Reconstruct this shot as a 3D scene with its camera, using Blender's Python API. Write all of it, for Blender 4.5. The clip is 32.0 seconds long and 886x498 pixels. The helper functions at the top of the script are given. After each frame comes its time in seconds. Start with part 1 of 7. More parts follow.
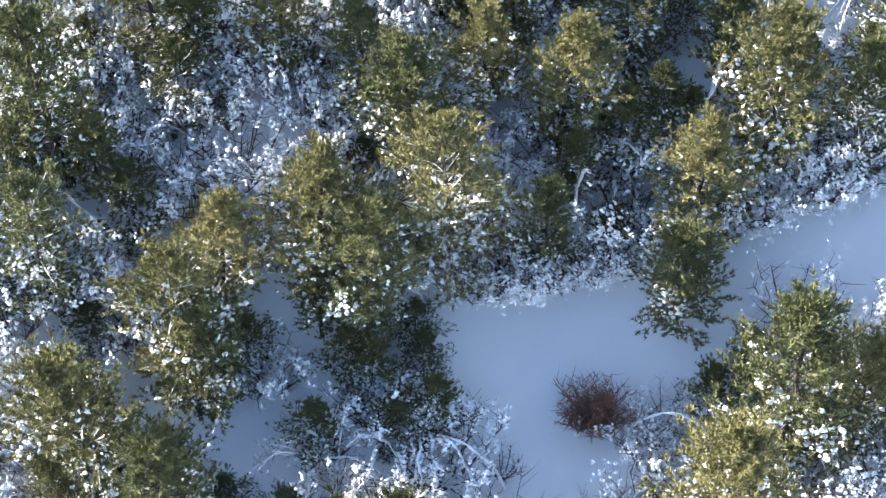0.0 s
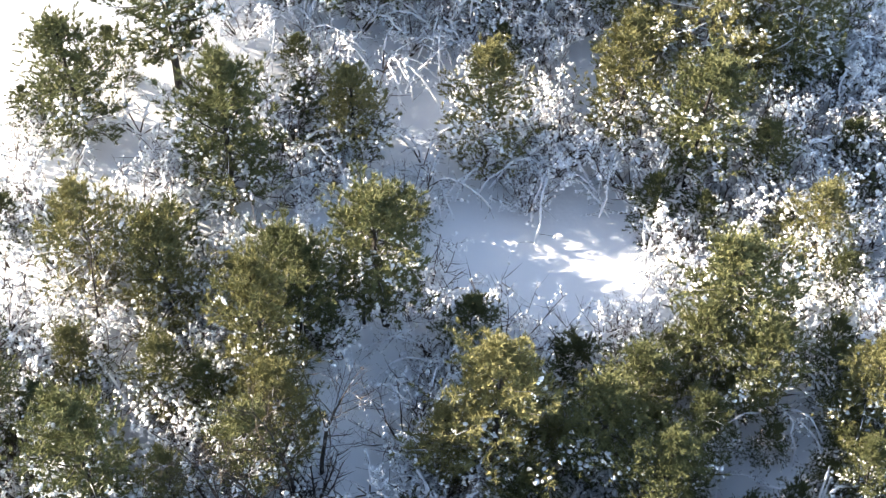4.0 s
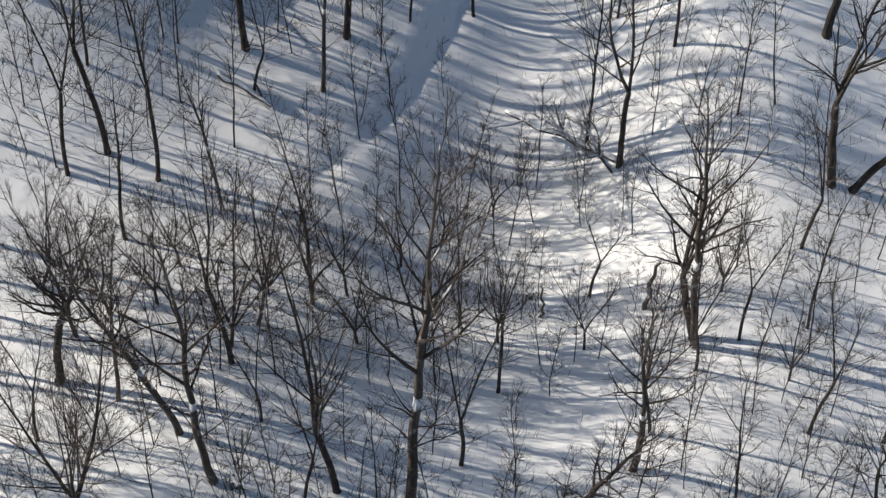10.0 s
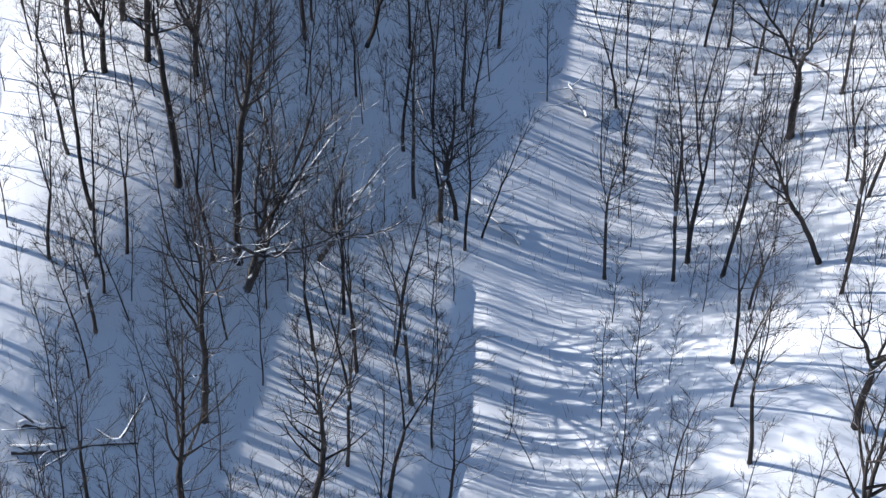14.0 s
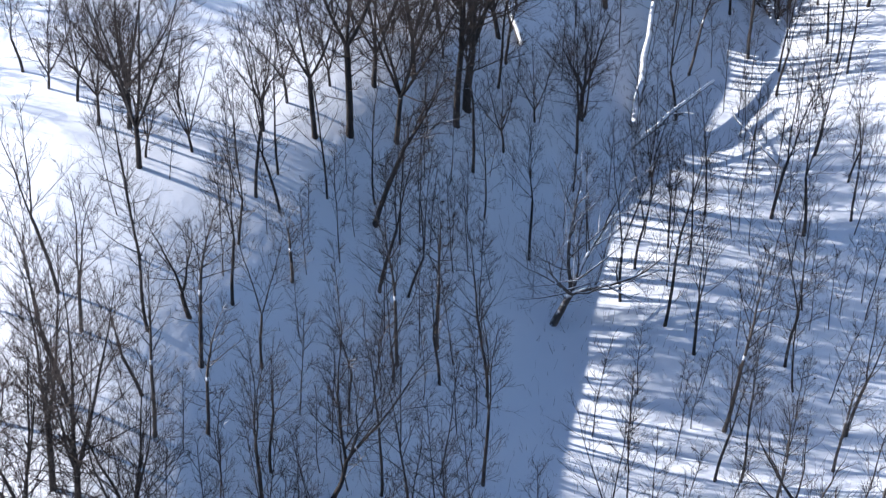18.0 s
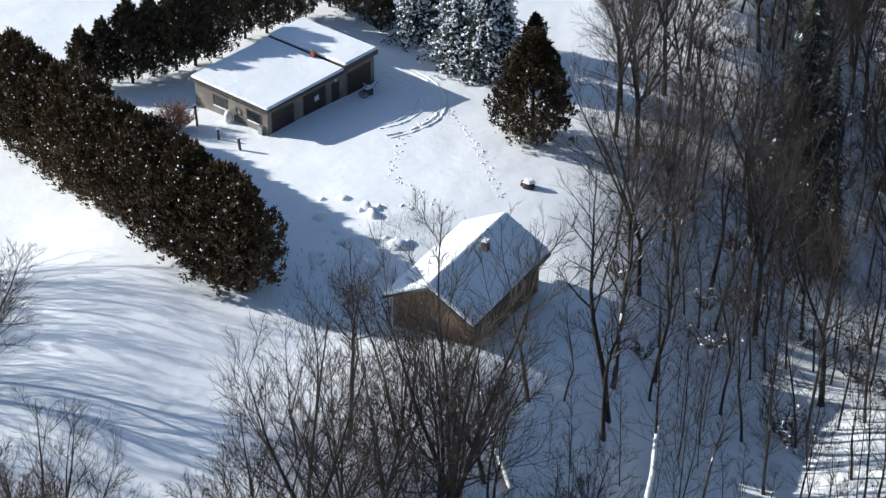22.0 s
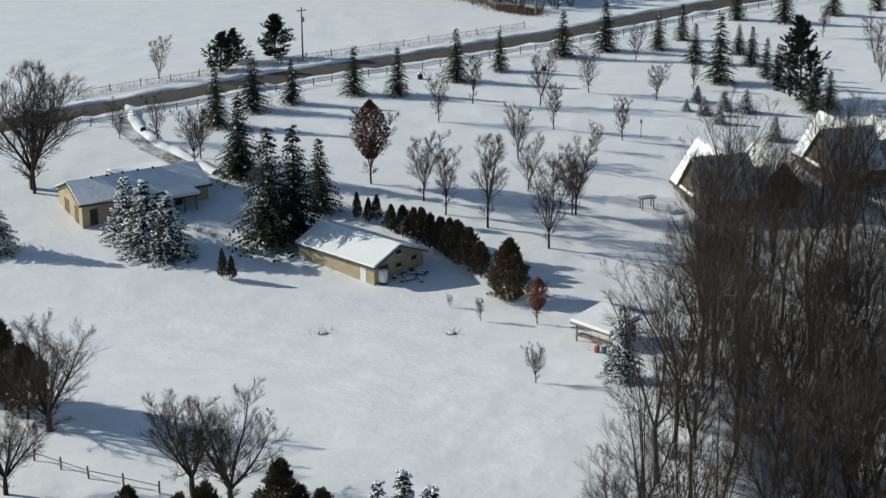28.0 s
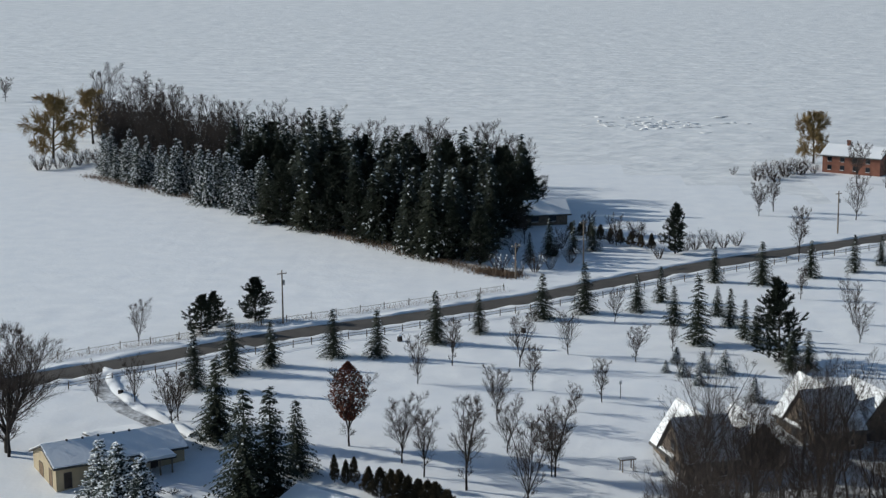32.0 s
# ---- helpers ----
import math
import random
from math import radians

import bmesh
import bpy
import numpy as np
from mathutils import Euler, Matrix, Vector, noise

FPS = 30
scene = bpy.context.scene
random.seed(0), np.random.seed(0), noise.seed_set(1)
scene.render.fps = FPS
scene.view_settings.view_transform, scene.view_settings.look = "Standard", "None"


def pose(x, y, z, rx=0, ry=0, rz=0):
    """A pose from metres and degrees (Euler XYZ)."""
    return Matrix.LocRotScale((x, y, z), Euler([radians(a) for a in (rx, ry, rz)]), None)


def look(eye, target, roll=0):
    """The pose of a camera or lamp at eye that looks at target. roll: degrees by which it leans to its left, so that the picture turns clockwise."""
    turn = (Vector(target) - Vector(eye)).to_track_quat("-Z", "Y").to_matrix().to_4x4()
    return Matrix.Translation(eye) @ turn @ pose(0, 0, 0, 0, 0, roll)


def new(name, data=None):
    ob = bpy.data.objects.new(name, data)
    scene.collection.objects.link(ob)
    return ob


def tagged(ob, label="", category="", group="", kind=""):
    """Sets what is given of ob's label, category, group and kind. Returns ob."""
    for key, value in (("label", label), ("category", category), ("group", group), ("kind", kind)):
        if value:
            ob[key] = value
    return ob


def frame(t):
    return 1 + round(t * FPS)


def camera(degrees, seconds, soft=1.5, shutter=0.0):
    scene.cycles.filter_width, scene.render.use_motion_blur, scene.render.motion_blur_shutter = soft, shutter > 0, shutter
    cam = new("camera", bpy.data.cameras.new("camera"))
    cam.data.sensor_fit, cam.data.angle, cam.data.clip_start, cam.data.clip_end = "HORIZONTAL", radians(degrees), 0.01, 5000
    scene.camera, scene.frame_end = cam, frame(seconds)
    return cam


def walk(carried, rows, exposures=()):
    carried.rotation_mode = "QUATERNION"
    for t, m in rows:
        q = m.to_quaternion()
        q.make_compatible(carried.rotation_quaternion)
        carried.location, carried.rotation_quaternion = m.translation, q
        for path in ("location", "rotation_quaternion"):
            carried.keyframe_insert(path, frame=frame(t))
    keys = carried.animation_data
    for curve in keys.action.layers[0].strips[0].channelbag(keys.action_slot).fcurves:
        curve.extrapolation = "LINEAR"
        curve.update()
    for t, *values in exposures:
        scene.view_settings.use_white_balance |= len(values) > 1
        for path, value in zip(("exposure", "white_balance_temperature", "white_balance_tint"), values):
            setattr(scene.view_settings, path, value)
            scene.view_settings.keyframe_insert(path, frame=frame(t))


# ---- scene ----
cam = camera(27.0, 32.0, soft=1.35)
PATH = [
    (0, (0.48, 1.87, 53.57), (-0.26, 29.76, 12.08), 0.05),
    (0.5, (0.62, 4.81, 54.73), (-0.18, 32.87, 13.36), -0.14),
    (1, (0.76, 7.79, 55.92), (-0.11, 36.00, 14.65), -0.28),
    (1.5, (0.91, 10.85, 57.16), (-0.03, 39.18, 15.97), -0.34),
    (2, (1.06, 14.01, 58.38), (0.05, 42.37, 17.21), -0.35),
    (2.5, (1.21, 17.29, 59.50), (0.13, 45.52, 18.24), -0.35),
    (3, (1.36, 20.69, 60.48), (0.22, 48.58, 18.99), -0.36),
    (3.5, (1.50, 24.13, 61.31), (0.30, 51.58, 19.53), -0.37),
    (4, (1.64, 27.52, 62.02), (0.39, 54.58, 19.99), -0.37),
    (4.5, (1.78, 30.75, 62.64), (0.47, 57.61, 20.49), -0.34),
    (5, (1.92, 33.76, 63.20), (0.54, 60.71, 21.11), -0.28),
    (5.5, (2.04, 36.64, 63.73), (0.59, 63.86, 21.82), -0.20),
    (6, (2.12, 39.45, 64.26), (0.62, 67.02, 22.58), -0.14),
    (6.5, (2.18, 42.18, 64.78), (0.64, 70.15, 23.36), -0.09),
    (7, (2.24, 44.84, 65.30), (0.67, 73.22, 24.16), -0.05),
    (7.5, (2.28, 47.43, 65.79), (0.68, 76.27, 24.98), -0.00),
    (8, (2.29, 50.00, 66.25), (0.68, 79.35, 25.80), 0.03),
    (8.5, (2.30, 52.60, 66.67), (0.67, 82.46, 26.60), 0.03),
    (9, (2.35, 55.23, 67.05), (0.68, 85.62, 27.38), -0.01),
    (9.5, (2.44, 57.77, 67.42), (0.71, 88.73, 28.19), -0.08),
    (10, (2.57, 60.13, 67.82), (0.77, 91.72, 29.10), -0.16),
    (10.5, (2.75, 62.43, 68.30), (0.85, 94.64, 30.11), -0.19),
    (11, (3.01, 64.81, 68.91), (0.98, 97.55, 31.19), -0.15),
    (11.5, (3.25, 67.32, 69.62), (1.09, 100.52, 32.30), -0.08),
    (12, (3.40, 69.99, 70.39), (1.15, 103.57, 33.41), -0.02),
    (12.5, (3.45, 72.83, 71.23), (1.16, 106.73, 34.55), 0.01),
    (13, (3.43, 75.83, 72.14), (1.11, 110.02, 35.73), 0.05),
    (13.5, (3.38, 78.95, 73.07), (1.06, 113.33, 36.84), 0.09),
    (14, (3.33, 82.13, 73.97), (1.01, 116.53, 37.75), 0.15),
    (14.5, (3.30, 85.30, 74.79), (0.96, 119.65, 38.54), 0.22),
    (15, (3.26, 88.39, 75.52), (0.92, 122.74, 39.27), 0.29),
    (15.5, (3.23, 91.33, 76.12), (0.87, 125.87, 40.04), 0.35),
    (16, (3.17, 94.09, 76.57), (0.80, 129.05, 40.91), 0.39),
    (16.5, (3.10, 96.75, 76.95), (0.71, 132.23, 41.81), 0.42),
    (17, (2.99, 99.41, 77.32), (0.60, 135.38, 42.67), 0.45),
    (17.5, (2.89, 102.04, 77.65), (0.49, 138.48, 43.49), 0.51),
    (18, (2.82, 104.61, 77.92), (0.40, 141.54, 44.30), 0.59),
    (18.5, (2.79, 107.07, 78.14), (0.34, 144.54, 45.12), 0.65),
    (19, (2.84, 109.39, 78.30), (0.32, 147.42, 45.93), 0.63),
    (19.5, (2.94, 111.63, 78.40), (0.34, 150.23, 46.73), 0.57),
    (20, (3.08, 113.84, 78.43), (0.39, 153.02, 47.49), 0.49),
    (20.5, (3.20, 116.04, 78.40), (0.41, 155.80, 48.22), 0.43),
    (21, (3.23, 118.21, 78.30), (0.39, 158.58, 48.94), 0.39),
    (21.5, (3.19, 120.31, 78.12), (0.32, 161.28, 49.61), 0.36),
    (22, (3.13, 122.32, 77.85), (0.24, 163.89, 50.22), 0.31),
    (22.5, (3.07, 124.36, 77.55), (0.17, 166.52, 50.82), 0.24),
    (23, (3.04, 126.54, 77.25), (0.13, 169.26, 51.45), 0.19),
    (23.5, (3.10, 128.81, 76.99), (0.14, 172.08, 52.10), 0.11),
    (24, (3.25, 131.13, 76.75), (0.21, 174.90, 52.76), -0.02),
    (24.5, (3.39, 133.47, 76.44), (0.28, 177.72, 53.37), -0.17),
    (25, (3.39, 135.80, 75.95), (0.29, 180.56, 53.88), -0.28),
    (25.5, (3.21, 138.07, 75.31), (0.18, 183.32, 54.26), -0.35),
    (26, (2.87, 140.21, 74.55), (-0.08, 185.93, 54.52), -0.40),
    (26.5, (2.49, 142.09, 73.83), (-0.37, 188.23, 54.77), -0.44),
    (27, (2.19, 143.59, 73.26), (-0.56, 190.11, 55.14), -0.47),
    (27.5, (1.99, 144.70, 72.86), (-0.65, 191.56, 55.64), -0.50),
    (28, (1.88, 145.42, 72.61), (-0.66, 192.61, 56.27), -0.51),
    (28.5, (1.82, 145.80, 72.48), (-0.62, 193.28, 57.02), -0.51),
    (29, (1.81, 145.86, 72.46), (-0.55, 193.62, 57.87), -0.50),
    (29.5, (1.83, 145.76, 72.49), (-0.46, 193.78, 58.76), -0.48),
    (30, (1.86, 145.65, 72.53), (-0.37, 193.91, 59.63), -0.46),
    (30.5, (1.86, 145.58, 72.56), (-0.31, 194.06, 60.52), -0.44),
    (31, (1.88, 145.56, 72.56), (-0.25, 194.26, 61.42), -0.44),
    (31.5, (2.18, 145.67, 72.39), (0.05, 194.57, 62.15), -0.46),
    (32, (2.94, 145.94, 72.01), (0.74, 195.00, 62.58), -0.51),
]

walk(cam, [(t, look(eye, target, roll)) for t, eye, target, roll in PATH],
     exposures=[(0, 2.42, 6400, 13), (1, 2.75, 7250, 13), (2, 2.75, 7400, 13), (5, 1.9, 7100, 13), (6, 1.35, 7000, 12), (7, 1.02, 6750, 12), (9, 0.4, 6700, 12), (10.5, 0.3, 6800, 9), (12, 0.3, 6600, 8),
                (13.5, 0.6, 5950, 11), (16, 0.95, 5800, 15), (18, 1, 5750, 15), (20, 0.88, 5650, 13), (22, 0.42, 5950, 8), (25, -0.07, 6300, 4), (30, -0.22, 6350, 5), (31, -0.2, 6450, 6), (32, -0.38, 6050, 6)])

# ---- light ----
SUN_AZ, SUN_EL = -76.0, 23.0
world = bpy.data.worlds.new("winter_sky")
scene.world = world
world.use_nodes = True
wn = world.node_tree.nodes
sky = wn.new("ShaderNodeTexSky")
sky.sky_type, sky.sun_disc = "NISHITA", False
sky.sun_elevation, sky.sun_rotation = radians(SUN_EL), radians(SUN_AZ)
sky.air_density, sky.dust_density, sky.ozone_density = 1.0, 0.6, 1.5
world.node_tree.links.new(sky.outputs[0], wn["Background"].inputs[0])
wn["Background"].inputs[1].default_value = 0.095
sun = new("sun", bpy.data.lights.new("sun", "SUN"))
sun.data.energy, sun.data.angle, sun.data.color = 5.0, radians(0.5), (1.0, 0.93, 0.82)
sun_way = Vector((math.sin(radians(SUN_AZ)) * math.cos(radians(SUN_EL)), math.cos(radians(SUN_AZ)) * math.cos(radians(SUN_EL)), math.sin(radians(SUN_EL))))
sun.matrix_world = look(sun_way * 500, (0, 0, 0))

# ---- materials ----


def mat_base(name, rough=0.7, metal=0.0):
    m = bpy.data.materials.new(name)
    m.use_nodes = True
    b = m.node_tree.nodes["Principled BSDF"]
    b.inputs["Roughness"].default_value = rough
    b.inputs["Metallic"].default_value = metal
    return m, m.node_tree.nodes, m.node_tree.links, b


def noise_node(n, l, scale, detail=4.0, coords="Object", stretch=None):
    tc = n.new("ShaderNodeTexCoord")
    t = n.new("ShaderNodeTexNoise")
    t.inputs["Scale"].default_value = scale
    t.inputs["Detail"].default_value = detail
    if stretch:
        mp = n.new("ShaderNodeMapping")
        mp.inputs["Scale"].default_value = stretch
        l.new(tc.outputs[coords], mp.inputs[0])
        l.new(mp.outputs[0], t.inputs[0])
    else:
        l.new(tc.outputs[coords], t.inputs[0])
    return t


def ramp(n, l, src, stops):
    r = n.new("ShaderNodeValToRGB")
    while len(r.color_ramp.elements) < len(stops):
        r.color_ramp.elements.new(0.5)
    for e, (p, c) in zip(r.color_ramp.elements, stops):
        e.position, e.color = p, (*c, 1)
    l.new(src, r.inputs[0])
    return r


def bump(n, l, b, src, strength, dist):
    k = n.new("ShaderNodeBump")
    k.inputs["Strength"].default_value, k.inputs["Distance"].default_value = strength, dist
    l.new(src, k.inputs["Height"])
    l.new(k.outputs[0], b.inputs["Normal"])


def two_tone(name, dark, light, scale=3.0, rough=0.8, bump_d=0.0, stretch=None, fine=30.0, coords="Object"):
    """Surface with a broad and a fine variation between two colours."""
    m, n, l, b = mat_base(name, rough)
    a = noise_node(n, l, scale, 4, coords, stretch)
    f = noise_node(n, l, fine, 3, coords, stretch)
    mx = n.new("ShaderNodeMath")
    mx.operation = "MULTIPLY_ADD"
    mx.inputs[1].default_value = 0.4
    l.new(f.outputs[0], mx.inputs[0])
    sc = n.new("ShaderNodeMath")
    sc.operation = "MULTIPLY"
    sc.inputs[1].default_value = 0.6
    l.new(a.outputs[0], sc.inputs[0])
    l.new(sc.outputs[0], mx.inputs[2])
    r = ramp(n, l, mx.outputs[0], [(0.35, dark), (0.65, light)])
    l.new(r.outputs[0], b.inputs["Base Color"])
    if bump_d:
        bump(n, l, b, mx.outputs[0], 0.6, bump_d)
    return m


def snow_cap(m, amount=0.55, soft=0.15, scale=2.0):
    """Lets snow lie on what faces up, in patches."""
    n, l = m.node_tree.nodes, m.node_tree.links
    b = n["Principled BSDF"]
    g = n.new("ShaderNodeNewGeometry")
    sx = n.new("ShaderNodeSeparateXYZ")
    l.new(g.outputs["Normal"], sx.inputs[0])
    t = noise_node(n, l, scale, 3)
    add = n.new("ShaderNodeMath")
    add.operation = "MULTIPLY_ADD"
    add.inputs[1].default_value = 1.2
    l.new(t.outputs[0], add.inputs[0])
    l.new(sx.outputs[2], add.inputs[2])
    mr = n.new("ShaderNodeMapRange")
    mr.inputs["From Min"].default_value, mr.inputs["From Max"].default_value = 1.0 + amount - soft, 1.0 + amount + soft
    l.new(add.outputs[0], mr.inputs[0])
    mix = n.new("ShaderNodeMix")
    mix.data_type = "RGBA"
    old = b.inputs["Base Color"].links[0].from_socket
    l.new(mr.outputs[0], mix.inputs[0])
    l.new(old, mix.inputs[6])
    mix.inputs[7].default_value = (0.84, 0.86, 0.9, 1)
    l.new(mix.outputs[2], b.inputs["Base Color"])
    return m


def leafy(name, stops, rough=0.6, snow=None, trans=0.0):
    """Foliage whose colour varies from spray to spray and from tree to tree."""
    m, n, l, b = mat_base(name, rough)
    g = n.new("ShaderNodeNewGeometry")
    o = n.new("ShaderNodeObjectInfo")
    ad = n.new("ShaderNodeMath")
    ad.operation = "MULTIPLY_ADD"
    ad.inputs[1].default_value = 0.6
    l.new(g.outputs["Random Per Island"], ad.inputs[0])
    sc = n.new("ShaderNodeMath")
    sc.operation = "MULTIPLY"
    sc.inputs[1].default_value = 0.4
    l.new(o.outputs["Random"], sc.inputs[0])
    l.new(sc.outputs[0], ad.inputs[2])
    r = ramp(n, l, ad.outputs[0], stops)
    l.new(r.outputs[0], b.inputs["Base Color"])
    b.inputs["Specular IOR Level"].default_value = 0.25
    if snow is not None:
        snow_cap(m, snow, 0.12, 1.3)
    return m


def make_snow(name, low, high, s1, s2, d1, stretch=None):
    m, n, l, b = mat_base(name, 0.55)
    a = noise_node(n, l, s1, 5, "Object", stretch)
    f = noise_node(n, l, s2, 4, "Object", stretch)
    r = ramp(n, l, a.outputs[0], [(0.3, low), (0.7, high)])
    l.new(r.outputs[0], b.inputs["Base Color"])
    mx = n.new("ShaderNodeMath")
    mx.operation = "MULTIPLY_ADD"
    mx.inputs[1].default_value = 0.35
    l.new(f.outputs[0], mx.inputs[0])
    l.new(a.outputs[0], mx.inputs[2])
    bump(n, l, b, mx.outputs[0], 0.5, d1)
    b.inputs["Specular IOR Level"].default_value = 0.3
    return m


SNOW = make_snow("snow", (0.81, 0.83, 0.86), (0.89, 0.90, 0.91), 0.22, 1.3, 0.26)
LAKE = make_snow("wind_packed_snow", (0.70, 0.72, 0.735), (0.90, 0.905, 0.905), 0.12, 0.4, 1.8, (0.8, 1.3, 1.0))
SNOW_TUFT = two_tone("lying_snow", (0.82, 0.84, 0.88), (0.90, 0.91, 0.92), 3, 0.6, 0.02)
BARK = snow_cap(two_tone("grey_bark", (0.010, 0.008, 0.007), (0.058, 0.046, 0.039), 1.6, 0.92, 0.05, (1, 1, 0.22), 11), 0.52)
BARK_SNOWY = snow_cap(two_tone("snowy_bark", (0.035, 0.028, 0.024), (0.12, 0.10, 0.085), 2.0, 0.9, 0.03, (1, 1, 0.25), 14), 0.06)
TWIG = two_tone("twigs", (0.032, 0.024, 0.020), (0.085, 0.063, 0.052), 0.8, 0.9)
TWIG_DARK = snow_cap(two_tone("dark_twigs", (0.016, 0.011, 0.009), (0.055, 0.040, 0.033), 0.8, 0.9), 0.62)
TWIG_RED = two_tone("reddish_twigs", (0.15, 0.075, 0.055), (0.36, 0.19, 0.14), 0.8, 0.9)
TWIG_GOLD = two_tone("golden_twigs", (0.17, 0.115, 0.045), (0.31, 0.22, 0.095), 0.5, 0.9)
PINE = leafy("pine_needles", [(0.0, (0.08, 0.083, 0.035)), (0.5, (0.165, 0.16, 0.066)), (1.0, (0.31, 0.275, 0.125))])
PINE_GREEN = leafy("green_pine_needles", [(0.0, (0.048, 0.058, 0.025)), (0.5, (0.115, 0.125, 0.052)), (1.0, (0.235, 0.225, 0.105))])
# undergrowth copy of the pine needles, tones darkened to stand for canopy shade
PINE_SHADED = leafy("shaded_pine_needles", [(0.0, (0.035, 0.045, 0.02)), (0.5, (0.085, 0.095, 0.04)), (1.0, (0.16, 0.16, 0.07))])
SPRUCE = leafy("spruce_needles", [(0.0, (0.012, 0.018, 0.012)), (0.6, (0.029, 0.037, 0.023)), (1.0, (0.062, 0.067, 0.044))])
SPRUCE_BLUE = leafy("snowy_spruce_needles", [(0.0, (0.02, 0.03, 0.026)), (1.0, (0.07, 0.085, 0.075))], 0.6, 0.9)
SPRUCE_BRONZE = leafy("bronzed_spruce_needles", [(0.0, (0.018, 0.022, 0.015)), (0.6, (0.045, 0.035, 0.022)), (1.0, (0.11, 0.06, 0.03))])
CEDAR = leafy("cedar_scales", [(0.0, (0.036, 0.031, 0.018)), (0.6, (0.085, 0.066, 0.037)), (1.0, (0.18, 0.125, 0.066))])
CEDAR_BROWN = leafy("bronzed_cedar_scales", [(0.0, (0.03, 0.023, 0.011)), (0.6, (0.078, 0.052, 0.024)), (1.0, (0.16, 0.10, 0.045))])
RUSSET = leafy("dry_leaves", [(0.0, (0.10, 0.03, 0.018)), (1.0, (0.26, 0.09, 0.05))])
GRASS = leafy("dry_grass", [(0.0, (0.08, 0.05, 0.03)), (1.0, (0.22, 0.15, 0.10))])
SLUSH = two_tone("slushy_asphalt", (0.045, 0.04, 0.036), (0.80, 0.82, 0.85), 0.30, 0.8, 0.03, None, 1.6)
ASPHALT = two_tone("asphalt", (0.045, 0.040, 0.036), (0.085, 0.075, 0.065), 0.25, 0.85, 0.01, None, 8)
BLOCK = two_tone("concrete_block", (0.13, 0.118, 0.105), (0.27, 0.245, 0.215), 0.8, 0.9, 0.01, None, 9)
TAN = two_tone("tan_siding", (0.33, 0.27, 0.17), (0.44, 0.36, 0.24), 0.6, 0.75, 0.004, None, 8)
TAN_GREY = two_tone("buff_brick", (0.30, 0.25, 0.18), (0.44, 0.37, 0.27), 0.8, 0.85, 0.005, None, 10)
BROWN = two_tone("brown_boards", (0.10, 0.062, 0.035), (0.20, 0.13, 0.075), 0.9, 0.8, 0.01, (1, 1, 4), 6)
STONE = two_tone("grey_stone", (0.08, 0.06, 0.045), (0.20, 0.155, 0.115), 1.5, 0.9, 0.03, None, 5)
BRICK = two_tone("red_brick", (0.15, 0.058, 0.038), (0.25, 0.10, 0.062), 0.8, 0.85, 0.01, None, 6)
DARK_DOOR = two_tone("dark_door_paint", (0.018, 0.013, 0.010), (0.045, 0.033, 0.026), 1.2, 0.6)
TRIM = two_tone("dark_trim", (0.05, 0.045, 0.04), (0.09, 0.08, 0.07), 1.5, 0.6)
RED_PAINT = two_tone("dark_red_paint", (0.07, 0.012, 0.010), (0.13, 0.025, 0.02), 2.0, 0.6)
WHITE = two_tone("white_plastic", (0.62, 0.63, 0.64), (0.78, 0.78, 0.78), 1.5, 0.4)
SHINGLE = two_tone("dark_shingles", (0.05, 0.05, 0.05), (0.10, 0.095, 0.09), 1.2, 0.9, 0.01, None, 8)
WOOD = two_tone("weathered_wood", (0.13, 0.10, 0.075), (0.27, 0.22, 0.17), 1.2, 0.85, 0.01, (1, 1, 0.3), 9)
GLASS, _gn, _gl, _gb = mat_base("window_glass", 0.06)
_gb.inputs["Base Color"].default_value = (0.012, 0.014, 0.018, 1)
METAL = two_tone("galvanised_metal", (0.30, 0.31, 0.32), (0.45, 0.46, 0.47), 2.0, 0.45)
METAL.node_tree.nodes["Principled BSDF"].inputs["Metallic"].default_value = 0.7
CLAY = two_tone("terracotta", (0.30, 0.10, 0.05), (0.42, 0.16, 0.08), 3.0, 0.8)
BLUE = two_tone("blue_plastic", (0.05, 0.13, 0.22), (0.09, 0.20, 0.32), 2.0, 0.5)

# ---- the lie of the land ----
HILL_X = np.arange(-44, 45, 8.0)
HILL_Y = np.arange(16, 273, 16.0)
SOUTH_HILLS = [
    (-5.2, -2.2, -2.4, -2.5, -1.4, -1, -0.9, -1.2, -2.2, -2, -2.3, -5.2),
    (-2.9, -0.8, -0.8, -1.6, -4.2, -4.6, -4.9, -4.5, -3.1, -0.9, -0.7, -2.9),
    (-1.7, -0.5, -0.6, 0.2, -1, 1, -1.2, -0.6, -0.5, -0.7, -0.4, -1.8),
    (-1.8, -1, -1.4, -0.1, -0.1, 0.1, -2.1, 0.7, 0.1, -1, -0.7, -1.9),
    (-1.3, -0.7, -0.6, -0, -1.2, -3, -2.2, -2.3, -3.3, -1.6, -0.6, -1.3),
    (0.1, 0.4, 0.1, 0.5, 1, 1.2, 2.1, 1.2, 0.8, 0.4, 0.1, -0.4),
]
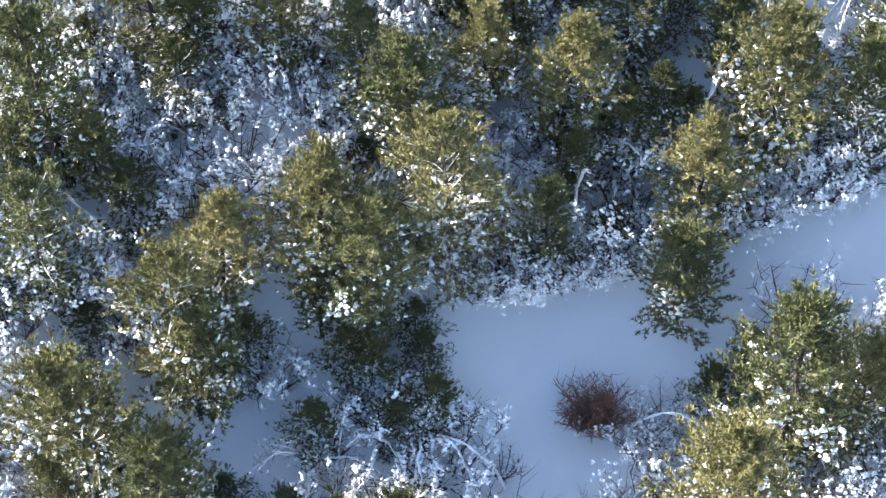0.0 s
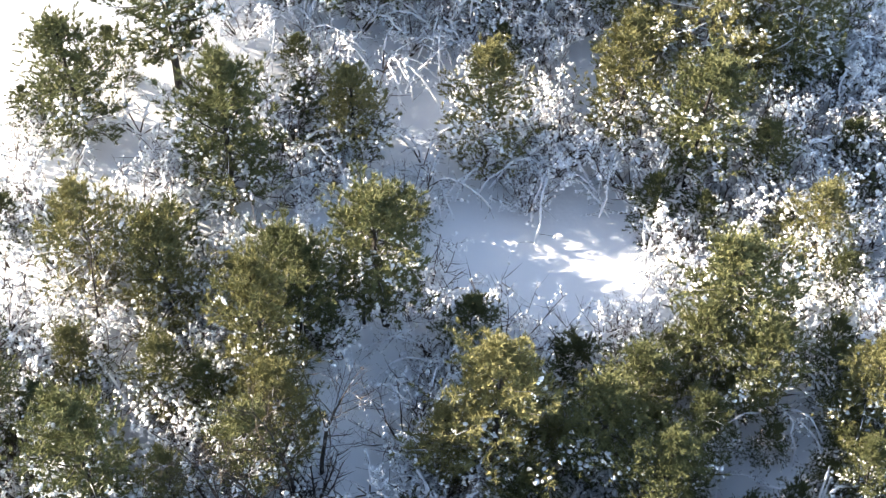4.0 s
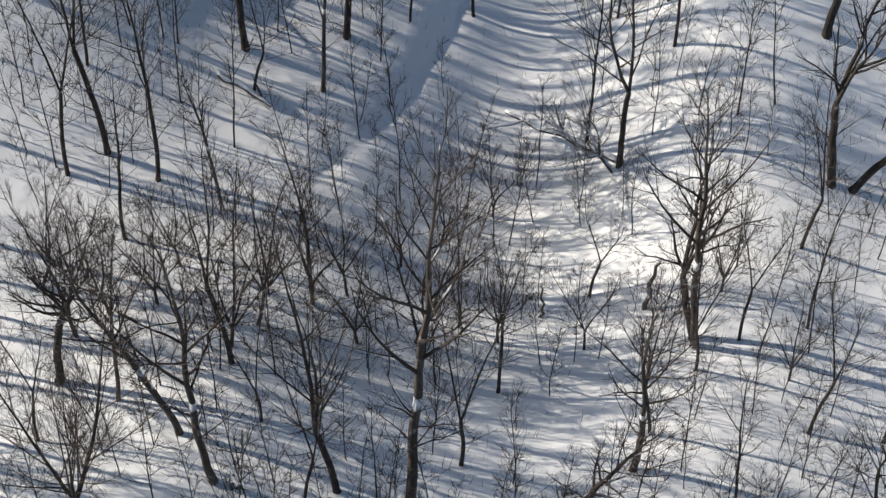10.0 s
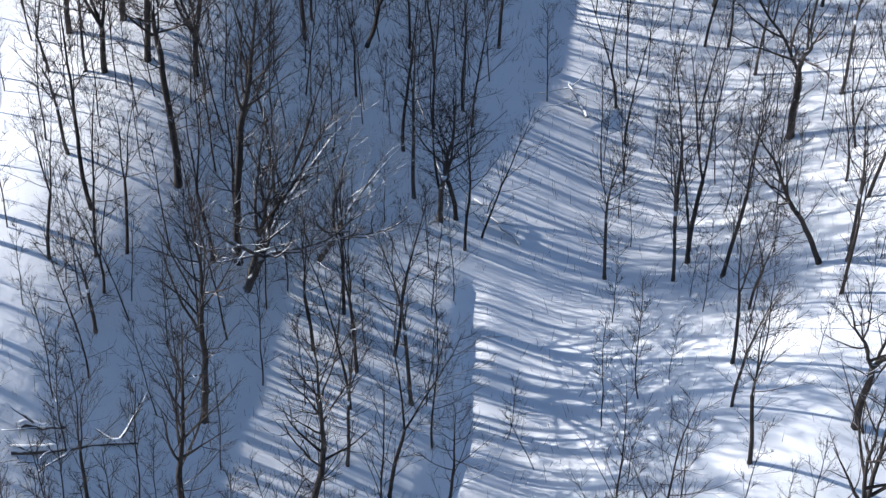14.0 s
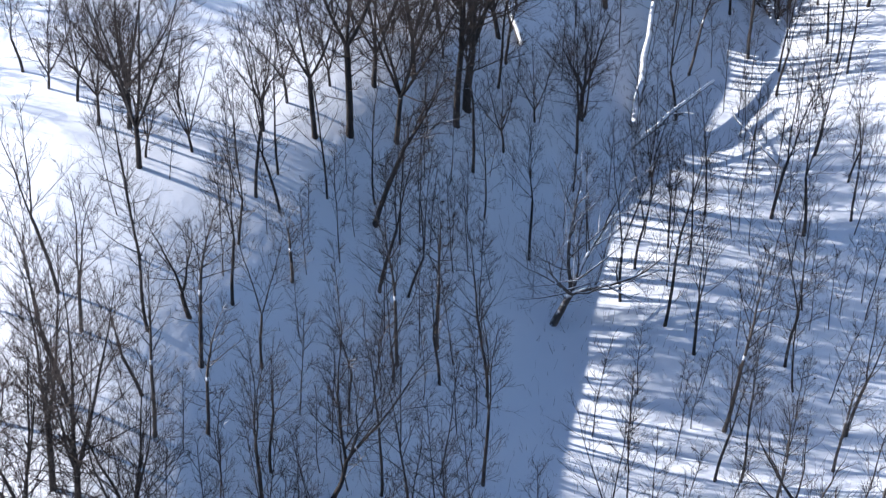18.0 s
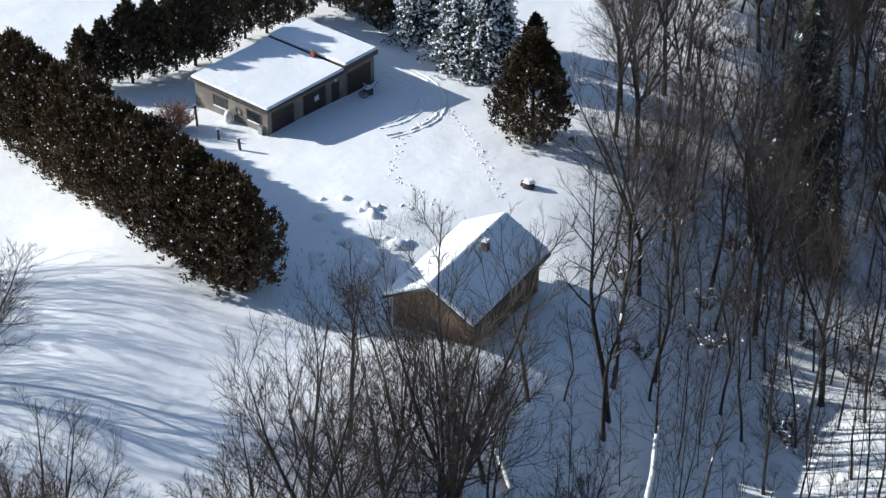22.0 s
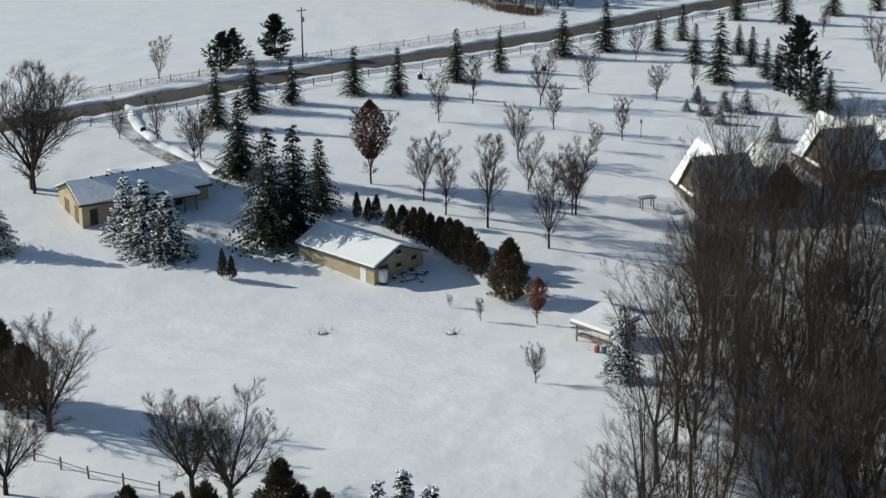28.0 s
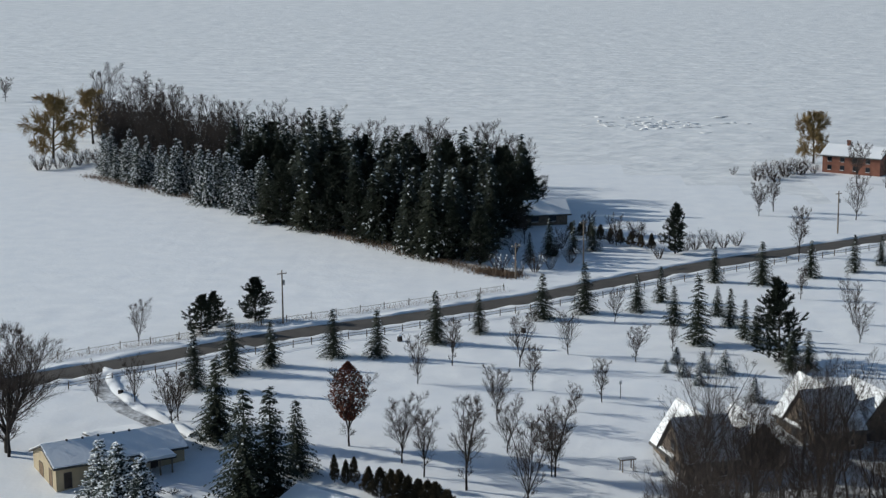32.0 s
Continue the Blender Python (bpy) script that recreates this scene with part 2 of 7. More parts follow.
MIDDLE_HILLS = [
    (0.7, 0.2, -1.4, -1.3, -0.5, -1.2, -2.8, -0.7, -1.9, -1, 0.9, -0),
    (0.3, -1.2, -1.7, -1.5, -2.5, -1.9, -5.5, 1.3, -2.1, -1.9, 1.1, 0.1),
    (4.8, 1.1, 2.6, 2.3, -1.6, 2, -1.8, 1.9, 2.2, 1.3, 0.6, -0.1),
    (7, 0.8, -0.6, 1.9, 2.3, -2.1, 0.3, -4.1, -0.9, 1.3, 0.3, -0),
    (3.4, 0.7, 2.1, 2, -0.8, -0.3, -1.7, -2.3, -1.4, -0.6, 0.2, 0.3),
    (1, 1.3, 2.4, 1.1, 2.2, -0.7, -3.5, 2.6, -0.6, -1.6, -0.5, 0.2),
]
NORTH_HILLS = [
    (1.1, 1.4, 1.9, 0.6, 1.8, 2.5, 0.3, -4, -2.2, 2, -0.5, -0.2),
    (0.8, 0.4, 1.9, 1.3, 0.4, -0.7, 1.5, 1.1, -1.6, 0.5, -1.2, -0.4),
    (0.1, 0, 0.5, 0, 1.1, 1.2, 0.2, 0, -2.8, -0.9, 0.1, -0.1),
    (0.1, 0.1, 0.4, 0.3, 0.2, -0.1, 0.6, 0.4, -2.2, -1, -0.1, -0.8),
    (0, 0.1, 0.3, 0.4, 0.4, 0.1, -0.9, -1.2, -0.6, -0.3, -0.2, -0),
]
HILLS = np.array(SOUTH_HILLS + MIDDLE_HILLS + NORTH_HILLS)


def smooth(a, b, v):
    q = min(1.0, max(0.0, (v - a) / (b - a)))
    return q * q * (3 - 2 * q)


def rolling(x, y):
    z = 0.0
    if y < 320 and abs(x) < 90:
        # beyond the pines' flanks the ground runs on level
        k, wide = smooth(88, 112, y), abs(x)
        xc = max(-33.0, min(33.0, x))
        x = xc + (x - xc) * k
        z = float(np.exp(-(((y - HILL_Y) / 17.0) ** 2)) @ HILLS @ np.exp(-(((x - HILL_X) / 9.0) ** 2))) * (1 - smooth(235, 300, y)) * (1 - (1 - k) * smooth(45, 90, wide))
    return z - 6.0 * math.exp(-(((y - 352) / 38.0) ** 2))


def drift(x, y):
    return 0.10 * noise.noise((x * 0.16, y * 0.16, 0)) + 0.05 * noise.noise((x * 0.5, y * 0.5, 3))


TRAIL = ((-7.6, 125.0), (-6.5, 126.5), (-5.6, 127.7), (-4.3, 129.7), (-3.3, 131.4), (-2.5, 133.5), (-1.4, 135.7), (-0.6, 137.8), (0.2, 140.2), (0.5, 142.6), (0.4, 146.9), (0.3, 151.5))


def trail(x, y):
    """A trodden path, sunk into the snow."""
    if not (115 < y < 160 and -14 < x < 8):
        return 0.0
    best = 9.0
    for (a, b), (c, d) in zip(TRAIL, TRAIL[1:]):
        k = max(0, min(1, ((x - a) * (c - a) + (y - b) * (d - b)) / ((c - a) ** 2 + (d - b) ** 2)))
        best = min(best, math.hypot(x - a - k * (c - a), y - b - k * (d - b)))
    deep = 0.17 + 0.10 * smooth(134, 142, y)
    z = deep * math.exp(-((best / (0.42 + 0.14 * smooth(134, 142, y))) ** 2)) - 0.05 * math.exp(-(((best - 1.7) / 0.7) ** 2))
    k = max(0, min(1, ((x + 10.2) * 3.6 - (y - 129.4) * 1.7) / 15.85))
    return z + 0.22 * math.exp(-((math.hypot(x + 10.2 - 3.6 * k, y - 129.4 + 1.7 * k) / 0.5) ** 2))


def ground(x, y):
    bank = 1.2 * math.exp(-((x + 3.5) / 6.0) ** 2 - ((y - 220.5) / 4.5) ** 2)
    hollow = 6.5 * smooth(18, 35, x) * (1 - smooth(60, 90, x)) * smooth(219, 240, y) * (1 - smooth(316, 345, y))
    return rolling(x, y) + drift(x, y) - trail(x, y) + bank - hollow


# ---- mesh helpers ----


class Shape:
    def __init__(self):
        self.v, self.f = [], []

    def tube(self, pts, radii, n=5):
        """A tapered tube along points."""
        first = len(self.v)
        side = None
        for i, (p, r) in enumerate(zip(pts, radii)):
            d = (pts[min(i + 1, len(pts) - 1)] - pts[max(i - 1, 0)]).normalized()
            if side is None:
                side = d.orthogonal().normalized()
            side = (side - d * side.dot(d)).normalized()
            up = d.cross(side)
            for k in range(n):
                a = 2 * math.pi * k / n
                self.v.append(p + (side * math.cos(a) + up * math.sin(a)) * r)
        for i in range(len(pts) - 1):
            for k in range(n):
                a, b = first + i * n + k, first + i * n + (k + 1) % n
                self.f.append((a, b, b + n, a + n))
        self.f.append(tuple(range(first + (len(pts) - 1) * n, first + len(pts) * n)))

    def sliver(self, pts, w, rnd):
        """A hair-thin twig: a narrow tapering strip."""
        d = pts[-1] - pts[0]
        s = d.cross(V((rnd.uniform(-1, 1), rnd.uniform(-1, 1), rnd.uniform(-1, 1)))).normalized() * w
        i = len(self.v)
        self.v += [pts[0] - s, pts[0] + s, pts[1] + s * 0.8, pts[1] - s * 0.8, pts[2]]
        self.f += [(i, i + 1, i + 2, i + 3), (i + 3, i + 2, i + 4)]

    def speck(self, c, r, rnd):
        """A small clot of snow."""
        i = len(self.v)
        x, y, z = (r * rnd.uniform(0.6, 1.3) for _ in range(3))
        t = rnd.random() * 3
        ca, sa = math.cos(t), math.sin(t)
        self.v += [c + V((x * ca, x * sa, 0)), c + V((-y * sa, y * ca, z * 0.3)), c + V((-x * ca, -x * sa, -z * 0.2)), c + V((y * sa, -y * ca, 0)), c + V((0, 0, z)), c + V((0, 0, -z * 1.2))]
        for k in range(4):
            j = (k + 1) % 4
            self.f += [(i + k, i + j, i + 4), (i + j, i + k, i + 5)]

    def tri(self, a, b, c):
        i = len(self.v)
        self.v += [a, b, c]
        self.f.append((i, i + 1, i + 2))

    def quad(self, a, b, c, d):
        i = len(self.v)
        self.v += [a, b, c, d]
        self.f.append((i, i + 1, i + 2, i + 3))

    def blob(self, c, rx, ry, rz, rnd):
        """A lump of snow: an uneven octahedron with a waist."""
        i = len(self.v)
        a0 = rnd.random() * 6
        ring = [(math.cos(a0 + k * 1.2566) * rx * rnd.uniform(0.7, 1.2), math.sin(a0 + k * 1.2566) * ry * rnd.uniform(0.7, 1.2)) for k in range(5)]
        self.v += [c + Vector((x, y, 0)) for x, y in ring] + [c + Vector((x * 0.55, y * 0.55, rz * 0.8)) for x, y in ring]
        self.v.append(c + Vector((0, 0, -rz * 0.5)))
        for k in range(5):
            j = (k + 1) % 5
            self.f.append((i + k, i + j, i + 5 + j, i + 5 + k))
            self.f.append((i + j, i + k, i + 10))
        self.f.append((i + 5, i + 6, i + 7, i + 8, i + 9))

    def box(self, x0, y0, z0, x1, y1, z1):
        i = len(self.v)
        self.v += [Vector(p) for p in ((x0, y0, z0), (x1, y0, z0), (x1, y1, z0), (x0, y1, z0), (x0, y0, z1), (x1, y0, z1), (x1, y1, z1), (x0, y1, z1))]
        for q in ((3, 2, 1, 0), (4, 5, 6, 7), (0, 1, 5, 4), (1, 2, 6, 5), (2, 3, 7, 6), (3, 0, 4, 7)):
            self.f.append(tuple(i + a for a in q))

    def mesh(self, name, material, smooth_faces=False):
        me = bpy.data.meshes.new(name)
        me.from_pydata([tuple(p) for p in self.v], [], self.f)
        me.materials.append(material)
        if smooth_faces:
            me.polygons.foreach_set("use_smooth", [True] * len(me.polygons))
        me.update()
        return me


def thing(name, label, category, x, y, z=None, rz=0.0, s=1.0, group="", kind="", lean=(0, 0), szz=None):
    e = new(name)
    e.empty_display_size = 0.3
    e.matrix_basis = Matrix.LocRotScale((x, y, ground(x, y) - 0.05 if z is None else z), Euler((radians(lean[0]), radians(lean[1]), radians(rz))), (s, s, szz or s))
    return tagged(e, label, category, group, kind)


def put(name, mesh, parent, label=""):
    ob = new(name, mesh)
    ob.parent = parent
    return tagged(ob, label)


def part(name, shape, material, parent, label="", soft=False, bevel=0.0):
    me = shape.mesh(name, material, soft)
    if bevel:
        bm = bmesh.new()
        bm.from_mesh(me)
        bmesh.ops.bevel(bm, geom=bm.edges[:], offset=bevel, segments=2, affect="EDGES", clamp_overlap=True)
        bm.to_mesh(me)
        bm.free()
    return put(name, me, parent, label)


def block(name, parent, material, x0, y0, z0, x1, y1, z1, label="", bevel=0.0):
    s = Shape()
    s.box(x0, y0, z0, x1, y1, z1)
    return part(name, s, material, parent, label, False, bevel)


V = Vector


def bent(rnd, start, way, length, steps, wander, rise):
    """Points of a limb that wanders and turns up."""
    pts, d, p = [start.copy()], way.normalized(), start.copy()
    for _ in range(steps):
        d = (d + V((rnd.uniform(-1, 1), rnd.uniform(-1, 1), rnd.uniform(-0.6, 0.6))) * wander + V((0, 0, rise))).normalized()
        p = p + d * (length / steps)
        pts.append(p.copy())
    return pts


def taper(a, b, n):
    return [a + (b - a) * i / (n - 1) for i in range(n)]


def bare_tree(seed, h, r, fork=0.4, limbs=14, spread=0.35, branches=6, twigs=7, up=0.25, crooked=0.05, tw=1.0):
    """Leafless tree: (trunk mesh, limb mesh, twig mesh), one metre scale."""
    rnd = random.Random(seed)
    T, L, W = Shape(), Shape(), Shape()
    trunk = bent(rnd, V((0, 0, -0.3)), V((rnd.uniform(-.06, .06), rnd.uniform(-.06, .06), 1)), h * 0.86, 10, crooked, 0.05)
    radii = [r * (1.25 if i == 0 else (1 - 0.9 * (i / 10) ** 1.1)) for i in range(11)]
    T.tube(trunk, radii, 7)
    az = rnd.random() * 6
    for i in range(limbs):
        f = fork + (0.97 - fork) * (i / (limbs - 1)) ** 0.9
        k = min(9, int(f * 10))
        base = trunk[k].lerp(trunk[k + 1], f * 10 - k)
        az += 2.4 + rnd.uniform(-0.5, 0.5)
        el = 0.35 + 0.75 * f + rnd.uniform(-0.2, 0.25)
        way = V((math.cos(az) * math.cos(el), math.sin(az) * math.cos(el), math.sin(el)))
        ln = h * spread * (1.15 - 0.65 * f) * rnd.uniform(0.7, 1.25)
        lr = max(0.018, r * (1 - 0.85 * f) * 0.55)
        pts = bent(rnd, base, way, ln, 5, 0.16, up * 0.5)
        L.tube(pts, taper(lr, lr * 0.25, 6), 5)
        for b in range(branches):
            q = 0.25 + 0.72 * (b + rnd.random() * 0.7) / branches
            k2 = min(4, int(q * 5))
            bp = pts[k2].lerp(pts[k2 + 1], q * 5 - k2)
            d = (pts[k2 + 1] - pts[k2]).normalized()
            side = d.orthogonal().normalized()
            side.rotate(Matrix.Rotation(rnd.random() * 6.28, 3, d))
            bl = ln * rnd.uniform(0.28, 0.5) * (1.15 - q * 0.5)
            bpts = bent(rnd, bp, d * 0.75 + side * 0.7 + V((0, 0, 0.15)), bl, 3, 0.18, up * 0.5)
            L.tube(bpts, taper(max(0.014, lr * 0.35), 0.008, 4), 4)
            for w in range(twigs):
                q2 = 0.15 + 0.85 * (w + rnd.random()) / twigs
                k3 = min(2, int(q2 * 3))
                wp = bpts[k3].lerp(bpts[k3 + 1], min(1, q2 * 3 - k3))
                d2 = (bpts[k3 + 1] - bpts[k3]).normalized()
                side = d2.orthogonal().normalized()
                side.rotate(Matrix.Rotation(rnd.random() * 6.28, 3, d2))
                wpts = bent(rnd, wp, d2 * 0.8 + side * 0.7 + V((0, 0, 0.2)), bl * rnd.uniform(0.5, 1.0), 2, 0.2, up * 0.3)
                W.sliver(wpts, 0.0105 * tw, rnd)
    return T, L, W


def wood_tree(seed, h, r, fork=0.45, leaders=3, branches=9, sub=5, twigs=7, open_out=0.45, crook=0.12, tw=1.0, limb=0.42):
    """Forest hardwood: a winding trunk that parts into rising leaders, each with ascending branches that fan out into straight fine twigs."""
    rnd = random.Random(seed)
    T, L, W = Shape(), Shape(), Shape()
    trunk = bent(rnd, V((0, 0, -0.3)), V((rnd.uniform(-.07, .07), rnd.uniform(-.07, .07), 1)), h * fork + 0.3, 8, crook * 0.55, 0.05)
    T.tube(trunk, [r * 1.4] + taper(r, r * 0.78, 8), 7)

    def along(pts, q):
        m = len(pts) - 1
        i = min(m - 1, int(q * m))
        return pts[i].lerp(pts[i + 1], min(1, q * m - i)), (pts[i + 1] - pts[i]).normalized()

    def aside(d, spin, angle):
        side = d.orthogonal().normalized()
        side.rotate(Matrix.Rotation(spin, 3, d))
        return d * math.cos(angle) + side * math.sin(angle)

    def twigged(pts, ln, n):
        spin = rnd.random() * 6
        for k in range(n):
            p, d = along(pts, 0.15 + 0.85 * (k + rnd.random()) / n)
            spin += 2.4
            way = aside(d, spin, rnd.uniform(0.35, 0.8)) + V((0, 0, 0.18))
            W.sliver(bent(rnd, p, way, ln * rnd.uniform(0.5, 1.3), 2, 0.07, 0.05), 0.0062 * tw, rnd)

    def branch(p, d, ln, br, n):
        pts = bent(rnd, p, d, ln, 6, crook * 0.9, 0.07)
        L.tube(pts, taper(br, max(0.009, br * 0.22), 7), 4)
        spin = rnd.random() * 6
        for k in range(n):
            q = 0.18 + 0.74 * (k + rnd.random()) / n
            bp, dd = along(pts, q)
            spin += 2.4 + rnd.uniform(-0.4, 0.4)
            bl = ln * rnd.uniform(0.35, 0.6) * (1.15 - 0.75 * q)
            sp = bent(rnd, bp, aside(dd, spin, rnd.uniform(0.45, 0.85)), bl, 4, crook * 0.8, 0.07)
            L.tube(sp, taper(max(0.012, br * 0.38), 0.006, 5), 3)
            twigged(sp, max(0.5, bl * 0.6), twigs)
        twigged(pts, max(0.55, ln * 0.3), twigs + 3)

    spin = rnd.random() * 6
    for k in range(int(branches * (0.25 + 0.6 * fork))):
        p, d = along(trunk, rnd.uniform(0.38, 0.98))
        spin += 2.4
        branch(p, aside(d, spin, rnd.uniform(0.7, 1.25)), h * rnd.uniform(0.09, 0.2), r * 0.17, max(2, sub - 2))
    az = rnd.random() * 6
    for k in range(leaders):
        az += 6.283 / leaders + rnd.uniform(-0.5, 0.5)
        tilt = 0.05 if (leaders == 1) else open_out * rnd.uniform(0.4, 1.15)
        ln = h * (1 - fork) * rnd.uniform(0.84, 1.04)
        pts = bent(rnd, trunk[-1], V((math.cos(az) * tilt, math.sin(az) * tilt, 1)), ln, 9, crook * 0.8, 0.04)
        lr = r * (0.78 if leaders == 1 else 0.58 * rnd.uniform(0.8, 1.1))
        T.tube(pts, taper(lr, 0.013, 10), 6)
        spin = rnd.random() * 6
        for b in range(branches):
            q = 0.04 + 0.92 * (b + rnd.random() * 0.8) / branches
            p, d = along(pts, q)
            spin += 2.4 + rnd.uniform(-0.5, 0.5)
            reach = h * rnd.uniform(0.20, 0.37) * (1.1 - 0.7 * q) * (0.62 + 0.8 * open_out)
            branch(p, aside(d, spin, rnd.uniform(0.5, 0.95)), reach, max(0.015, lr * limb * (1.1 - q)), sub)
        twigged(pts, 0.6, twigs)
    return T, L, W


def bush(seed, h, w, stems=9, twigs=8, thick=0.03):
    rnd = random.Random(seed)
    L, W = Shape(), Shape()
    tips = []
    for i in range(stems):
        a = i * 2.4 + rnd.random()
        sp = w / h * (1.0 if stems < 40 else rnd.uniform(0.1, 1.7))
        way = V((math.cos(a) * sp, math.sin(a) * sp, 1))
        pts = bent(rnd, V((math.cos(a) * 0.12, math.sin(a) * 0.12, -0.1)), way, h * rnd.uniform(0.7, 1.1), 4, 0.14, 0.05)
        L.tube(pts, taper(thick, 0.008, 5), 4)
        for t in range(twigs):
            q = 0.2 + 0.8 * (t + rnd.random()) / twigs
            k = min(3, int(q * 4))
            bp = pts[k].lerp(pts[k + 1], min(1, q * 4 - k))
            way = V((rnd.uniform(-1, 1), rnd.uniform(-1, 1), rnd.uniform(0.1, 1)))
            tp = bent(rnd, bp, way, h * rnd.uniform(0.15, 0.35), 3, 0.2, 0.1)
            W.sliver((tp[0], tp[1], tp[3]), 0.014, rnd)
            tips += tp[1:]
    return L, W, tips


def pine_tree(seed, h, crown=0.38, wide=0.30, whorls=10, dense=9, snow=1.0, droop=0.0, fine=1.0, blunt=0.55):
    """Pine: whorls of limbs whose side shoots end in brushes of fine needles; snow clots lie on the lower ones."""
    rnd = random.Random(seed)
    T, N, S = Shape(), Shape(), Shape()
    trunk = bent(rnd, V((0, 0, -0.3)), V((0, 0, 1)), h, 8, 0.03, 0.06)
    T.tube(trunk, taper(0.018 * h, 0.02, 9), 6)
    off = V((rnd.random() * 40, rnd.random() * 40, 0))

    def brush(p, d, size, n):
        for _ in range(n):
            w = (d * 0.7 + V((rnd.uniform(-1, 1), rnd.uniform(-1, 1), rnd.uniform(-0.3, 1.0)))).normalized() * size * rnd.uniform(0.6, 1.2)
            s = w.cross(V((rnd.uniform(-1, 1), rnd.uniform(-1, 1), rnd.uniform(-1, 1)))).normalized() * 0.0155 * fine
            c = p + d * rnd.uniform(-0.5, 0.5) * size
            N.tri(c - s, c + s, c + w)

    for i in range(whorls):
        rel = i / (whorls - 1)
        f = crown + (0.96 - crown) * rel
        k = min(7, int(f * 8))
        base = trunk[k].lerp(trunk[k + 1], f * 8 - k)
        for b in range(5 if rel < 0.8 else 4):
            a = b * (1.2566 if rel < 0.8 else 1.571) + i * 0.7 + rnd.uniform(-0.35, 0.35)
            el = 0.02 + 0.85 * rel ** 1.2 + rnd.uniform(-0.15, 0.25) - droop
            ln = h * wide * ((1 - rel ** 1.7) ** blunt * 0.82 + 0.14) * (0.6 + 0.4 * min(1, rel * 4)) * rnd.uniform(0.5, 1.25)
            pts = bent(rnd, base, V((math.cos(a) * math.cos(el), math.sin(a) * math.cos(el), math.sin(el))), ln, 4, 0.1, 0.09)
            T.tube(pts, taper(0.045 * (1.1 - rel), 0.010, 5), 4)
            for t in range(dense):
                q = 0.25 + 0.75 * (t + rnd.random()) / dense
                kk = min(3, int(q * 4))
                o = pts[kk].lerp(pts[kk + 1], min(1, q * 4 - kk))
                d = (pts[kk + 1] - pts[kk]).normalized()
                way = (d * 0.7 + V((rnd.uniform(-1, 1), rnd.uniform(-1, 1), rnd.uniform(-0.25, 0.8)))).normalized()
                reach = (0.12 + ln * 0.24) * rnd.uniform(0.5, 1.2)
                p = o + way * reach
                brush(p, way, rnd.uniform(0.12, 0.23) * fine, 28)
                brush(o + way * reach * 0.5, way, rnd.uniform(0.12, 0.2) * fine, 10)
                clump = noise.noise((p + off) * 0.9) * 1.3 + 0.2
                if clump > 0 and rnd.random() < snow * (1.1 - 1.45 * rel) * (0.5 + clump * 1.5):
                    c = p + V((0, 0, 0.06))
                    for _ in range(rnd.randint(3, 7)):
                        S.speck(c, 0.016 + 0.066 * rnd.random() ** 2.2, rnd)
                        c = c + V((rnd.uniform(-.08, .08), rnd.uniform(-.08, .08), rnd.uniform(-.07, .04)))
            if rel < 0.5 and rnd.random() < snow * 1.2:
                for t in range(22):
                    q = rnd.uniform(0.3, 1.0) * 4
                    kk = min(3, int(q))
                    k = rnd.random() ** 2
                    S.blob(pts[kk].lerp(pts[kk + 1], q - kk) + V((rnd.uniform(-1, 1), rnd.uniform(-1, 1), 0.3)) * (0.05 + 0.13 * ln), 0.025 + 0.10 * k, 0.025 + 0.08 * k, 0.02 + 0.045 * k, rnd)
    brush(trunk[-1], V((0, 0, 1)), 0.25 * fine, 30)
    return T, N, S


def spruce_tree(seed, h, wide=0.22, rows=17, snow=0.0, droop=0.45):
    """Spruce: a cone of drooping boughs with hanging sprays."""
    rnd = random.Random(seed)
    T, N, S = Shape(), Shape(), Shape()
    T.tube([V((0, 0, -0.2)), V((0, 0, h * 0.5)), V((0, 0, h * 0.98))], (0.016 * h, 0.01 * h, 0.01), 6)
    for i in range(rows):
        f = 0.06 + 0.92 * (i / (rows - 1)) ** 0.93
        z = h * f
        ln = h * wide * (1.03 - f) ** 0.85 + 0.05
        count = max(4, int(11 * (1.1 - f)) + 2)
        for b in range(count):
            a = b * 6.283 / count + i * 1.1 + rnd.uniform(-0.25, 0.25)
            out = V((math.cos(a), math.sin(a), 0))
            side = V((-out.y, out.x, 0))
            l2 = ln * rnd.uniform(0.6, 1.25)
            zj = z + rnd.uniform(-0.022, 0.022) * h
            steps = max(3, int(l2 / (h * 0.028)))
            for q in range(steps):
                g = (q + 0.6) / steps
                p = out * l2 * g + V((0, 0, zj + l2 * (0.12 * g - droop * g * g) + l2 * 0.05))
                sz = h * 0.038 * (1.1 - 0.35 * g) * rnd.uniform(0.75, 1.25)
                for sg in (-1, 1, -0.5, 0.5):
                    tip = p + (out * 0.55 + side * sg * rnd.uniform(0.5, 1.0)) * sz * 1.4 + V((0, 0, -sz * rnd.uniform(0.25, 0.8)))
                    mid = p.lerp(tip, 0.5)
                    cr = (out * 0.5 - side * sg * 0.5).normalized() * sz * 0.25
                    N.quad(p, mid - cr, tip, mid + cr)
                    if rnd.random() < snow:
                        for _ in range(3):
                            S.speck(p.lerp(tip, rnd.random()) + V((rnd.uniform(-.3, .3) * sz, rnd.uniform(-.3, .3) * sz, sz * 0.16)), sz * rnd.uniform(0.2, 0.5), rnd)
                if snow and rnd.random() < snow * 0.5:
                    S.blob(p + V((0, 0, sz * 0.15)), sz * 0.5, sz * 0.5, sz * 0.3, rnd)
    for k in range(6):
        a = k * 1.05
        N.tri(V((0, 0, h * 1.02)), V((math.cos(a) * 0.05, math.sin(a) * 0.05, h * 0.93)), V((math.cos(a + 0.6) * 0.07, math.sin(a + 0.6) * 0.07, h * 0.93)))
    return T, N, S


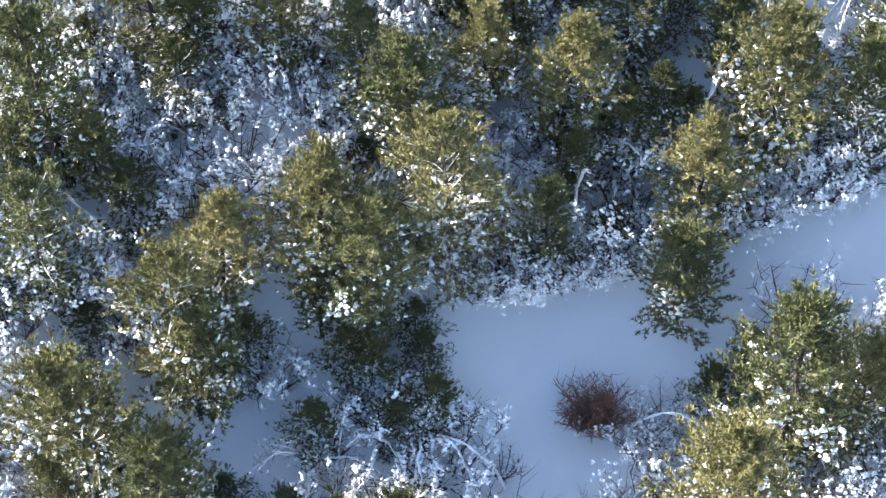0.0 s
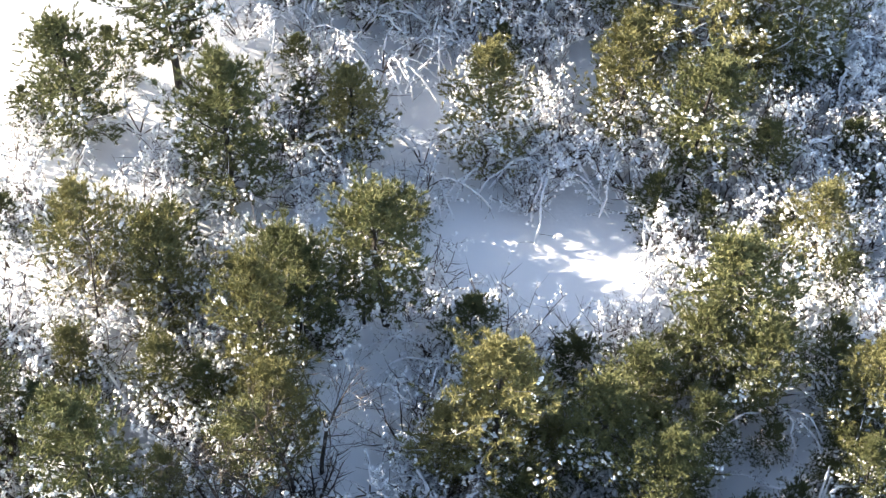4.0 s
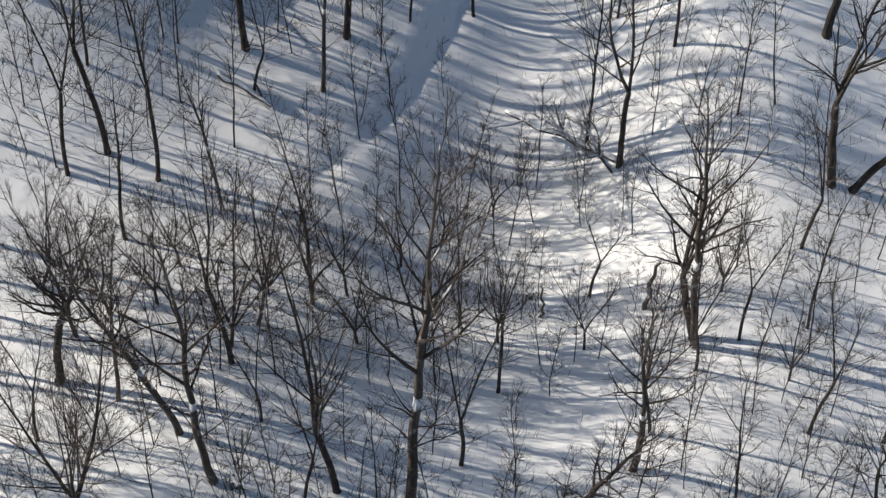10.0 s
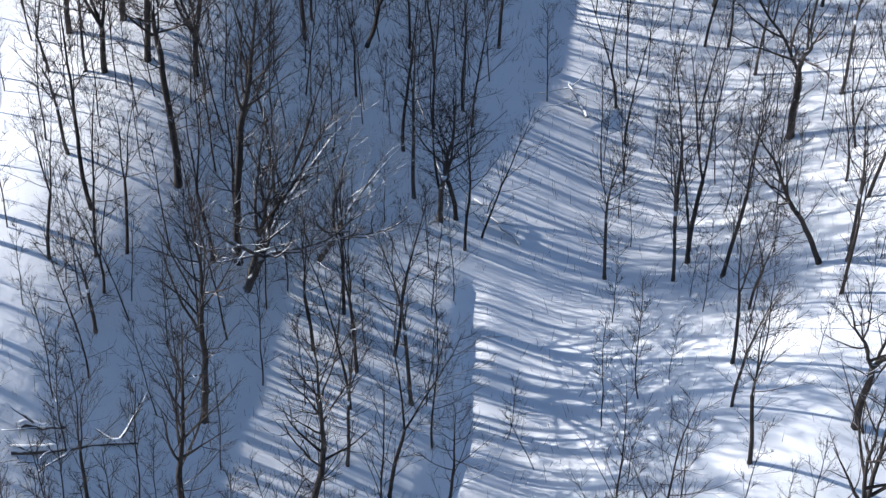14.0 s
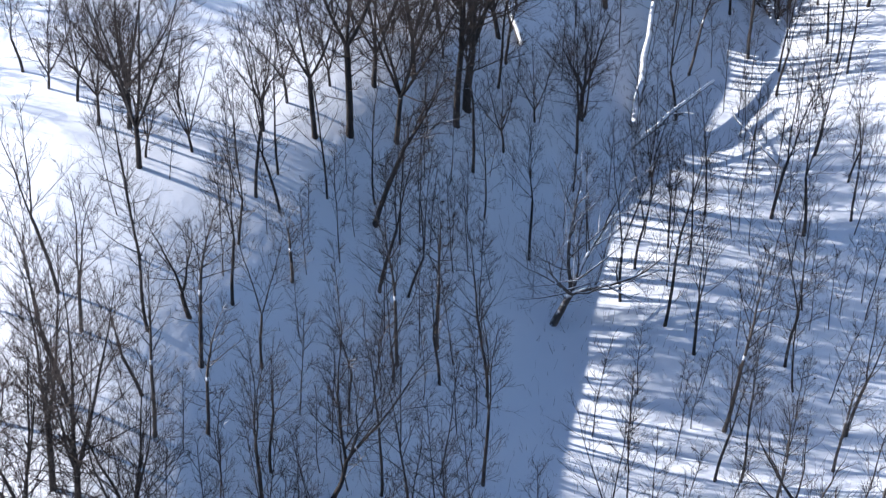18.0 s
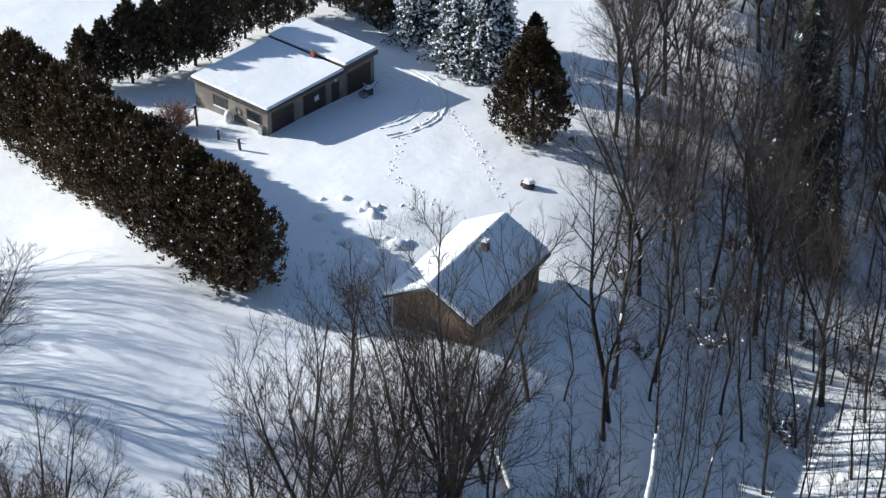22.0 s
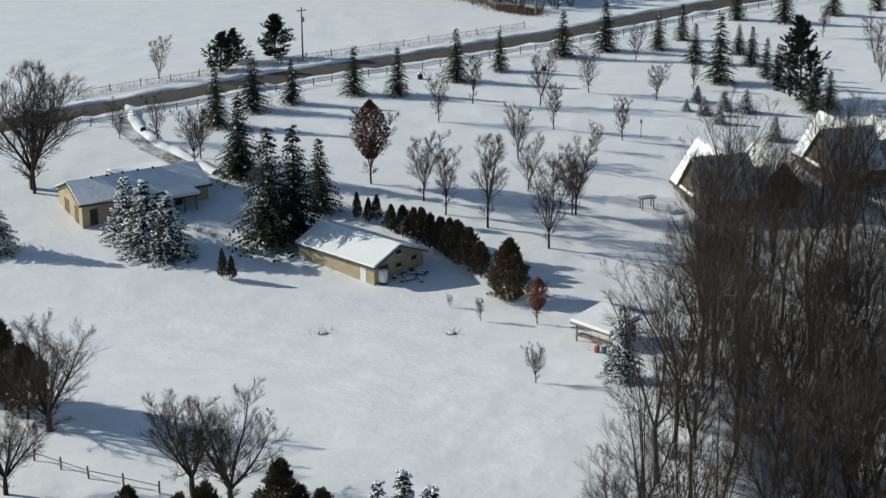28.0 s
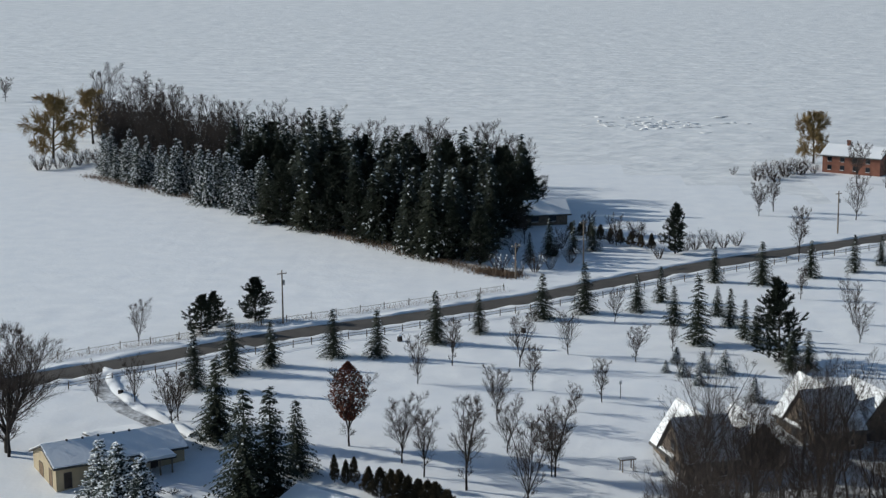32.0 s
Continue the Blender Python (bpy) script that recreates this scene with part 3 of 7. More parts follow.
def cedar_tree(seed, h, w, n=2600, snow=0.0, point=1.0, foot=0.02):
    """Cedar: an upright mass of ragged boughs, each a cluster of fan sprays."""
    rnd = random.Random(seed)
    T, N, S = Shape(), Shape(), Shape()
    T.tube([V((0, 0, -0.2)), V((0, 0, h * 0.5)), V((0, 0, h * 0.9))], (0.02 * h, 0.012 * h, 0.01), 6)
    off = rnd.random() * 50
    per = 26
    for i in range(n // per):
        f = rnd.random() ** 0.85
        a = rnd.random() * 6.283
        prof = (min(1.0, f * 6 + 0.3) * (1 - f ** (1.5 + point)) ** 0.8)
        lump = 1 + 0.55 * noise.noise((math.cos(a) * 1.5 + off, math.sin(a) * 1.5, f * h * 0.7)) + 0.3 * noise.noise((math.cos(a) * 4 + off, math.sin(a) * 4, f * h * 2.2))
        rr = w * prof * max(0.3, lump) * (1.08 - 0.6 * rnd.random() ** 2)
        c = V((math.cos(a) * rr, math.sin(a) * rr, h * (foot + (0.97 - foot) * f) + rnd.uniform(-0.1, 0.25)))
        out = V((math.cos(a), math.sin(a), 0))
        bough = (out * rnd.uniform(0.3, 0.9) + V((rnd.uniform(-.3, .3), rnd.uniform(-.3, .3), rnd.uniform(0.4, 1.2)))).normalized()
        ln = rnd.uniform(0.35, 0.85)
        for k in range(per):
            q = rnd.random()
            p = c + bough * ln * (q - 0.4) + V((rnd.gauss(0, 1), rnd.gauss(0, 1), rnd.gauss(0, 1))) * 0.17 * (1.15 - q)
            way = (bough + V((rnd.uniform(-.8, .8), rnd.uniform(-.8, .8), rnd.uniform(-.5, .8)))).normalized()
            sz = rnd.uniform(0.10, 0.26) * (0.6 + 0.04 * h)
            cr = way.cross(V((rnd.uniform(-1, 1), rnd.uniform(-1, 1), 0.3))).normalized() * sz * 0.36
            N.tri(p - cr, p + cr, p + way * sz * 1.5)
            if rnd.random() < snow * (0.4 + 0.6 * (1 - f)):
                S.speck(p + out * 0.1 + V((0, 0, 0.05)), sz * rnd.uniform(0.15, 0.5), rnd)
    return T, N, S


def joined(a, b):
    k = len(a.v)
    a.v += b.v
    a.f += [tuple(i + k for i in f) for f in b.f]
    return a


def lean_kit(shapes, bark=None, twig=None):
    """Trunk and leaders as one part, twigs and side branches as the crown."""
    T, L, W = shapes
    return kit((T, joined(L, W)), ("trunk", "crown"), (bark or BARK, twig or TWIG), ("trunk",))


def thin_kit(shapes):
    """A sapling so slender that stem and twigs are one mesh."""
    T, L, W = shapes
    return kit((joined(T, joined(L, W)),), ("stem",), (TWIG_DARK,))


def kit(shapes, names, mats, soft=()):
    return [(n, s.mesh(n, m, n in soft)) for s, n, m in zip(shapes, names, mats) if s.f]


def stand(meshes, name, label, category, x, y, s=1.0, rz=0.0, group="", lean=(0, 0), szz=None, z=None):
    e = thing(name, label, category, x, y, z, rz, s, group, "", lean, szz)
    for n, me in meshes:
        ob = put(n, me, e)
        if n != "trunk":
            tagged(ob, kind="stuff")
    return e


TREE_PARTS = ("trunk", "branchwork", "twig_growth")
BIG = [lean_kit(wood_tree(10 + i, 17, 0.165 + 0.02 * (i % 2), (0.30, 0.42, 0.3, 0.5, 0.26, 0.34)[i], (2, 1, 2, 1, 3, 1)[i], (13, 20, 13, 20, 11, 21)[i], 5, 7, (0.30, 0.34, 0.36, 0.28, 0.44, 0.36)[i], 0.12 + 0.03 * (i % 3), 1.0, 0.5), BARK_SNOWY if i == 5 else BARK, TWIG_DARK) for i in range(6)]
MED = [lean_kit(wood_tree(30 + i, 14.5, 0.095 + 0.01 * i, 0.26 + 0.05 * i, (1, 2, 1, 2, 1)[i], (18, 12, 17, 12, 20)[i], 4, 5, (0.26, 0.24, 0.2, 0.28, 0.16)[i], 0.09, 1.1), BARK_SNOWY if i == 4 else BARK, TWIG_DARK) for i in range(5)]
SLIM = [thin_kit(wood_tree(50 + i, 8.5, 0.04, 0.2 + 0.05 * i, 1, 15 - i, 3, 4, 0.03 + 0.05 * (i % 3), 0.07)) for i in range(5)]
ROUND = [kit(wood_tree(70 + i, 9, 0.12, 0.17 + 0.04 * i, 4 + i % 2, 11, 6, 9, 0.5 - 0.08 * i, 0.07, 1.7), TREE_PARTS, (BARK, BARK, TWIG), ("trunk", "branchwork")) for i in range(3)]
YARD_OAK = [lean_kit(wood_tree(90 + i, 11, 0.27, 0.14 + 0.05 * i, 5, 13, 8, 13, 0.8, 0.11, 1.5)) for i in range(2)]
WIDE = [lean_kit(wood_tree(95 + i, 17, 0.2, 0.20 + 0.05 * i, (4, 5, 3, 3)[i], (14, 12, 15, 16)[i], 7, 10, (0.5, 0.54, 0.42, 0.46)[i], 0.09, 1.2)) for i in range(4)]
WOOD_EDGE = [lean_kit(wood_tree(300 + i, 18, 0.21, 0.26 + 0.05 * i, (4, 3, 4)[i], (12, 14, 11)[i], 6, 11, (0.56, 0.48, 0.62)[i], 0.10, 1.3)) for i in range(3)]
CROOKED = [lean_kit(wood_tree(310 + i, 16, 0.24, 0.34 + 0.08 * i, 2, 9, 5, 7, 0.5, 0.26, 1.2, 0.72), BARK, TWIG_DARK) for i in range(2)]
BRUSHY = [lean_kit(wood_tree(320 + i, 9, 0.11, 0.16 + 0.05 * i, (4, 3, 5)[i], (8, 10, 7)[i], 5, 7, (0.55, 0.45, 0.6)[i], 0.14, 1.05)) for i in range(3)]
GOLDEN = kit(bare_tree(80, 14, 0.4, 0.18, 22, 0.52, 10, 30, -0.22, 0.05, 5.0), TREE_PARTS, (BARK, TWIG_GOLD, TWIG_GOLD), ("trunk", "branchwork"))
PINE_PARTS = ("trunk", "foliage", "snow")
PINES = [kit(pine_tree(100 + i, 8, 0.28 - 0.05 * i, 0.26 + 0.012 * i, 14, 17, 0.27), PINE_PARTS, (BARK, PINE if i % 2 else PINE_GREEN, SNOW_TUFT), ("trunk",)) for i in range(5)]
SNOWY_PINE = [kit(pine_tree(110 + i, 5.5, 0.06, 0.38, 11, 14, 0.8 + 0.4 * i, 0.25, 1.0, 0.75), PINE_PARTS, (BARK_SNOWY, PINE_SHADED, SNOW_TUFT), ("trunk",)) for i in range(3)]
CONE_PARTS = ("trunk", "foliage", "snow")
SPRUCES = [kit(spruce_tree(120 + i, 10, 0.24 + 0.03 * i, 25, 0.012), CONE_PARTS, (BARK, SPRUCE, SNOW_TUFT)) for i in range(3)]
SNOWY_OLD_PINE = [kit(pine_tree(170 + i, 8, 0.12, 0.28, 14, 17, 0.5, 0.12), PINE_PARTS, (BARK_SNOWY, PINE_GREEN if i == 1 else PINE, SNOW_TUFT), ("trunk",)) for i in range(3)]
BRONZE_SPRUCE = kit(spruce_tree(136, 9, 0.30, 24, 0.16), CONE_PARTS, (BARK, SPRUCE_BRONZE, SNOW_TUFT))
DARK_PINE = [kit(pine_tree(115 + i, 8, 0.10, 0.30 + 0.03 * i, 14, 12, 0.10, 0.1, 1.9, 1.1), PINE_PARTS, (BARK, SPRUCE, SNOW_TUFT), ("trunk",)) for i in range(3)]
SNOWSPRUCE = [kit(spruce_tree(130 + i, 9, 0.27, 24, 0.16), CONE_PARTS, (BARK, SPRUCE_BLUE, SNOW_TUFT)) for i in range(2)]
DUSTED = kit(spruce_tree(133, 9, 0.27, 24, 0.065), CONE_PARTS, (BARK, SPRUCE_BLUE, SNOW_TUFT))
CEDARS = [kit(cedar_tree(140 + i, 7, 2.1, 11500, 0.008, 0.1 - 0.3 * i, 0.12), CONE_PARTS, (BARK, CEDAR, SNOW_TUFT)) for i in range(3)]
HEDGE = [kit(cedar_tree(150 + i, 7, 2.1, 15000, 0.035, 0.5 + 0.4 * i), CONE_PARTS, (BARK, CEDAR_BROWN, SNOW_TUFT)) for i in range(3)]
BRONZE = kit(cedar_tree(160, 8.6, 2.8, 24000, 0.02, 0.2), CONE_PARTS, (BARK, CEDAR_BROWN, SNOW_TUFT))


def snowy_bush(seed, h, w, twig, amount, stems=14, twigs=17, thick=0.026):
    """Twiggy shrub; where its tips catch snow it clots in bunches."""
    L, W, tips = bush(seed, h, w, stems, twigs, thick)
    rnd = random.Random(seed)
    S = Shape()
    off = V((seed * 1.7, 0, 0))
    for p in tips:
        clump = 0.25 + noise.noise(p * 1.1 + off) * 2.2
        if rnd.random() < amount * clump:
            c = p.copy()
            for _ in range(rnd.randint(3, 8)):
                S.speck(c, 0.018 + 0.066 * rnd.random() ** 2, rnd)
                c = c + V((rnd.uniform(-.08, .08), rnd.uniform(-.08, .08), rnd.uniform(-.17, .02)))
    return kit((joined(L, W), S), ("twig_growth", "snow"), (twig, SNOW_TUFT))


BUSHES = [snowy_bush(200 + i, 3.0, 2.3, TWIG, 0.75 + 0.5 * i) for i in range(4)]
BARE_BUSH = [snowy_bush(210 + i, 1.6, 1.0, TWIG, 0.06) for i in range(2)]
RED_BUSH = snowy_bush(220, 1.9, 1.5, TWIG_RED, 0.01, 100, 24, 0.011)


def arched(seed):
    """Thin saplings bowed to the ground by snow."""
    rr = random.Random(seed)
    L, S = Shape(), Shape()
    for i in range(7):
        a = rr.random() * 6.28
        d = V((math.cos(a), math.sin(a), 0))
        ln = rr.uniform(2.0, 3.6)
        hh = rr.uniform(1.2, 2.4)
        pts = [d * ln * t + V((rr.uniform(-.1, .1), rr.uniform(-.1, .1), hh * math.sin(math.pi * min(1.0, 0.08 + t * 0.86)))) for t in (0, 0.17, 0.34, 0.5, 0.67, 0.84, 1.0)]
        L.tube(pts, taper(0.035, 0.01, 7), 4)
        for p, q in zip(pts[1:], pts[2:]):
            for _ in range(3):
                c = p.lerp(q, rr.random())
                w = V((rr.uniform(-1, 1), rr.uniform(-1, 1), rr.uniform(-0.5, 0.6)))
                tp = bent(rr, c, w, rr.uniform(0.4, 0.9), 2, 0.2, -0.1)
                L.tube(tp, (0.012, 0.009, 0.005), 3)
                S.speck(tp[1], 0.03 + 0.1 * rr.random() ** 2, rr)
                S.speck(tp[2], 0.03 + 0.07 * rr.random() ** 2, rr)
            S.tube([p + V((0, 0, 0.05)), p.lerp(q, 0.5) + V((0, 0, 0.07)), q + V((0, 0, 0.05))], (0.03, 0.075, 0.03), 5)
    return kit((L, S), ("twig_growth", "snow"), (TWIG, SNOW_TUFT))


ARCHED = [arched(230 + i) for i in range(3)]

# ---- ground, one sheet to the horizon ----


def spaced(lo, hi, step, far_lo, far_hi):
    a = list(np.arange(lo, hi + 0.01, step))
    s, v = step, lo
    while v > far_lo:
        s *= 1.25
        v -= s
        a.insert(0, v)
    s, v = step, hi
    while v < far_hi:
        s *= 1.12
        v += s
        a.append(v)
    return a


ROAD = [(-230, 296), (-150, 356), (-70.1, 417.6), (-52.9, 430.7), (-36.4, 444.0), (-16.4, 457.0), (4.7, 472.5), (25.8, 491.6), (44.7, 507.6), (79.1, 532.0), (160, 590), (330, 712)]


GXS = spaced(-75, 85, 0.8, -3800, 3800)
GYS = spaced(10, 470, 0.8, -1500, 4600)
GXS = sorted(GXS + [v + 0.4 for v in GXS if -9 < v < 11])
GYS = sorted(GYS + [v + 0.4 for v in GYS if 118 < v < 180])
verts = [(x, y, ground(x, y) if (-150 < x < 160 and y < 620) else rolling(x, y)) for y in GYS for x in GXS]
nx = len(GXS)
faces, slot = [], []
for j in range(len(GYS) - 1):
    for i in range(nx - 1):
        a = j * nx + i
        faces.append((a, a + 1, a + nx + 1, a + nx))
        slot.append(1 if GYS[j] > 620 + 0.30 * max(0, 60 - GXS[i]) - 0.9 * max(0, GXS[i] - 20) * (GXS[i] < 75) + (40 if GXS[i] > 75 else 0) else 0)
me = bpy.data.meshes.new("ground")
me.from_pydata(verts, [], faces)
me.materials.append(SNOW)
me.materials.append(LAKE)
me.polygons.foreach_set("material_index", slot)
me.polygons.foreach_set("use_smooth", [True] * len(me.polygons))
me.update()
tagged(new("ground", me), "snow-covered ground with soft drifts and a frozen lake beyond", "ground", "", "structure")


def ribbon(line, offs, heights, step=2.5, wob=0.0):
    """A strip along a line, with offsets across and heights over the ground."""
    pts = []
    for (a, b), (c, d) in zip(line, line[1:]):
        n = max(1, int(math.hypot(c - a, d - b) / step))
        pts += [(a + (c - a) * k / n, b + (d - b) * k / n) for k in range(n)]
    pts.append(line[-1])
    s = Shape()
    m = len(offs)
    for i, (x, y) in enumerate(pts):
        x0, y0 = pts[max(0, i - 2)]
        x1, y1 = pts[min(len(pts) - 1, i + 2)]
        d = math.hypot(x1 - x0, y1 - y0)
        px, py = -(y1 - y0) / d, (x1 - x0) / d
        for o, h in zip(offs, heights):
            w = wob * noise.noise((x * 0.35, y * 0.35, o)) if wob else 0
            hh = h * (1 + (1.2 * noise.noise((x * 0.5, y * 0.5, 7 + o)) if wob and h > 0.1 else 0))
            qx, qy = x + px * (o + w), y + py * (o + w)
            s.v.append(V((qx, qy, ground(qx, qy) + hh)))
    for i in range(len(pts) - 1):
        for k in range(m - 1):
            a = i * m + k
            s.f.append((a + 1, a, a + m, a + m + 1))
    return s


def laid(name, shape, material, label, category, kind="structure", soft=True):
    return tagged(new(name, shape.mesh(name, material, soft)), label, category, "", kind)


laid("road", ribbon(ROAD, (-3.4, -1.5, 0, 1.5, 3.4), (0.16, 0.19, 0.21, 0.19, 0.16), 4), ASPHALT, "bare wet grey-brown asphalt country road", "road")
laid("snowbank_near", ribbon(ROAD, (-6.2, -5.0, -4.3, -3.6, -3.2), (-0.1, 0.25, 0.5, 0.35, 0.1), 2, 0.35), SNOW, "ploughed snow bank along the road", "snow bank")
laid("snowbank_far", ribbon(ROAD, (3.2, 3.6, 4.3, 5.0, 6.2), (0.1, 0.35, 0.5, 0.25, -0.1), 2, 0.35), SNOW, "ploughed snow bank along the far road edge", "snow bank")
DRIVE = [(-64, 421), (-60, 410), (-55, 402), (-49, 396), (-45, 391)]
laid("driveway", ribbon(DRIVE, (-1.2, 0, 1.2), (0.05, 0.09, 0.05), 1.5), SLUSH, "half-cleared slushy asphalt driveway to the bungalow", "driveway")
laid("driveway_bank", ribbon(DRIVE, (1.4, 2.0, 2.8, 3.4), (0.05, 0.45, 0.4, -0.1), 1.2, 0.4), SNOW, "snow bank beside the driveway", "snow bank")

# ---- trees: the stands ----
rnd = random.Random(5)
# x, y and lean of thin dark trunks among the pines
POLE_TREES = [(-16.5, 53.5, -1.2), (-9.3, 52.9, -0.9), (-15, 51, -0.7), (-5.2, 53.4, -0.2), (-6.3, 55.9, -0.3), (-5.4, 57.2, -0.2), (-16.3, 49.6, -1), (-10.5, 51.8, -1.1), (-15, 55.9, -1.6), (-7.5, 55.4, -0.3), (-4.5, 58.6, 0.1), (-17.8, 66.6, -1.1), (-13.3, 63, -0.2), (-3.4, 65.9, 0)]
# x, y, height and crown radius
PINE_SPOTS_A = [(-15.1, 43.7, 10.1, 1.9), (-15.4, 38.9, 8.4, 1.5), (-14, 43.2, 5.6, 1.1), (-12.5, 32.5, 10.6, 1.9), (-10.1, 36.6, 9.9, 1.8), (-9, 39.6, 7.8, 1.5), (-5.5, 40.9, 9.9, 1.8), (-3.4, 38.7, 9.9, 1.8), (-3.8, 47.5, 6.7, 1.3), (-1.6, 45.1, 9, 1.7), (-0.1, 41.9, 10.1, 1.9), (0.7, 48.2, 6.7, 1.3), (3.9, 46.7, 9, 1.7), (3.4, 42.3, 6.5, 1.2), (4.4, 44.9, 5, 0.9), (9.1, 42.8, 9.2, 1.7), (11.9, 45.6, 10.1, 1.9), (10.4, 49.2, 6.7, 1.3), (8.6, 40.1, 7.8, 1.5), (12.2, 33.8, 11.5, 2.1), (10.2, 31, 11.5, 2.1), (15.3, 45.8, 7.3, 1.4), (14.9, 35.3, 8.4, 1.5), (-14.1, 31.1, 5, 0.9)]
PINE_SPOTS_B = [(-10, 30.6, 9.5, 1.7), (-5.2, 39, 5.6, 1.1), (-9.2, 35.6, 7.8, 1.4), (-12.5, 55.9, 9, 1.7), (-9.7, 56.4, 5, 0.9), (-7.2, 57.4, 6.9, 1.4), (-5.4, 59, 6.9, 1.4), (-16.5, 58.8, 5.8, 1.2), (-16.8, 55.2, 6.2, 1.2), (-11.9, 48.6, 9.9, 1.8), (-7, 48.2, 8.4, 1.5), (-10.7, 48.7, 5.6, 1.1), (0.3, 52.8, 9.2, 1.7), (-0.9, 51.1, 8.1, 1.5), (0.4, 50.5, 5.8, 1.1), (2.6, 60.8, 6.9, 1.4), (6, 59.6, 8.1, 1.6), (0.2, 58.9, 5.8, 1.2), (4.3, 59.7, 5, 1), (8.1, 57.1, 8.1, 1.6), (7.6, 55.5, 5.8, 1.2), (10.5, 53.8, 8.7, 1.7), (4.8, 52.5, 7.2, 1.4), (6.7, 50.1, 7.6, 1.4)]
PINE_SPOTS_C = [(2.1, 50.3, 6.9, 1.3), (9.7, 59.9, 5.8, 1.2), (15.2, 54.4, 6.9, 1.4), (-13.7, 65.8, 8.1, 1.7), (-10.7, 64.6, 8.1, 1.6), (-10.2, 60.7, 5.8, 1.2), (-6.2, 65.5, 6.9, 1.4), (-13.9, 61.1, 5, 1), (-2.5, 66, 10.1, 2.1), (2.1, 59.2, 10.3, 2), (7.7, 61.6, 6.9, 1.4), (9.8, 63.1, 6.9, 1.4), (11.6, 64.5, 9.2, 1.9), (11.9, 61.6, 6.9, 1.4), (15.2, 69.8, 5.8, 1.3), (16.1, 61.1, 6.9, 1.4), (16.1, 58.1, 5, 0.9), (-11.2, 53.1, 5.6, 1.1), (-15.7, 73.2, 8.7, 1.7), (-9.3, 71.2, 9.9, 1.9), (-4.4, 74.7, 6.9, 1.4), (1.3, 75.1, 8.4, 1.7), (7.2, 76.5, 8.4, 1.7), (10.1, 73.8, 9, 1.8)]
PINE_SPOTS_D = [(13.3, 73.7, 5, 1), (-5.7, 64.1, 8.4, 1.6), (-6.7, 61.2, 10.3, 1.8), (-4, 83.1, 11.5, 2.4), (4, 87.9, 8.4, 1.8), (3.8, 83.8, 7.8, 1.6), (7.5, 84.7, 11.5, 2.4), (7.5, 82, 8.4, 1.7), (11.1, 80, 11.5, 2.5), (14.9, 79.7, 10.1, 2.1), (13.3, 79, 5, 1.1), (-12.2, 76.9, 11.2, 2.2)]
PINE_SPOTS = PINE_SPOTS_A + PINE_SPOTS_B + PINE_SPOTS_C + PINE_SPOTS_D
# x, y, height and how far the top leans out
BIG_SPOTS_A = [(-11.8, 105.1, 14.7, -2.7, -0.9), (7.7, 93.2, 8.6, 1.3, -0.2), (-9.9, 102.5, 17.1, -2, -0.6), (-16.5, 93.3, 9.3, 0, 0), (-4.5, 102.5, 17.4, -0.4, -0.1), (-1.4, 102, 21.9, 0.5, 0), (5.4, 98.8, 12.2, 1.6, -0.2), (8.4, 104.5, 12.4, 1.4, -0.2), (17.5, 101.1, 11.1, 1, -0.3), (8.2, 126, 18.1, -1.4, 0.1), (11.5, 112.8, 17, -2.4, 0.3), (-12.4, 132.4, 17.6, 0.2, 0.1), (-7, 134, 18.2, 0.4, 0.1), (-13, 140.6, 17.1, 1, 0.2), (-11.6, 148.3, 12.6, 3.1, 0.5), (-1.9, 156.6, 10.1, -0.3, -0)]
BIG_SPOTS_B = [(-1, 157, 10.5, 0.1, 0), (-16, 153, 18, 0.4, 0.1), (-12.3, 149.6, 19.1, 1.5, 0.4), (-11.4, 149.9, 13.9, 5.8, 0.9), (-7.4, 169.9, 13.6, 2.8, 0.3), (-16.5, 178.7, 8.3, -0.3, -0.1), (19.3, 152.9, 11.5, -5.4, 1), (-7.1, 190.7, 12.6, 3.7, 0.3), (7.2, 217.9, 12.3, -0, 0), (7.5, 219.7, 19.3, -0.9, 0), (14.5, 250.2, 17, 0, 0), (15.5, 239.2, 17, 0, 0), (12.9, 254.1, 17, 0, 0), (7.8, 222.8, 17, 0, 0), (10.8, 225, 17, 0, 0)]
CROOKED_SPOTS = [(18.9, 132, 14.7, -1.5, 0.4), (18.8, 123.2, 14.3, -1.2, 0.4), (19.9, 123.1, 12.0, 4.0, 0.2), (20, 140.5, 12.3, -1.5, 0.3), (19.1, 167.2, 15.7, -2.5, 0.4), (11.5, 113.2, 11.0, -1.8, 0.2), (-18.0, 108.5, 11.0, 3.5, 0.5)]
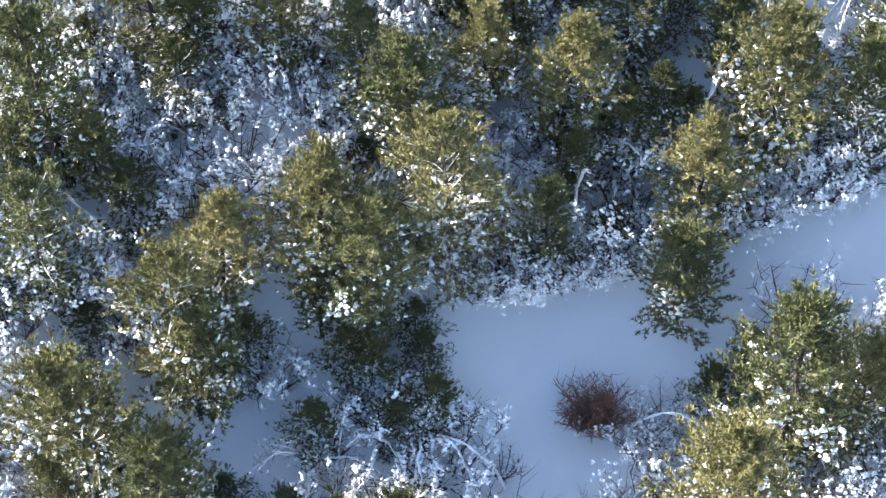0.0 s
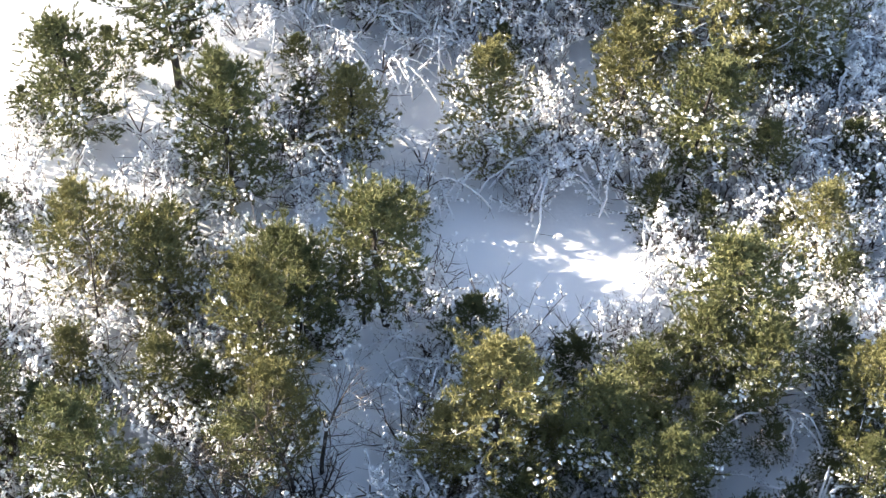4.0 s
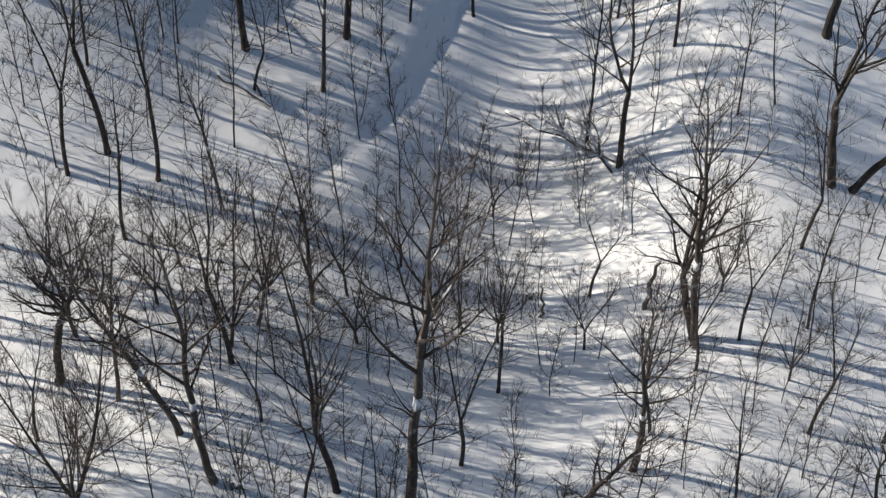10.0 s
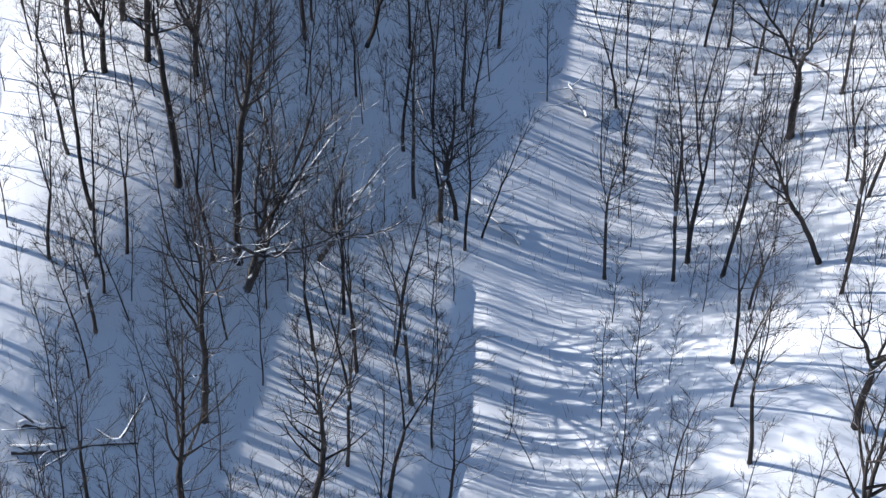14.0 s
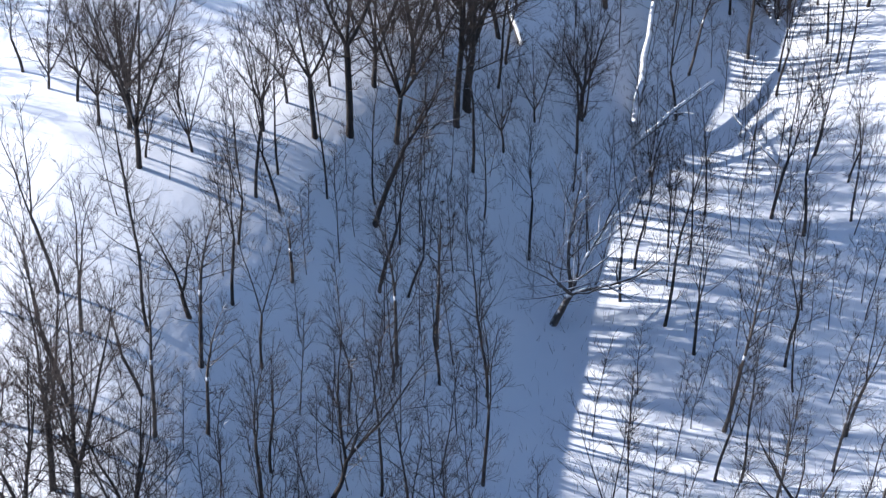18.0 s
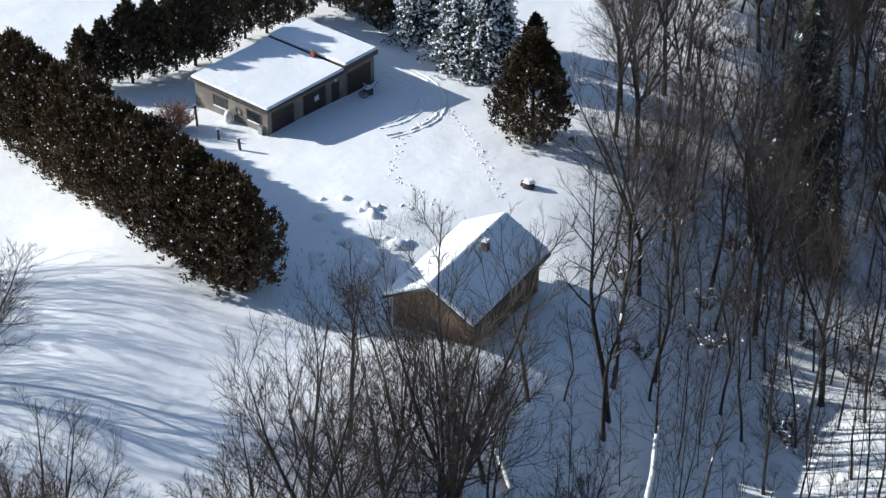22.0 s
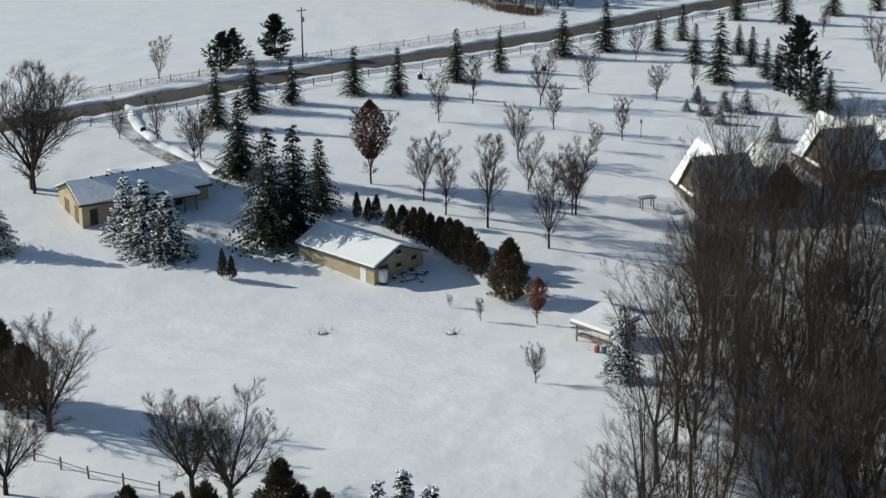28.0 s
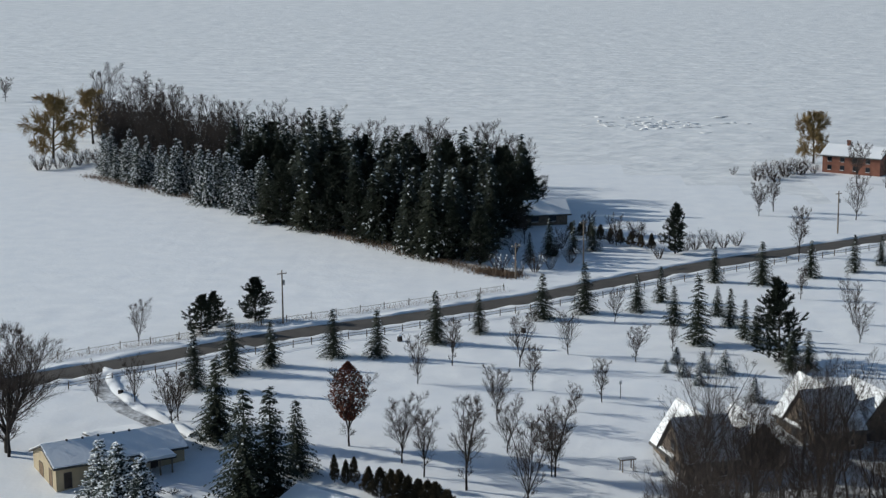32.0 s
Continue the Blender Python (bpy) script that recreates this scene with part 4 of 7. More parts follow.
# dense low crowns of the ridge foot and of the slope under the timber house
BRUSHY_SPOTS = [(-17.9, 111.6, 9.5), (-16.6, 113.1, 8.0), (-10.4, 111.3, 9.0), (-7.0, 115.1, 8.0), (-14.4, 114.0, 7.5), (-9.4, 113.0, 8.5), (-5.4, 116.2, 7.0), (-13.8, 117.0, 6.5), (2.2, 114.6, 7.0), (-1.8, 113.8, 9.5), (-20.3, 115.0, 8.0), (-4.6, 112.8, 7.5), (0.2, 115.6, 6.0), (-22.5, 113.0, 8.5), (6.4, 113.6, 6.0), (-3.0, 119.5, 6.5), (-1.0, 122.0, 6.0), (1.6, 124.4, 5.5), (13.0, 116.2, 6.5), (15.8, 110.5, 6.0),
                (-14.6, 195.2, 9.0), (-20.0, 196.0, 6.0), (-13.5, 198.2, 8.5), (-26.4, 195.5, 9.0), (2.5, 204.6, 7.0), (-18.6, 192.2, 8.0), (-24.6, 193.2, 9.0), (-28.5, 196.5, 8.0), (-11.0, 200.5, 8.0), (-21.2, 190.9, 7.0), (-4.0, 206.5, 7.0), (0.5, 201.0, 7.0)]
BIG_SPOTS = BIG_SPOTS_A + BIG_SPOTS_B
MED_SPOTS_A = [(0.8, 104.9, 14.3, 1, 0), (4, 98.4, 8, 0.5, -0), (16.4, 107.3, 12.3, -0.2, 0), (14, 98.1, 11.7, 0.2, -0), (12.5, 97.5, 11.6, 0.4, -0.1), (-5.8, 101.4, 11.2, 0.2, 0), (6.7, 117.6, 7.5, -0, 0), (-10.2, 110.1, 15, 0.5, 0.1), (18.7, 91.7, 10.4, -0.7, 0.2), (-18.7, 124.3, 18.7, 1, 0.4), (-20.5, 122.6, 16.9, 0.5, 0.2), (-15.9, 122.9, 15.9, 1.5, 0.4), (-11.7, 129.8, 9.1, 0.5, 0.1), (11, 132.2, 13.2, -1.2, 0.1), (17, 114, 11.7, -0.3, 0.1), (-7, 115.1, 13.3, 0.6, 0.1), (14.1, 142.2, 9.5, -0.1, 0), (-18.8, 143.4, 6.5, 0.2, 0.1), (-3.2, 138.3, 15.3, 1.7, 0.1)]
MED_SPOTS_B = [(-21.7, 146.8, 11, 0.3, 0.1), (-18.7, 145.6, 10.3, 0.7, 0.2), (-18, 135.2, 11.3, 0.8, 0.3), (-20.5, 129.4, 14.4, 1.1, 0.5), (-0.3, 154.6, 11.4, 0.7, 0), (0.6, 156, 9.9, 2.1, 0), (-3.6, 146.1, 11.3, 1.1, 0.1), (11.6, 154, 11.4, -0.7, 0.1), (12.6, 157.5, 10.8, -0.6, 0.1), (15.4, 149.7, 9.5, -0.4, 0.1), (20.1, 149.7, 11.2, 0.1, -0), (-19.4, 147.4, 13.4, 1.5, 0.6), (-17.9, 148.1, 10.9, 1.5, 0.5), (-13.6, 149.2, 13.3, 0.6, 0.2), (-4.4, 161.7, 13.4, 0.3, 0), (-5, 180, 10.3, 1.1, 0.1), (-10.9, 167.9, 12.6, 0.3, 0), (-10.7, 170, 9.9, 0.3, 0), (-14.2, 170.9, 9.5, 0.1, 0)]
MED_SPOTS_C = [(-11.4, 184, 5.5, 0.1, 0), (19, 182.8, 8.6, -1.4, 0.2), (22.5, 164.1, 10.7, -1.2, 0.3), (12.5, 155.9, 16.5, -1.6, 0.2), (20.7, 152.5, 10.5, -0, 0), (-22, 153.7, 7.9, 0.1, 0.1), (-22.3, 160.3, 11.3, -0, -0), (-19.1, 162.6, 10.1, 0.3, 0.1), (-15.3, 175.5, 13.1, 0.5, 0.1), (-12.2, 177, 11.9, 0.1, 0), (-10.1, 191.1, 11.3, -0.5, -0.1), (-4.9, 181.3, 12.1, 0.4, 0), (-4.7, 186.7, 11.7, 1.3, 0.1), (10.4, 223, 10.7, -0.1, 0), (5.9, 206.9, 10, 0.7, -0), (19.9, 213, 9.1, -0.6, 0.1), (23.7, 217.5, 9.5, -0.4, 0.1), (23.8, 201.6, 9.5, -0.6, 0.1), (18.6, 184.7, 13.7, -1.4, 0.3)]
MED_SPOTS_D = [(-30.6, 198.3, 7.1, 0.3, 0.1), (-5.5, 190.3, 9, -0.1, -0), (-17.9, 172.1, 9.3, -1.2, -0.4), (-24.5, 160.4, 8.1, 0.7, 0.3), (14.7, 252.1, 10.4, 0.5, -0), (4.5, 219.8, 8.9, -0.2, 0), (10.9, 266.4, 13, 0, 0), (9.2, 251, 13, 0, 0), (18.6, 264.9, 13, 0, 0), (18.1, 217.5, 13, 0, 0)]
MED_SPOTS = MED_SPOTS_A + MED_SPOTS_B + MED_SPOTS_C + MED_SPOTS_D
SLIM_SPOTS_A = [(-4.9, 93.8, 10.1, 0.3, 0.1), (-2.4, 93.9, 8.2, 0.6, 0.1), (-7.9, 97, 12.9, 0.8, 0.2), (-11.7, 99.5, 10, 0.8, 0.2), (-10.3, 97.3, 5.4, 0.4, 0.1), (-12.5, 93.3, 7.8, 0.8, 0.3), (3.8, 96.3, 6, -0.4, 0), (2.3, 95.2, 6.1, -0, -0), (1.1, 98.3, 6.8, 0.1, 0), (2.6, 98.2, 7.4, 0.2, -0), (-3.6, 96.1, 7.8, 0.2, 0), (13.8, 117.7, 7.2, -0.9, 0.2), (-10.7, 109.6, 8.7, 0.4, 0.1), (-8.1, 109.5, 9.9, 0.6, 0.1), (-2.4, 99, 6.7, 0.4, 0), (-0.7, 99.1, 6, 0.2, 0), (-7, 98.8, 8.5, 0.4, 0.1), (-2.4, 93.4, 8.6, 0.3, 0), (-6.8, 91.9, 9.1, 0.1, 0)]
SLIM_SPOTS_B = [(-1.7, 95.7, 5.3, 0.2, 0), (11.5, 93.7, 9.3, 0.5, -0.1), (14, 90, 7.6, 0.3, -0.1), (6.5, 92.5, 6.4, 0.7, -0.1), (-15.4, 90.5, 4.3, 0.4, 0.2), (-21.2, 123, 10.1, -0.2, -0.1), (-5, 132.9, 9.3, 1.1, 0.1), (-10.4, 111.3, 14.1, 0.9, 0.2), (1.7, 122.2, 9.3, -0.6, -0), (2.5, 122.4, 9.2, 0.1, 0), (4.2, 117.5, 6.5, -0.2, 0), (16.1, 127.6, 10.9, -1.1, 0.2), (-15.4, 128.2, 9.8, 0.9, 0.2), (-5.9, 128.9, 5.2, 1.1, 0.1), (-7.7, 126.7, 6.5, 0.9, 0.1), (-17.3, 123.9, 6.3, 0.7, 0.2), (-10.8, 133.8, 9.3, 0.5, 0.1), (0.3, 116, 11.9, 0.1, 0), (8.8, 121.1, 7.4, -0.4, 0)]
SLIM_SPOTS_C = [(3.8, 123.9, 7.2, -1.2, -0), (-16.8, 132, 9.5, 0.5, 0.2), (-16, 131.8, 10.8, 0.8, 0.2), (9.5, 144.1, 9.8, -0.8, 0.1), (-22.5, 143.9, 6.1, 0.5, 0.2), (-17.3, 145.6, 7.2, 0.8, 0.2), (4.2, 140.8, 5.2, -1.9, -0), (14.1, 127, 11.3, -1.1, 0.2), (-4.9, 155.2, 6, 0.3, 0), (7.7, 165.9, 6.4, -0.1, 0), (2.7, 142.5, 5.5, 0.6, 0), (-2.2, 152.6, 7.9, -0.1, -0), (17.5, 158.8, 7.3, -0.5, 0.1), (-20.3, 139.6, 8.8, 0.4, 0.2), (-8.3, 159.3, 9.6, 0.7, 0.1), (7, 179.8, 8.8, -0.2, 0), (7.6, 164.2, 10.3, -0.2, 0), (-15, 156.1, 7.6, 0.2, 0.1), (9.2, 174.2, 12.5, -0.3, 0)]
SLIM_SPOTS_D = [(19.8, 170.9, 6.4, -0.6, 0.1), (4, 170.6, 9, 0.3, -0), (-5.9, 164.5, 6.4, -0.1, -0), (12, 198.8, 7.2, -0.2, 0), (13.5, 195.2, 7.7, 0.6, -0.1), (-10.5, 180.3, 5.8, 0.4, 0.1), (-9, 192.5, 5.4, 0.2, 0), (2.8, 204.6, 7, 1, -0), (-22.4, 182.2, 6.1, -0.7, -0.3), (0.3, 190.3, 5.7, -0.5, -0), (22.3, 209.9, 9.1, -0.5, 0.1), (17.4, 234.1, 11.1, -0.3, 0), (20.9, 237.4, 8.8, -0.3, 0), (12.5, 253.7, 8, -0.2, 0), (6.3, 211, 7.6, 0.3, -0), (12.6, 221.9, 8.7, -0.1, 0), (15.3, 228.9, 8.5, 0, -0), (18.1, 218.4, 6.9, -0.3, 0), (18.9, 244.8, 8, 0.1, -0)]
SLIM_SPOTS_E = [(-5.3, 220.1, 3.8, 0.2, 0), (12.4, 223.9, 8, 0, 0)]
SLIM_SPOTS = SLIM_SPOTS_A + SLIM_SPOTS_B + SLIM_SPOTS_C + SLIM_SPOTS_D + SLIM_SPOTS_E
WIDE_SPOTS = [(-11.4, 195.6, 13.5, -0.6, 0), (-6.4, 197.6, 14.5, 0.8, 0), (-8.2, 201.6, 13.0, 0.4, 0), (-0.4, 210.6, 11.0, -2.0, 0), (5.7, 206.6, 9.0, 0.4, 0), (-14.7, 97.6, 14.6, 0.9, 0.4), (-21.4, 189.8, 15.2, 0.6, 0.2), (-32.4, 212.2, 9.5, 0.8, 0.3), (-5.8, 203.7, 14.8, 0.1, 0), (-2.7, 201.3, 19.8, 2.1, 0.1), (-21.2, 160.2, 15.2, 0.8, 0.3), (-19, 161.5, 16.8, 1.5, 0.5), (-16.2, 161.2, 13.3, 0.7, 0.2), (-21, 164.8, 15.3, 1.3, 0.5), (-24, 163.7, 11.9, 0.6, 0.2), (-22.7, 193.4, 12, 1, 0.3), (-32.9, 214.4, 10.9, 1.4, 0.5), (-9.3, 196.6, 20.2, 0.2, 0), (-2.1, 203, 24.5, 1.0, 0)]
ORCHARD_A = [(-13.1, 414.9, 7.9), (-8.3, 424.9, 8.0), (2.2, 424.3, 9.4), (4.2, 411.7, 7.5), (9.9, 431.9, 7.7), (18.4, 454.6, 6.4), (20.4, 427.8, 6.4), (14.2, 406.5, 7.0), (10.4, 402.1, 4.6), (26.6, 434.2, 4.8), (-0.9, 398.6, 8.7), (-13.5, 383.7, 10.2), (0.6, 387.1, 8.1), (-4.6, 375.6, 13.5), (7.0, 379.6, 11.2), (-10.3, 379.4, 9.7), (-60.7, 439.9, 7.6), (-54.1, 405.1, 7.2), (-59.8, 405.8, 6.2), (-46.9, 395.9, 8.7), (-46.4, 398.1, 7.9), (52.6, 472.7, 6.2), (57.3, 439.7, 6.9), (58.5, 452.8, 8.3), (58.1, 512.2, 10.9), (76.8, 554.7, 10.2), (-67.4, 385.3, 19.6), (1.9, 322.2, 4.7), (-4.6, 346.3, 3.2), (-8.4, 351.2, 1.8)]
ORCHARD_B = [(3.4, 369.7, 13.5), (6.5, 379.7, 8.6)]
ORCHARD = ORCHARD_A + ORCHARD_B
YARD = [(-44.5, 304.6, 12.9), (-44.5, 289.3, 8.3), (-24.5, 288.4, 10.0), (-27.9, 289.5, 8.7), (-67.9, 386.7, 19.2)]
SPRUCE_SPOTS = [(-46.5, 412.3, 8.5), (-42.2, 420.7, 9.0), (-36.6, 424.6, 6.9), (-27.4, 430.2, 7.4), (-20.4, 430.3, 7.3), (-11.5, 439.1, 8.3), (-4.6, 446.2, 6.5), (6.1, 456.7, 7.7), (13.5, 461.1, 8.6), (22.7, 462.5, 6.3), (27.4, 470.3, 6.2), (28.3, 452.6, 6.4), (31.1, 438.7, 10.8), (36.3, 459.0, 5.0), (37.7, 451.4, 6.2), (39.1, 442.6, 6.2), (40.5, 438.8, 6.1), (47.2, 484.9, 7.8), (57.3, 491.7, 6.8), (66.4, 497.0, 6.9), (38.7, 487.5, 6.5), (43.7, 421.5, 6.2), (46.5, 423.1, 5.8), (-39.6, 390.9, 11.3), (72.8, 503.6, 5.6), (26.9, 418.9, 2.2), (30.5, 423.0, 1.3), (32.8, 415.9, 2.9), (28.4, 412.5, 1.9), (36.0, 407.7, 2.8)]
PINE_FIELD = [(42.8, 428.0, 12.6), (33.5, 515.2, 9.9), (-43.5, 455.1, 7.3), (-50.1, 452.1, 5.4), (-51.4, 445.9, 6.3)]
HOUSE_SPRUCE = [(-32.6, 369.9, 15.9), (-29.6, 372.4, 15.2), (-27.2, 380.1, 10.2), (-40.0, 392.0, 9.0)]
SNOW_SPRUCE = [(-51.7, 372.1, 7.7), (-48.4, 368.0, 9.1), (-45.2, 366.3, 7.9), (10.8, 323.6, 8.1), (-10.3, 273.8, 8.5), (-8.3, 274.6, 9.2), (-5.9, 269.3, 10.4), (-3.4, 267.6, 9.8), (-1.9, 268.4, 9.3), (-67.9, 367.5, 6.8)]
CEDAR_SPOTS_A = [(-37.1, 359.6, 3.0), (-35.9, 359.1, 2.8), (-22.0, 377.6, 2.9), (-20.4, 376.8, 3.3), (-19.3, 376.8, 3.1), (-17.2, 374.3, 3.5), (-15.6, 372.7, 4.2), (-14.1, 371.9, 4.2), (-13.0, 371.1, 4.2), (-11.8, 369.4, 4.7), (-10.4, 368.1, 5.2), (-9.1, 366.1, 5.3), (-8.0, 364.5, 5.6), (-6.5, 362.8, 5.6), (-5.0, 360.8, 4.9), (-1.4, 354.2, 7.9), (-53.3, 313.2, 9.4), (-50.5, 310.5, 9.0), (-47.5, 307.9, 7.4), (-38.9, 262.1, 6.0), (-37.1, 262.6, 6.5), (-35.0, 263.4, 7.5), (-33.4, 264.7, 7.4), (-31.6, 265.9, 7.9), (-30.1, 267.0, 7.9), (-28.7, 268.7, 7.4), (-32.2, 283.2, 4.1), (-26.6, 272.9, 7.0), (-24.8, 274.2, 7.6), (-23.0, 276.2, 5.7)]
CEDAR_SPOTS_B = [(-21.7, 278.1, 3.8), (-18.8, 280.3, 7.5), (-17.1, 279.2, 6.3), (-15.1, 277.5, 5.7), (-13.3, 275.2, 5.9), (1.2, 256.3, 10.1), (0.9, 273.2, 4.0)]
CEDAR_SPOTS = CEDAR_SPOTS_A + CEDAR_SPOTS_B
HEDGE_SPOTS = [(-41.1, 253.2, 7.6), (-39.4, 251.5, 7.5), (-37.7, 249.7, 7.5), (-36.0, 248.0, 7.5), (-34.3, 246.2, 7.4), (-32.6, 244.4, 7.4), (-31.0, 242.6, 7.3), (-29.4, 240.8, 7.3), (-27.8, 239.0, 7.3), (-26.3, 237.3, 7.2), (-24.8, 235.7, 7.2), (-23.4, 234.1, 7.1), (-22.0, 232.7, 7.1), (-20.7, 231.3, 7.1), (-19.4, 230.1, 7.1), (-18.1, 228.9, 7.1)]
DARK_SPOTS = [(23.8, 259.7, 18.9), (27.4, 266.8, 8.1), (24.2, 253.9, 5.8)]
GOLD_SPOTS = [(-127.0, 646.0, 19.6), (-125.4, 687.1, 16.9), (80.8, 642.5, 14.5)]
FAR_BARE = [(-131.3, 728.1, 19.9), (-114.0, 693.3, 18.7), (-109.3, 699.7, 18.9), (-101.9, 693.0, 17.0), (-184.4, 803.8, 9.2), (-19.4, 633.6, 9.9), (-3.8, 604.3, 12.1), (7.2, 574.2, 7.4)]
POLE_SPOTS = [(-38.4, 453.0, 9.4), (1.3, 490.0, 7.1), (14.6, 503.6, 9.1)]
RUSSET_SPOT = [(-21.1, 389.1, 12.0)]


BARE_LABEL = {"big": "tall leafless hardwood tree with dark grey bark", "med": "slender leafless hardwood tree in deep snow", "slim": "thin bare sapling standing in snow"}


def sapling_kind(y):
    """The young growth changes from stand to stand."""
    return "sapling" if y < 130 else "ash_sapling" if y < 172 else "beech_sapling" if y < 230 else "elm_sapling"


def bare(kits, size, x, y, s=1.0, group="bare trees of the wood", lean=(0, 0)):
    s *= rnd.uniform(0.85, 1.15)
    lean = (lean[0] + rnd.gauss(0, 2.2), lean[1] + rnd.gauss(0, 2.2))
    if size == "slim":
        ob = new(sapling_kind(y), rnd.choice(kits)[0][1])
        ob.matrix_basis = Matrix.LocRotScale((x, y, ground(x, y) - 0.05), Euler((radians(lean[0]), radians(lean[1]), rnd.uniform(0, 6.28))), (s, s, s))
        return tagged(ob, BARE_LABEL[size], "tree", group)
    return stand(rnd.choice(kits), {"slim": sapling_kind(y), "big": "oak_tree" if y < 200 else "ash_tree", "med": "maple_tree" if y < 170 else "birch_tree"}[size], BARE_LABEL[size], "tree", x, y, s, rnd.uniform(0, 360), group, lean)


def top_of(kits):
    return max(v.co.z for v in kits[0][1].vertices)


def reared(kits, size, x, y, h, dx, dy, group="bare trees of the wood"):
    """A bare tree of a given height whose top leans out by dx, dy."""
    k = rnd.choice(kits)
    s = h / top_of(k)
    wide = max(s, {"big": 0.9, "med": 0.8, "slim": 0.75}[size])
    spin = Matrix.Rotation(rnd.uniform(0, 6.28), 4, "Z")
    tilt = V((0, 0, 1)).rotation_difference(V((dx, dy, h))).to_matrix().to_4x4()
    m = Matrix.Translation((x, y, ground(x, y) - 0.05)) @ tilt @ spin @ Matrix.Diagonal((wide, wide, s, 1))
    name = {"slim": sapling_kind(y), "big": "oak_tree" if y < 200 else "ash_tree", "med": "maple_tree" if y < 170 else "birch_tree"}[size]
    if size == "slim":
        e = new(name, k[0][1])
    else:
        e = new(name)
        e.empty_display_size = 0.3
        for n, me in k:
            ob = put(n, me, e)
            if n != "trunk":
                tagged(ob, kind="stuff")
    e.matrix_basis = m
    return tagged(e, BARE_LABEL[size], "tree", group)


taken = []
for x, y, h, r in PINE_SPOTS:
    taken.append((x, y))
    stand(rnd.choice(SNOWY_OLD_PINE if y > 78 or rnd.random() < 0.2 else PINES), "pine_tree", "olive-green pine with patches of snow on its boughs", "tree", x, y, r / 1.42 * rnd.uniform(0.84, 1.0), rnd.uniform(0, 360), "pines", (rnd.gauss(0, 2), rnd.gauss(0, 2)), h / 8.0)
stand(BRONZE_SPRUCE, "spruce_tree", "small spruce with a bronzed top and snowy skirts", "tree", -13.0, 83.7, 1.1, 40, "", (0, 0), 0.95)
for spots, kits, size in ((BIG_SPOTS, BIG, "big"), (MED_SPOTS, MED, "med"), (SLIM_SPOTS, SLIM, "slim"), (WIDE_SPOTS, WIDE, "big"), (CROOKED_SPOTS, CROOKED, "big")):
    for x, y, h, dx, dy in spots:
        taken.append((x, y))
        reared(kits, size, x, y, h, dx, dy)


for x, y, h in BRUSHY_SPOTS:
    taken.append((x, y))
    stand(rnd.choice(BRUSHY), "hawthorn_tree", "low bushy bare tree with a dense twiggy crown", "tree", x, y, h / 9.0, rnd.uniform(0, 360), "bushy trees", (rnd.gauss(0, 4), rnd.gauss(0, 4)))


def scatter(n, inside, gap, tries=40):
    made = []
    for _ in range(n * tries):
        if len(made) >= n:
            break
        x, y = inside()
        if x is None:
            continue
        if all((x - a) ** 2 + (y - b) ** 2 > gap * gap for a, b in taken):
            taken.append((x, y))
            made.append((x, y))
    return made


def box_in(x0, x1, y0, y1, ok=None):
    def f():
        x, y = rnd.uniform(x0, x1), rnd.uniform(y0, y1)
        return (x, y) if ok is None or ok(x, y) else (None, None)
    return f


# open snow among the pines: x, y, radius
GLADES = ((1.0, 38.5, 1.3), (4.3, 39.0, 1.6), (5.5, 37.0, 2.0), (8.6, 39.1, 1.6), (2.1, 35.8, 1.4), (4.4, 34.2, 1.8), (-7.8, 34.5, 1.2), (13.0, 42.4, 1.2), (16.2, 41.7, 1.6), (11.0, 40.7, 1.3), (7.4, 35.0, 1.8),
          (2.2, 70.5, 1.6), (4.7, 70.5, 2.2), (4.4, 67.8, 1.8), (-2.6, 64.7, 1.2), (-3.9, 65.8, 1.0), (7.2, 69.0, 1.2), (1.4, 68.7, 1.4),
          (-7.6, 80.8, 1.3), (-5.0, 80.4, 1.2), (-2.4, 79.0, 1.4), (-0.4, 79.0, 1.0), (-9.5, 83.7, 1.3), (-18.5, 82.6, 2.4), (-16.5, 86.0, 2.5), (6.1, 81.5, 0.9), (-8.0, 68.7, 1.2),
          (-9.2, 54.8, 1.2), (-8.0, 53.6, 1.2), (-5.7, 55.4, 1.3), (-3.7, 53.6, 0.9), (-16.8, 53.6, 1.2), (-2.3, 50.0, 0.8), (-9.3, 45.9, 0.9), (14.3, 50.9, 0.9),
          (-8.0, 56.6, 1.3), (-4.6, 56.4, 1.4), (-6.7, 53.6, 1.5), (-4.0, 52.9, 1.1), (-2.7, 63.4, 0.8), (-3.5, 60.0, 0.8), (-18.3, 65.9, 1.6), (-13.1, 65.0, 1.2), (-16.7, 54.1, 1.2), (7.9, 49.1, 0.8), (14.4, 51.5, 1.0),
          (7.2, 40.4, 1.1), (9.9, 40.6, 1.4), (11.0, 42.0, 1.2), (13.1, 42.7, 1.2), (15.2, 41.4, 1.5), (8.3, 39.0, 1.5), (4.3, 38.1, 1.6), (2.1, 37.9, 1.4), (4.3, 35.4, 1.6), (-7.5, 34.1, 1.3), (-9.1, 35.2, 1.1),
          (-5.0, 77.4, 1.3), (-1.4, 76.8, 1.2), (3.4, 77.8, 1.1), (-9.0, 77.0, 1.0), (5.8, 78.6, 0.9))


def thicket(x, y):
    return y < 84 - 0.03 * x * x * (x < 0) + 0.25 * max(0, x) * (x < 9) and all((x - a) ** 2 + (y - b) ** 2 > (r + 0.6) ** 2 for a, b, r in GLADES)


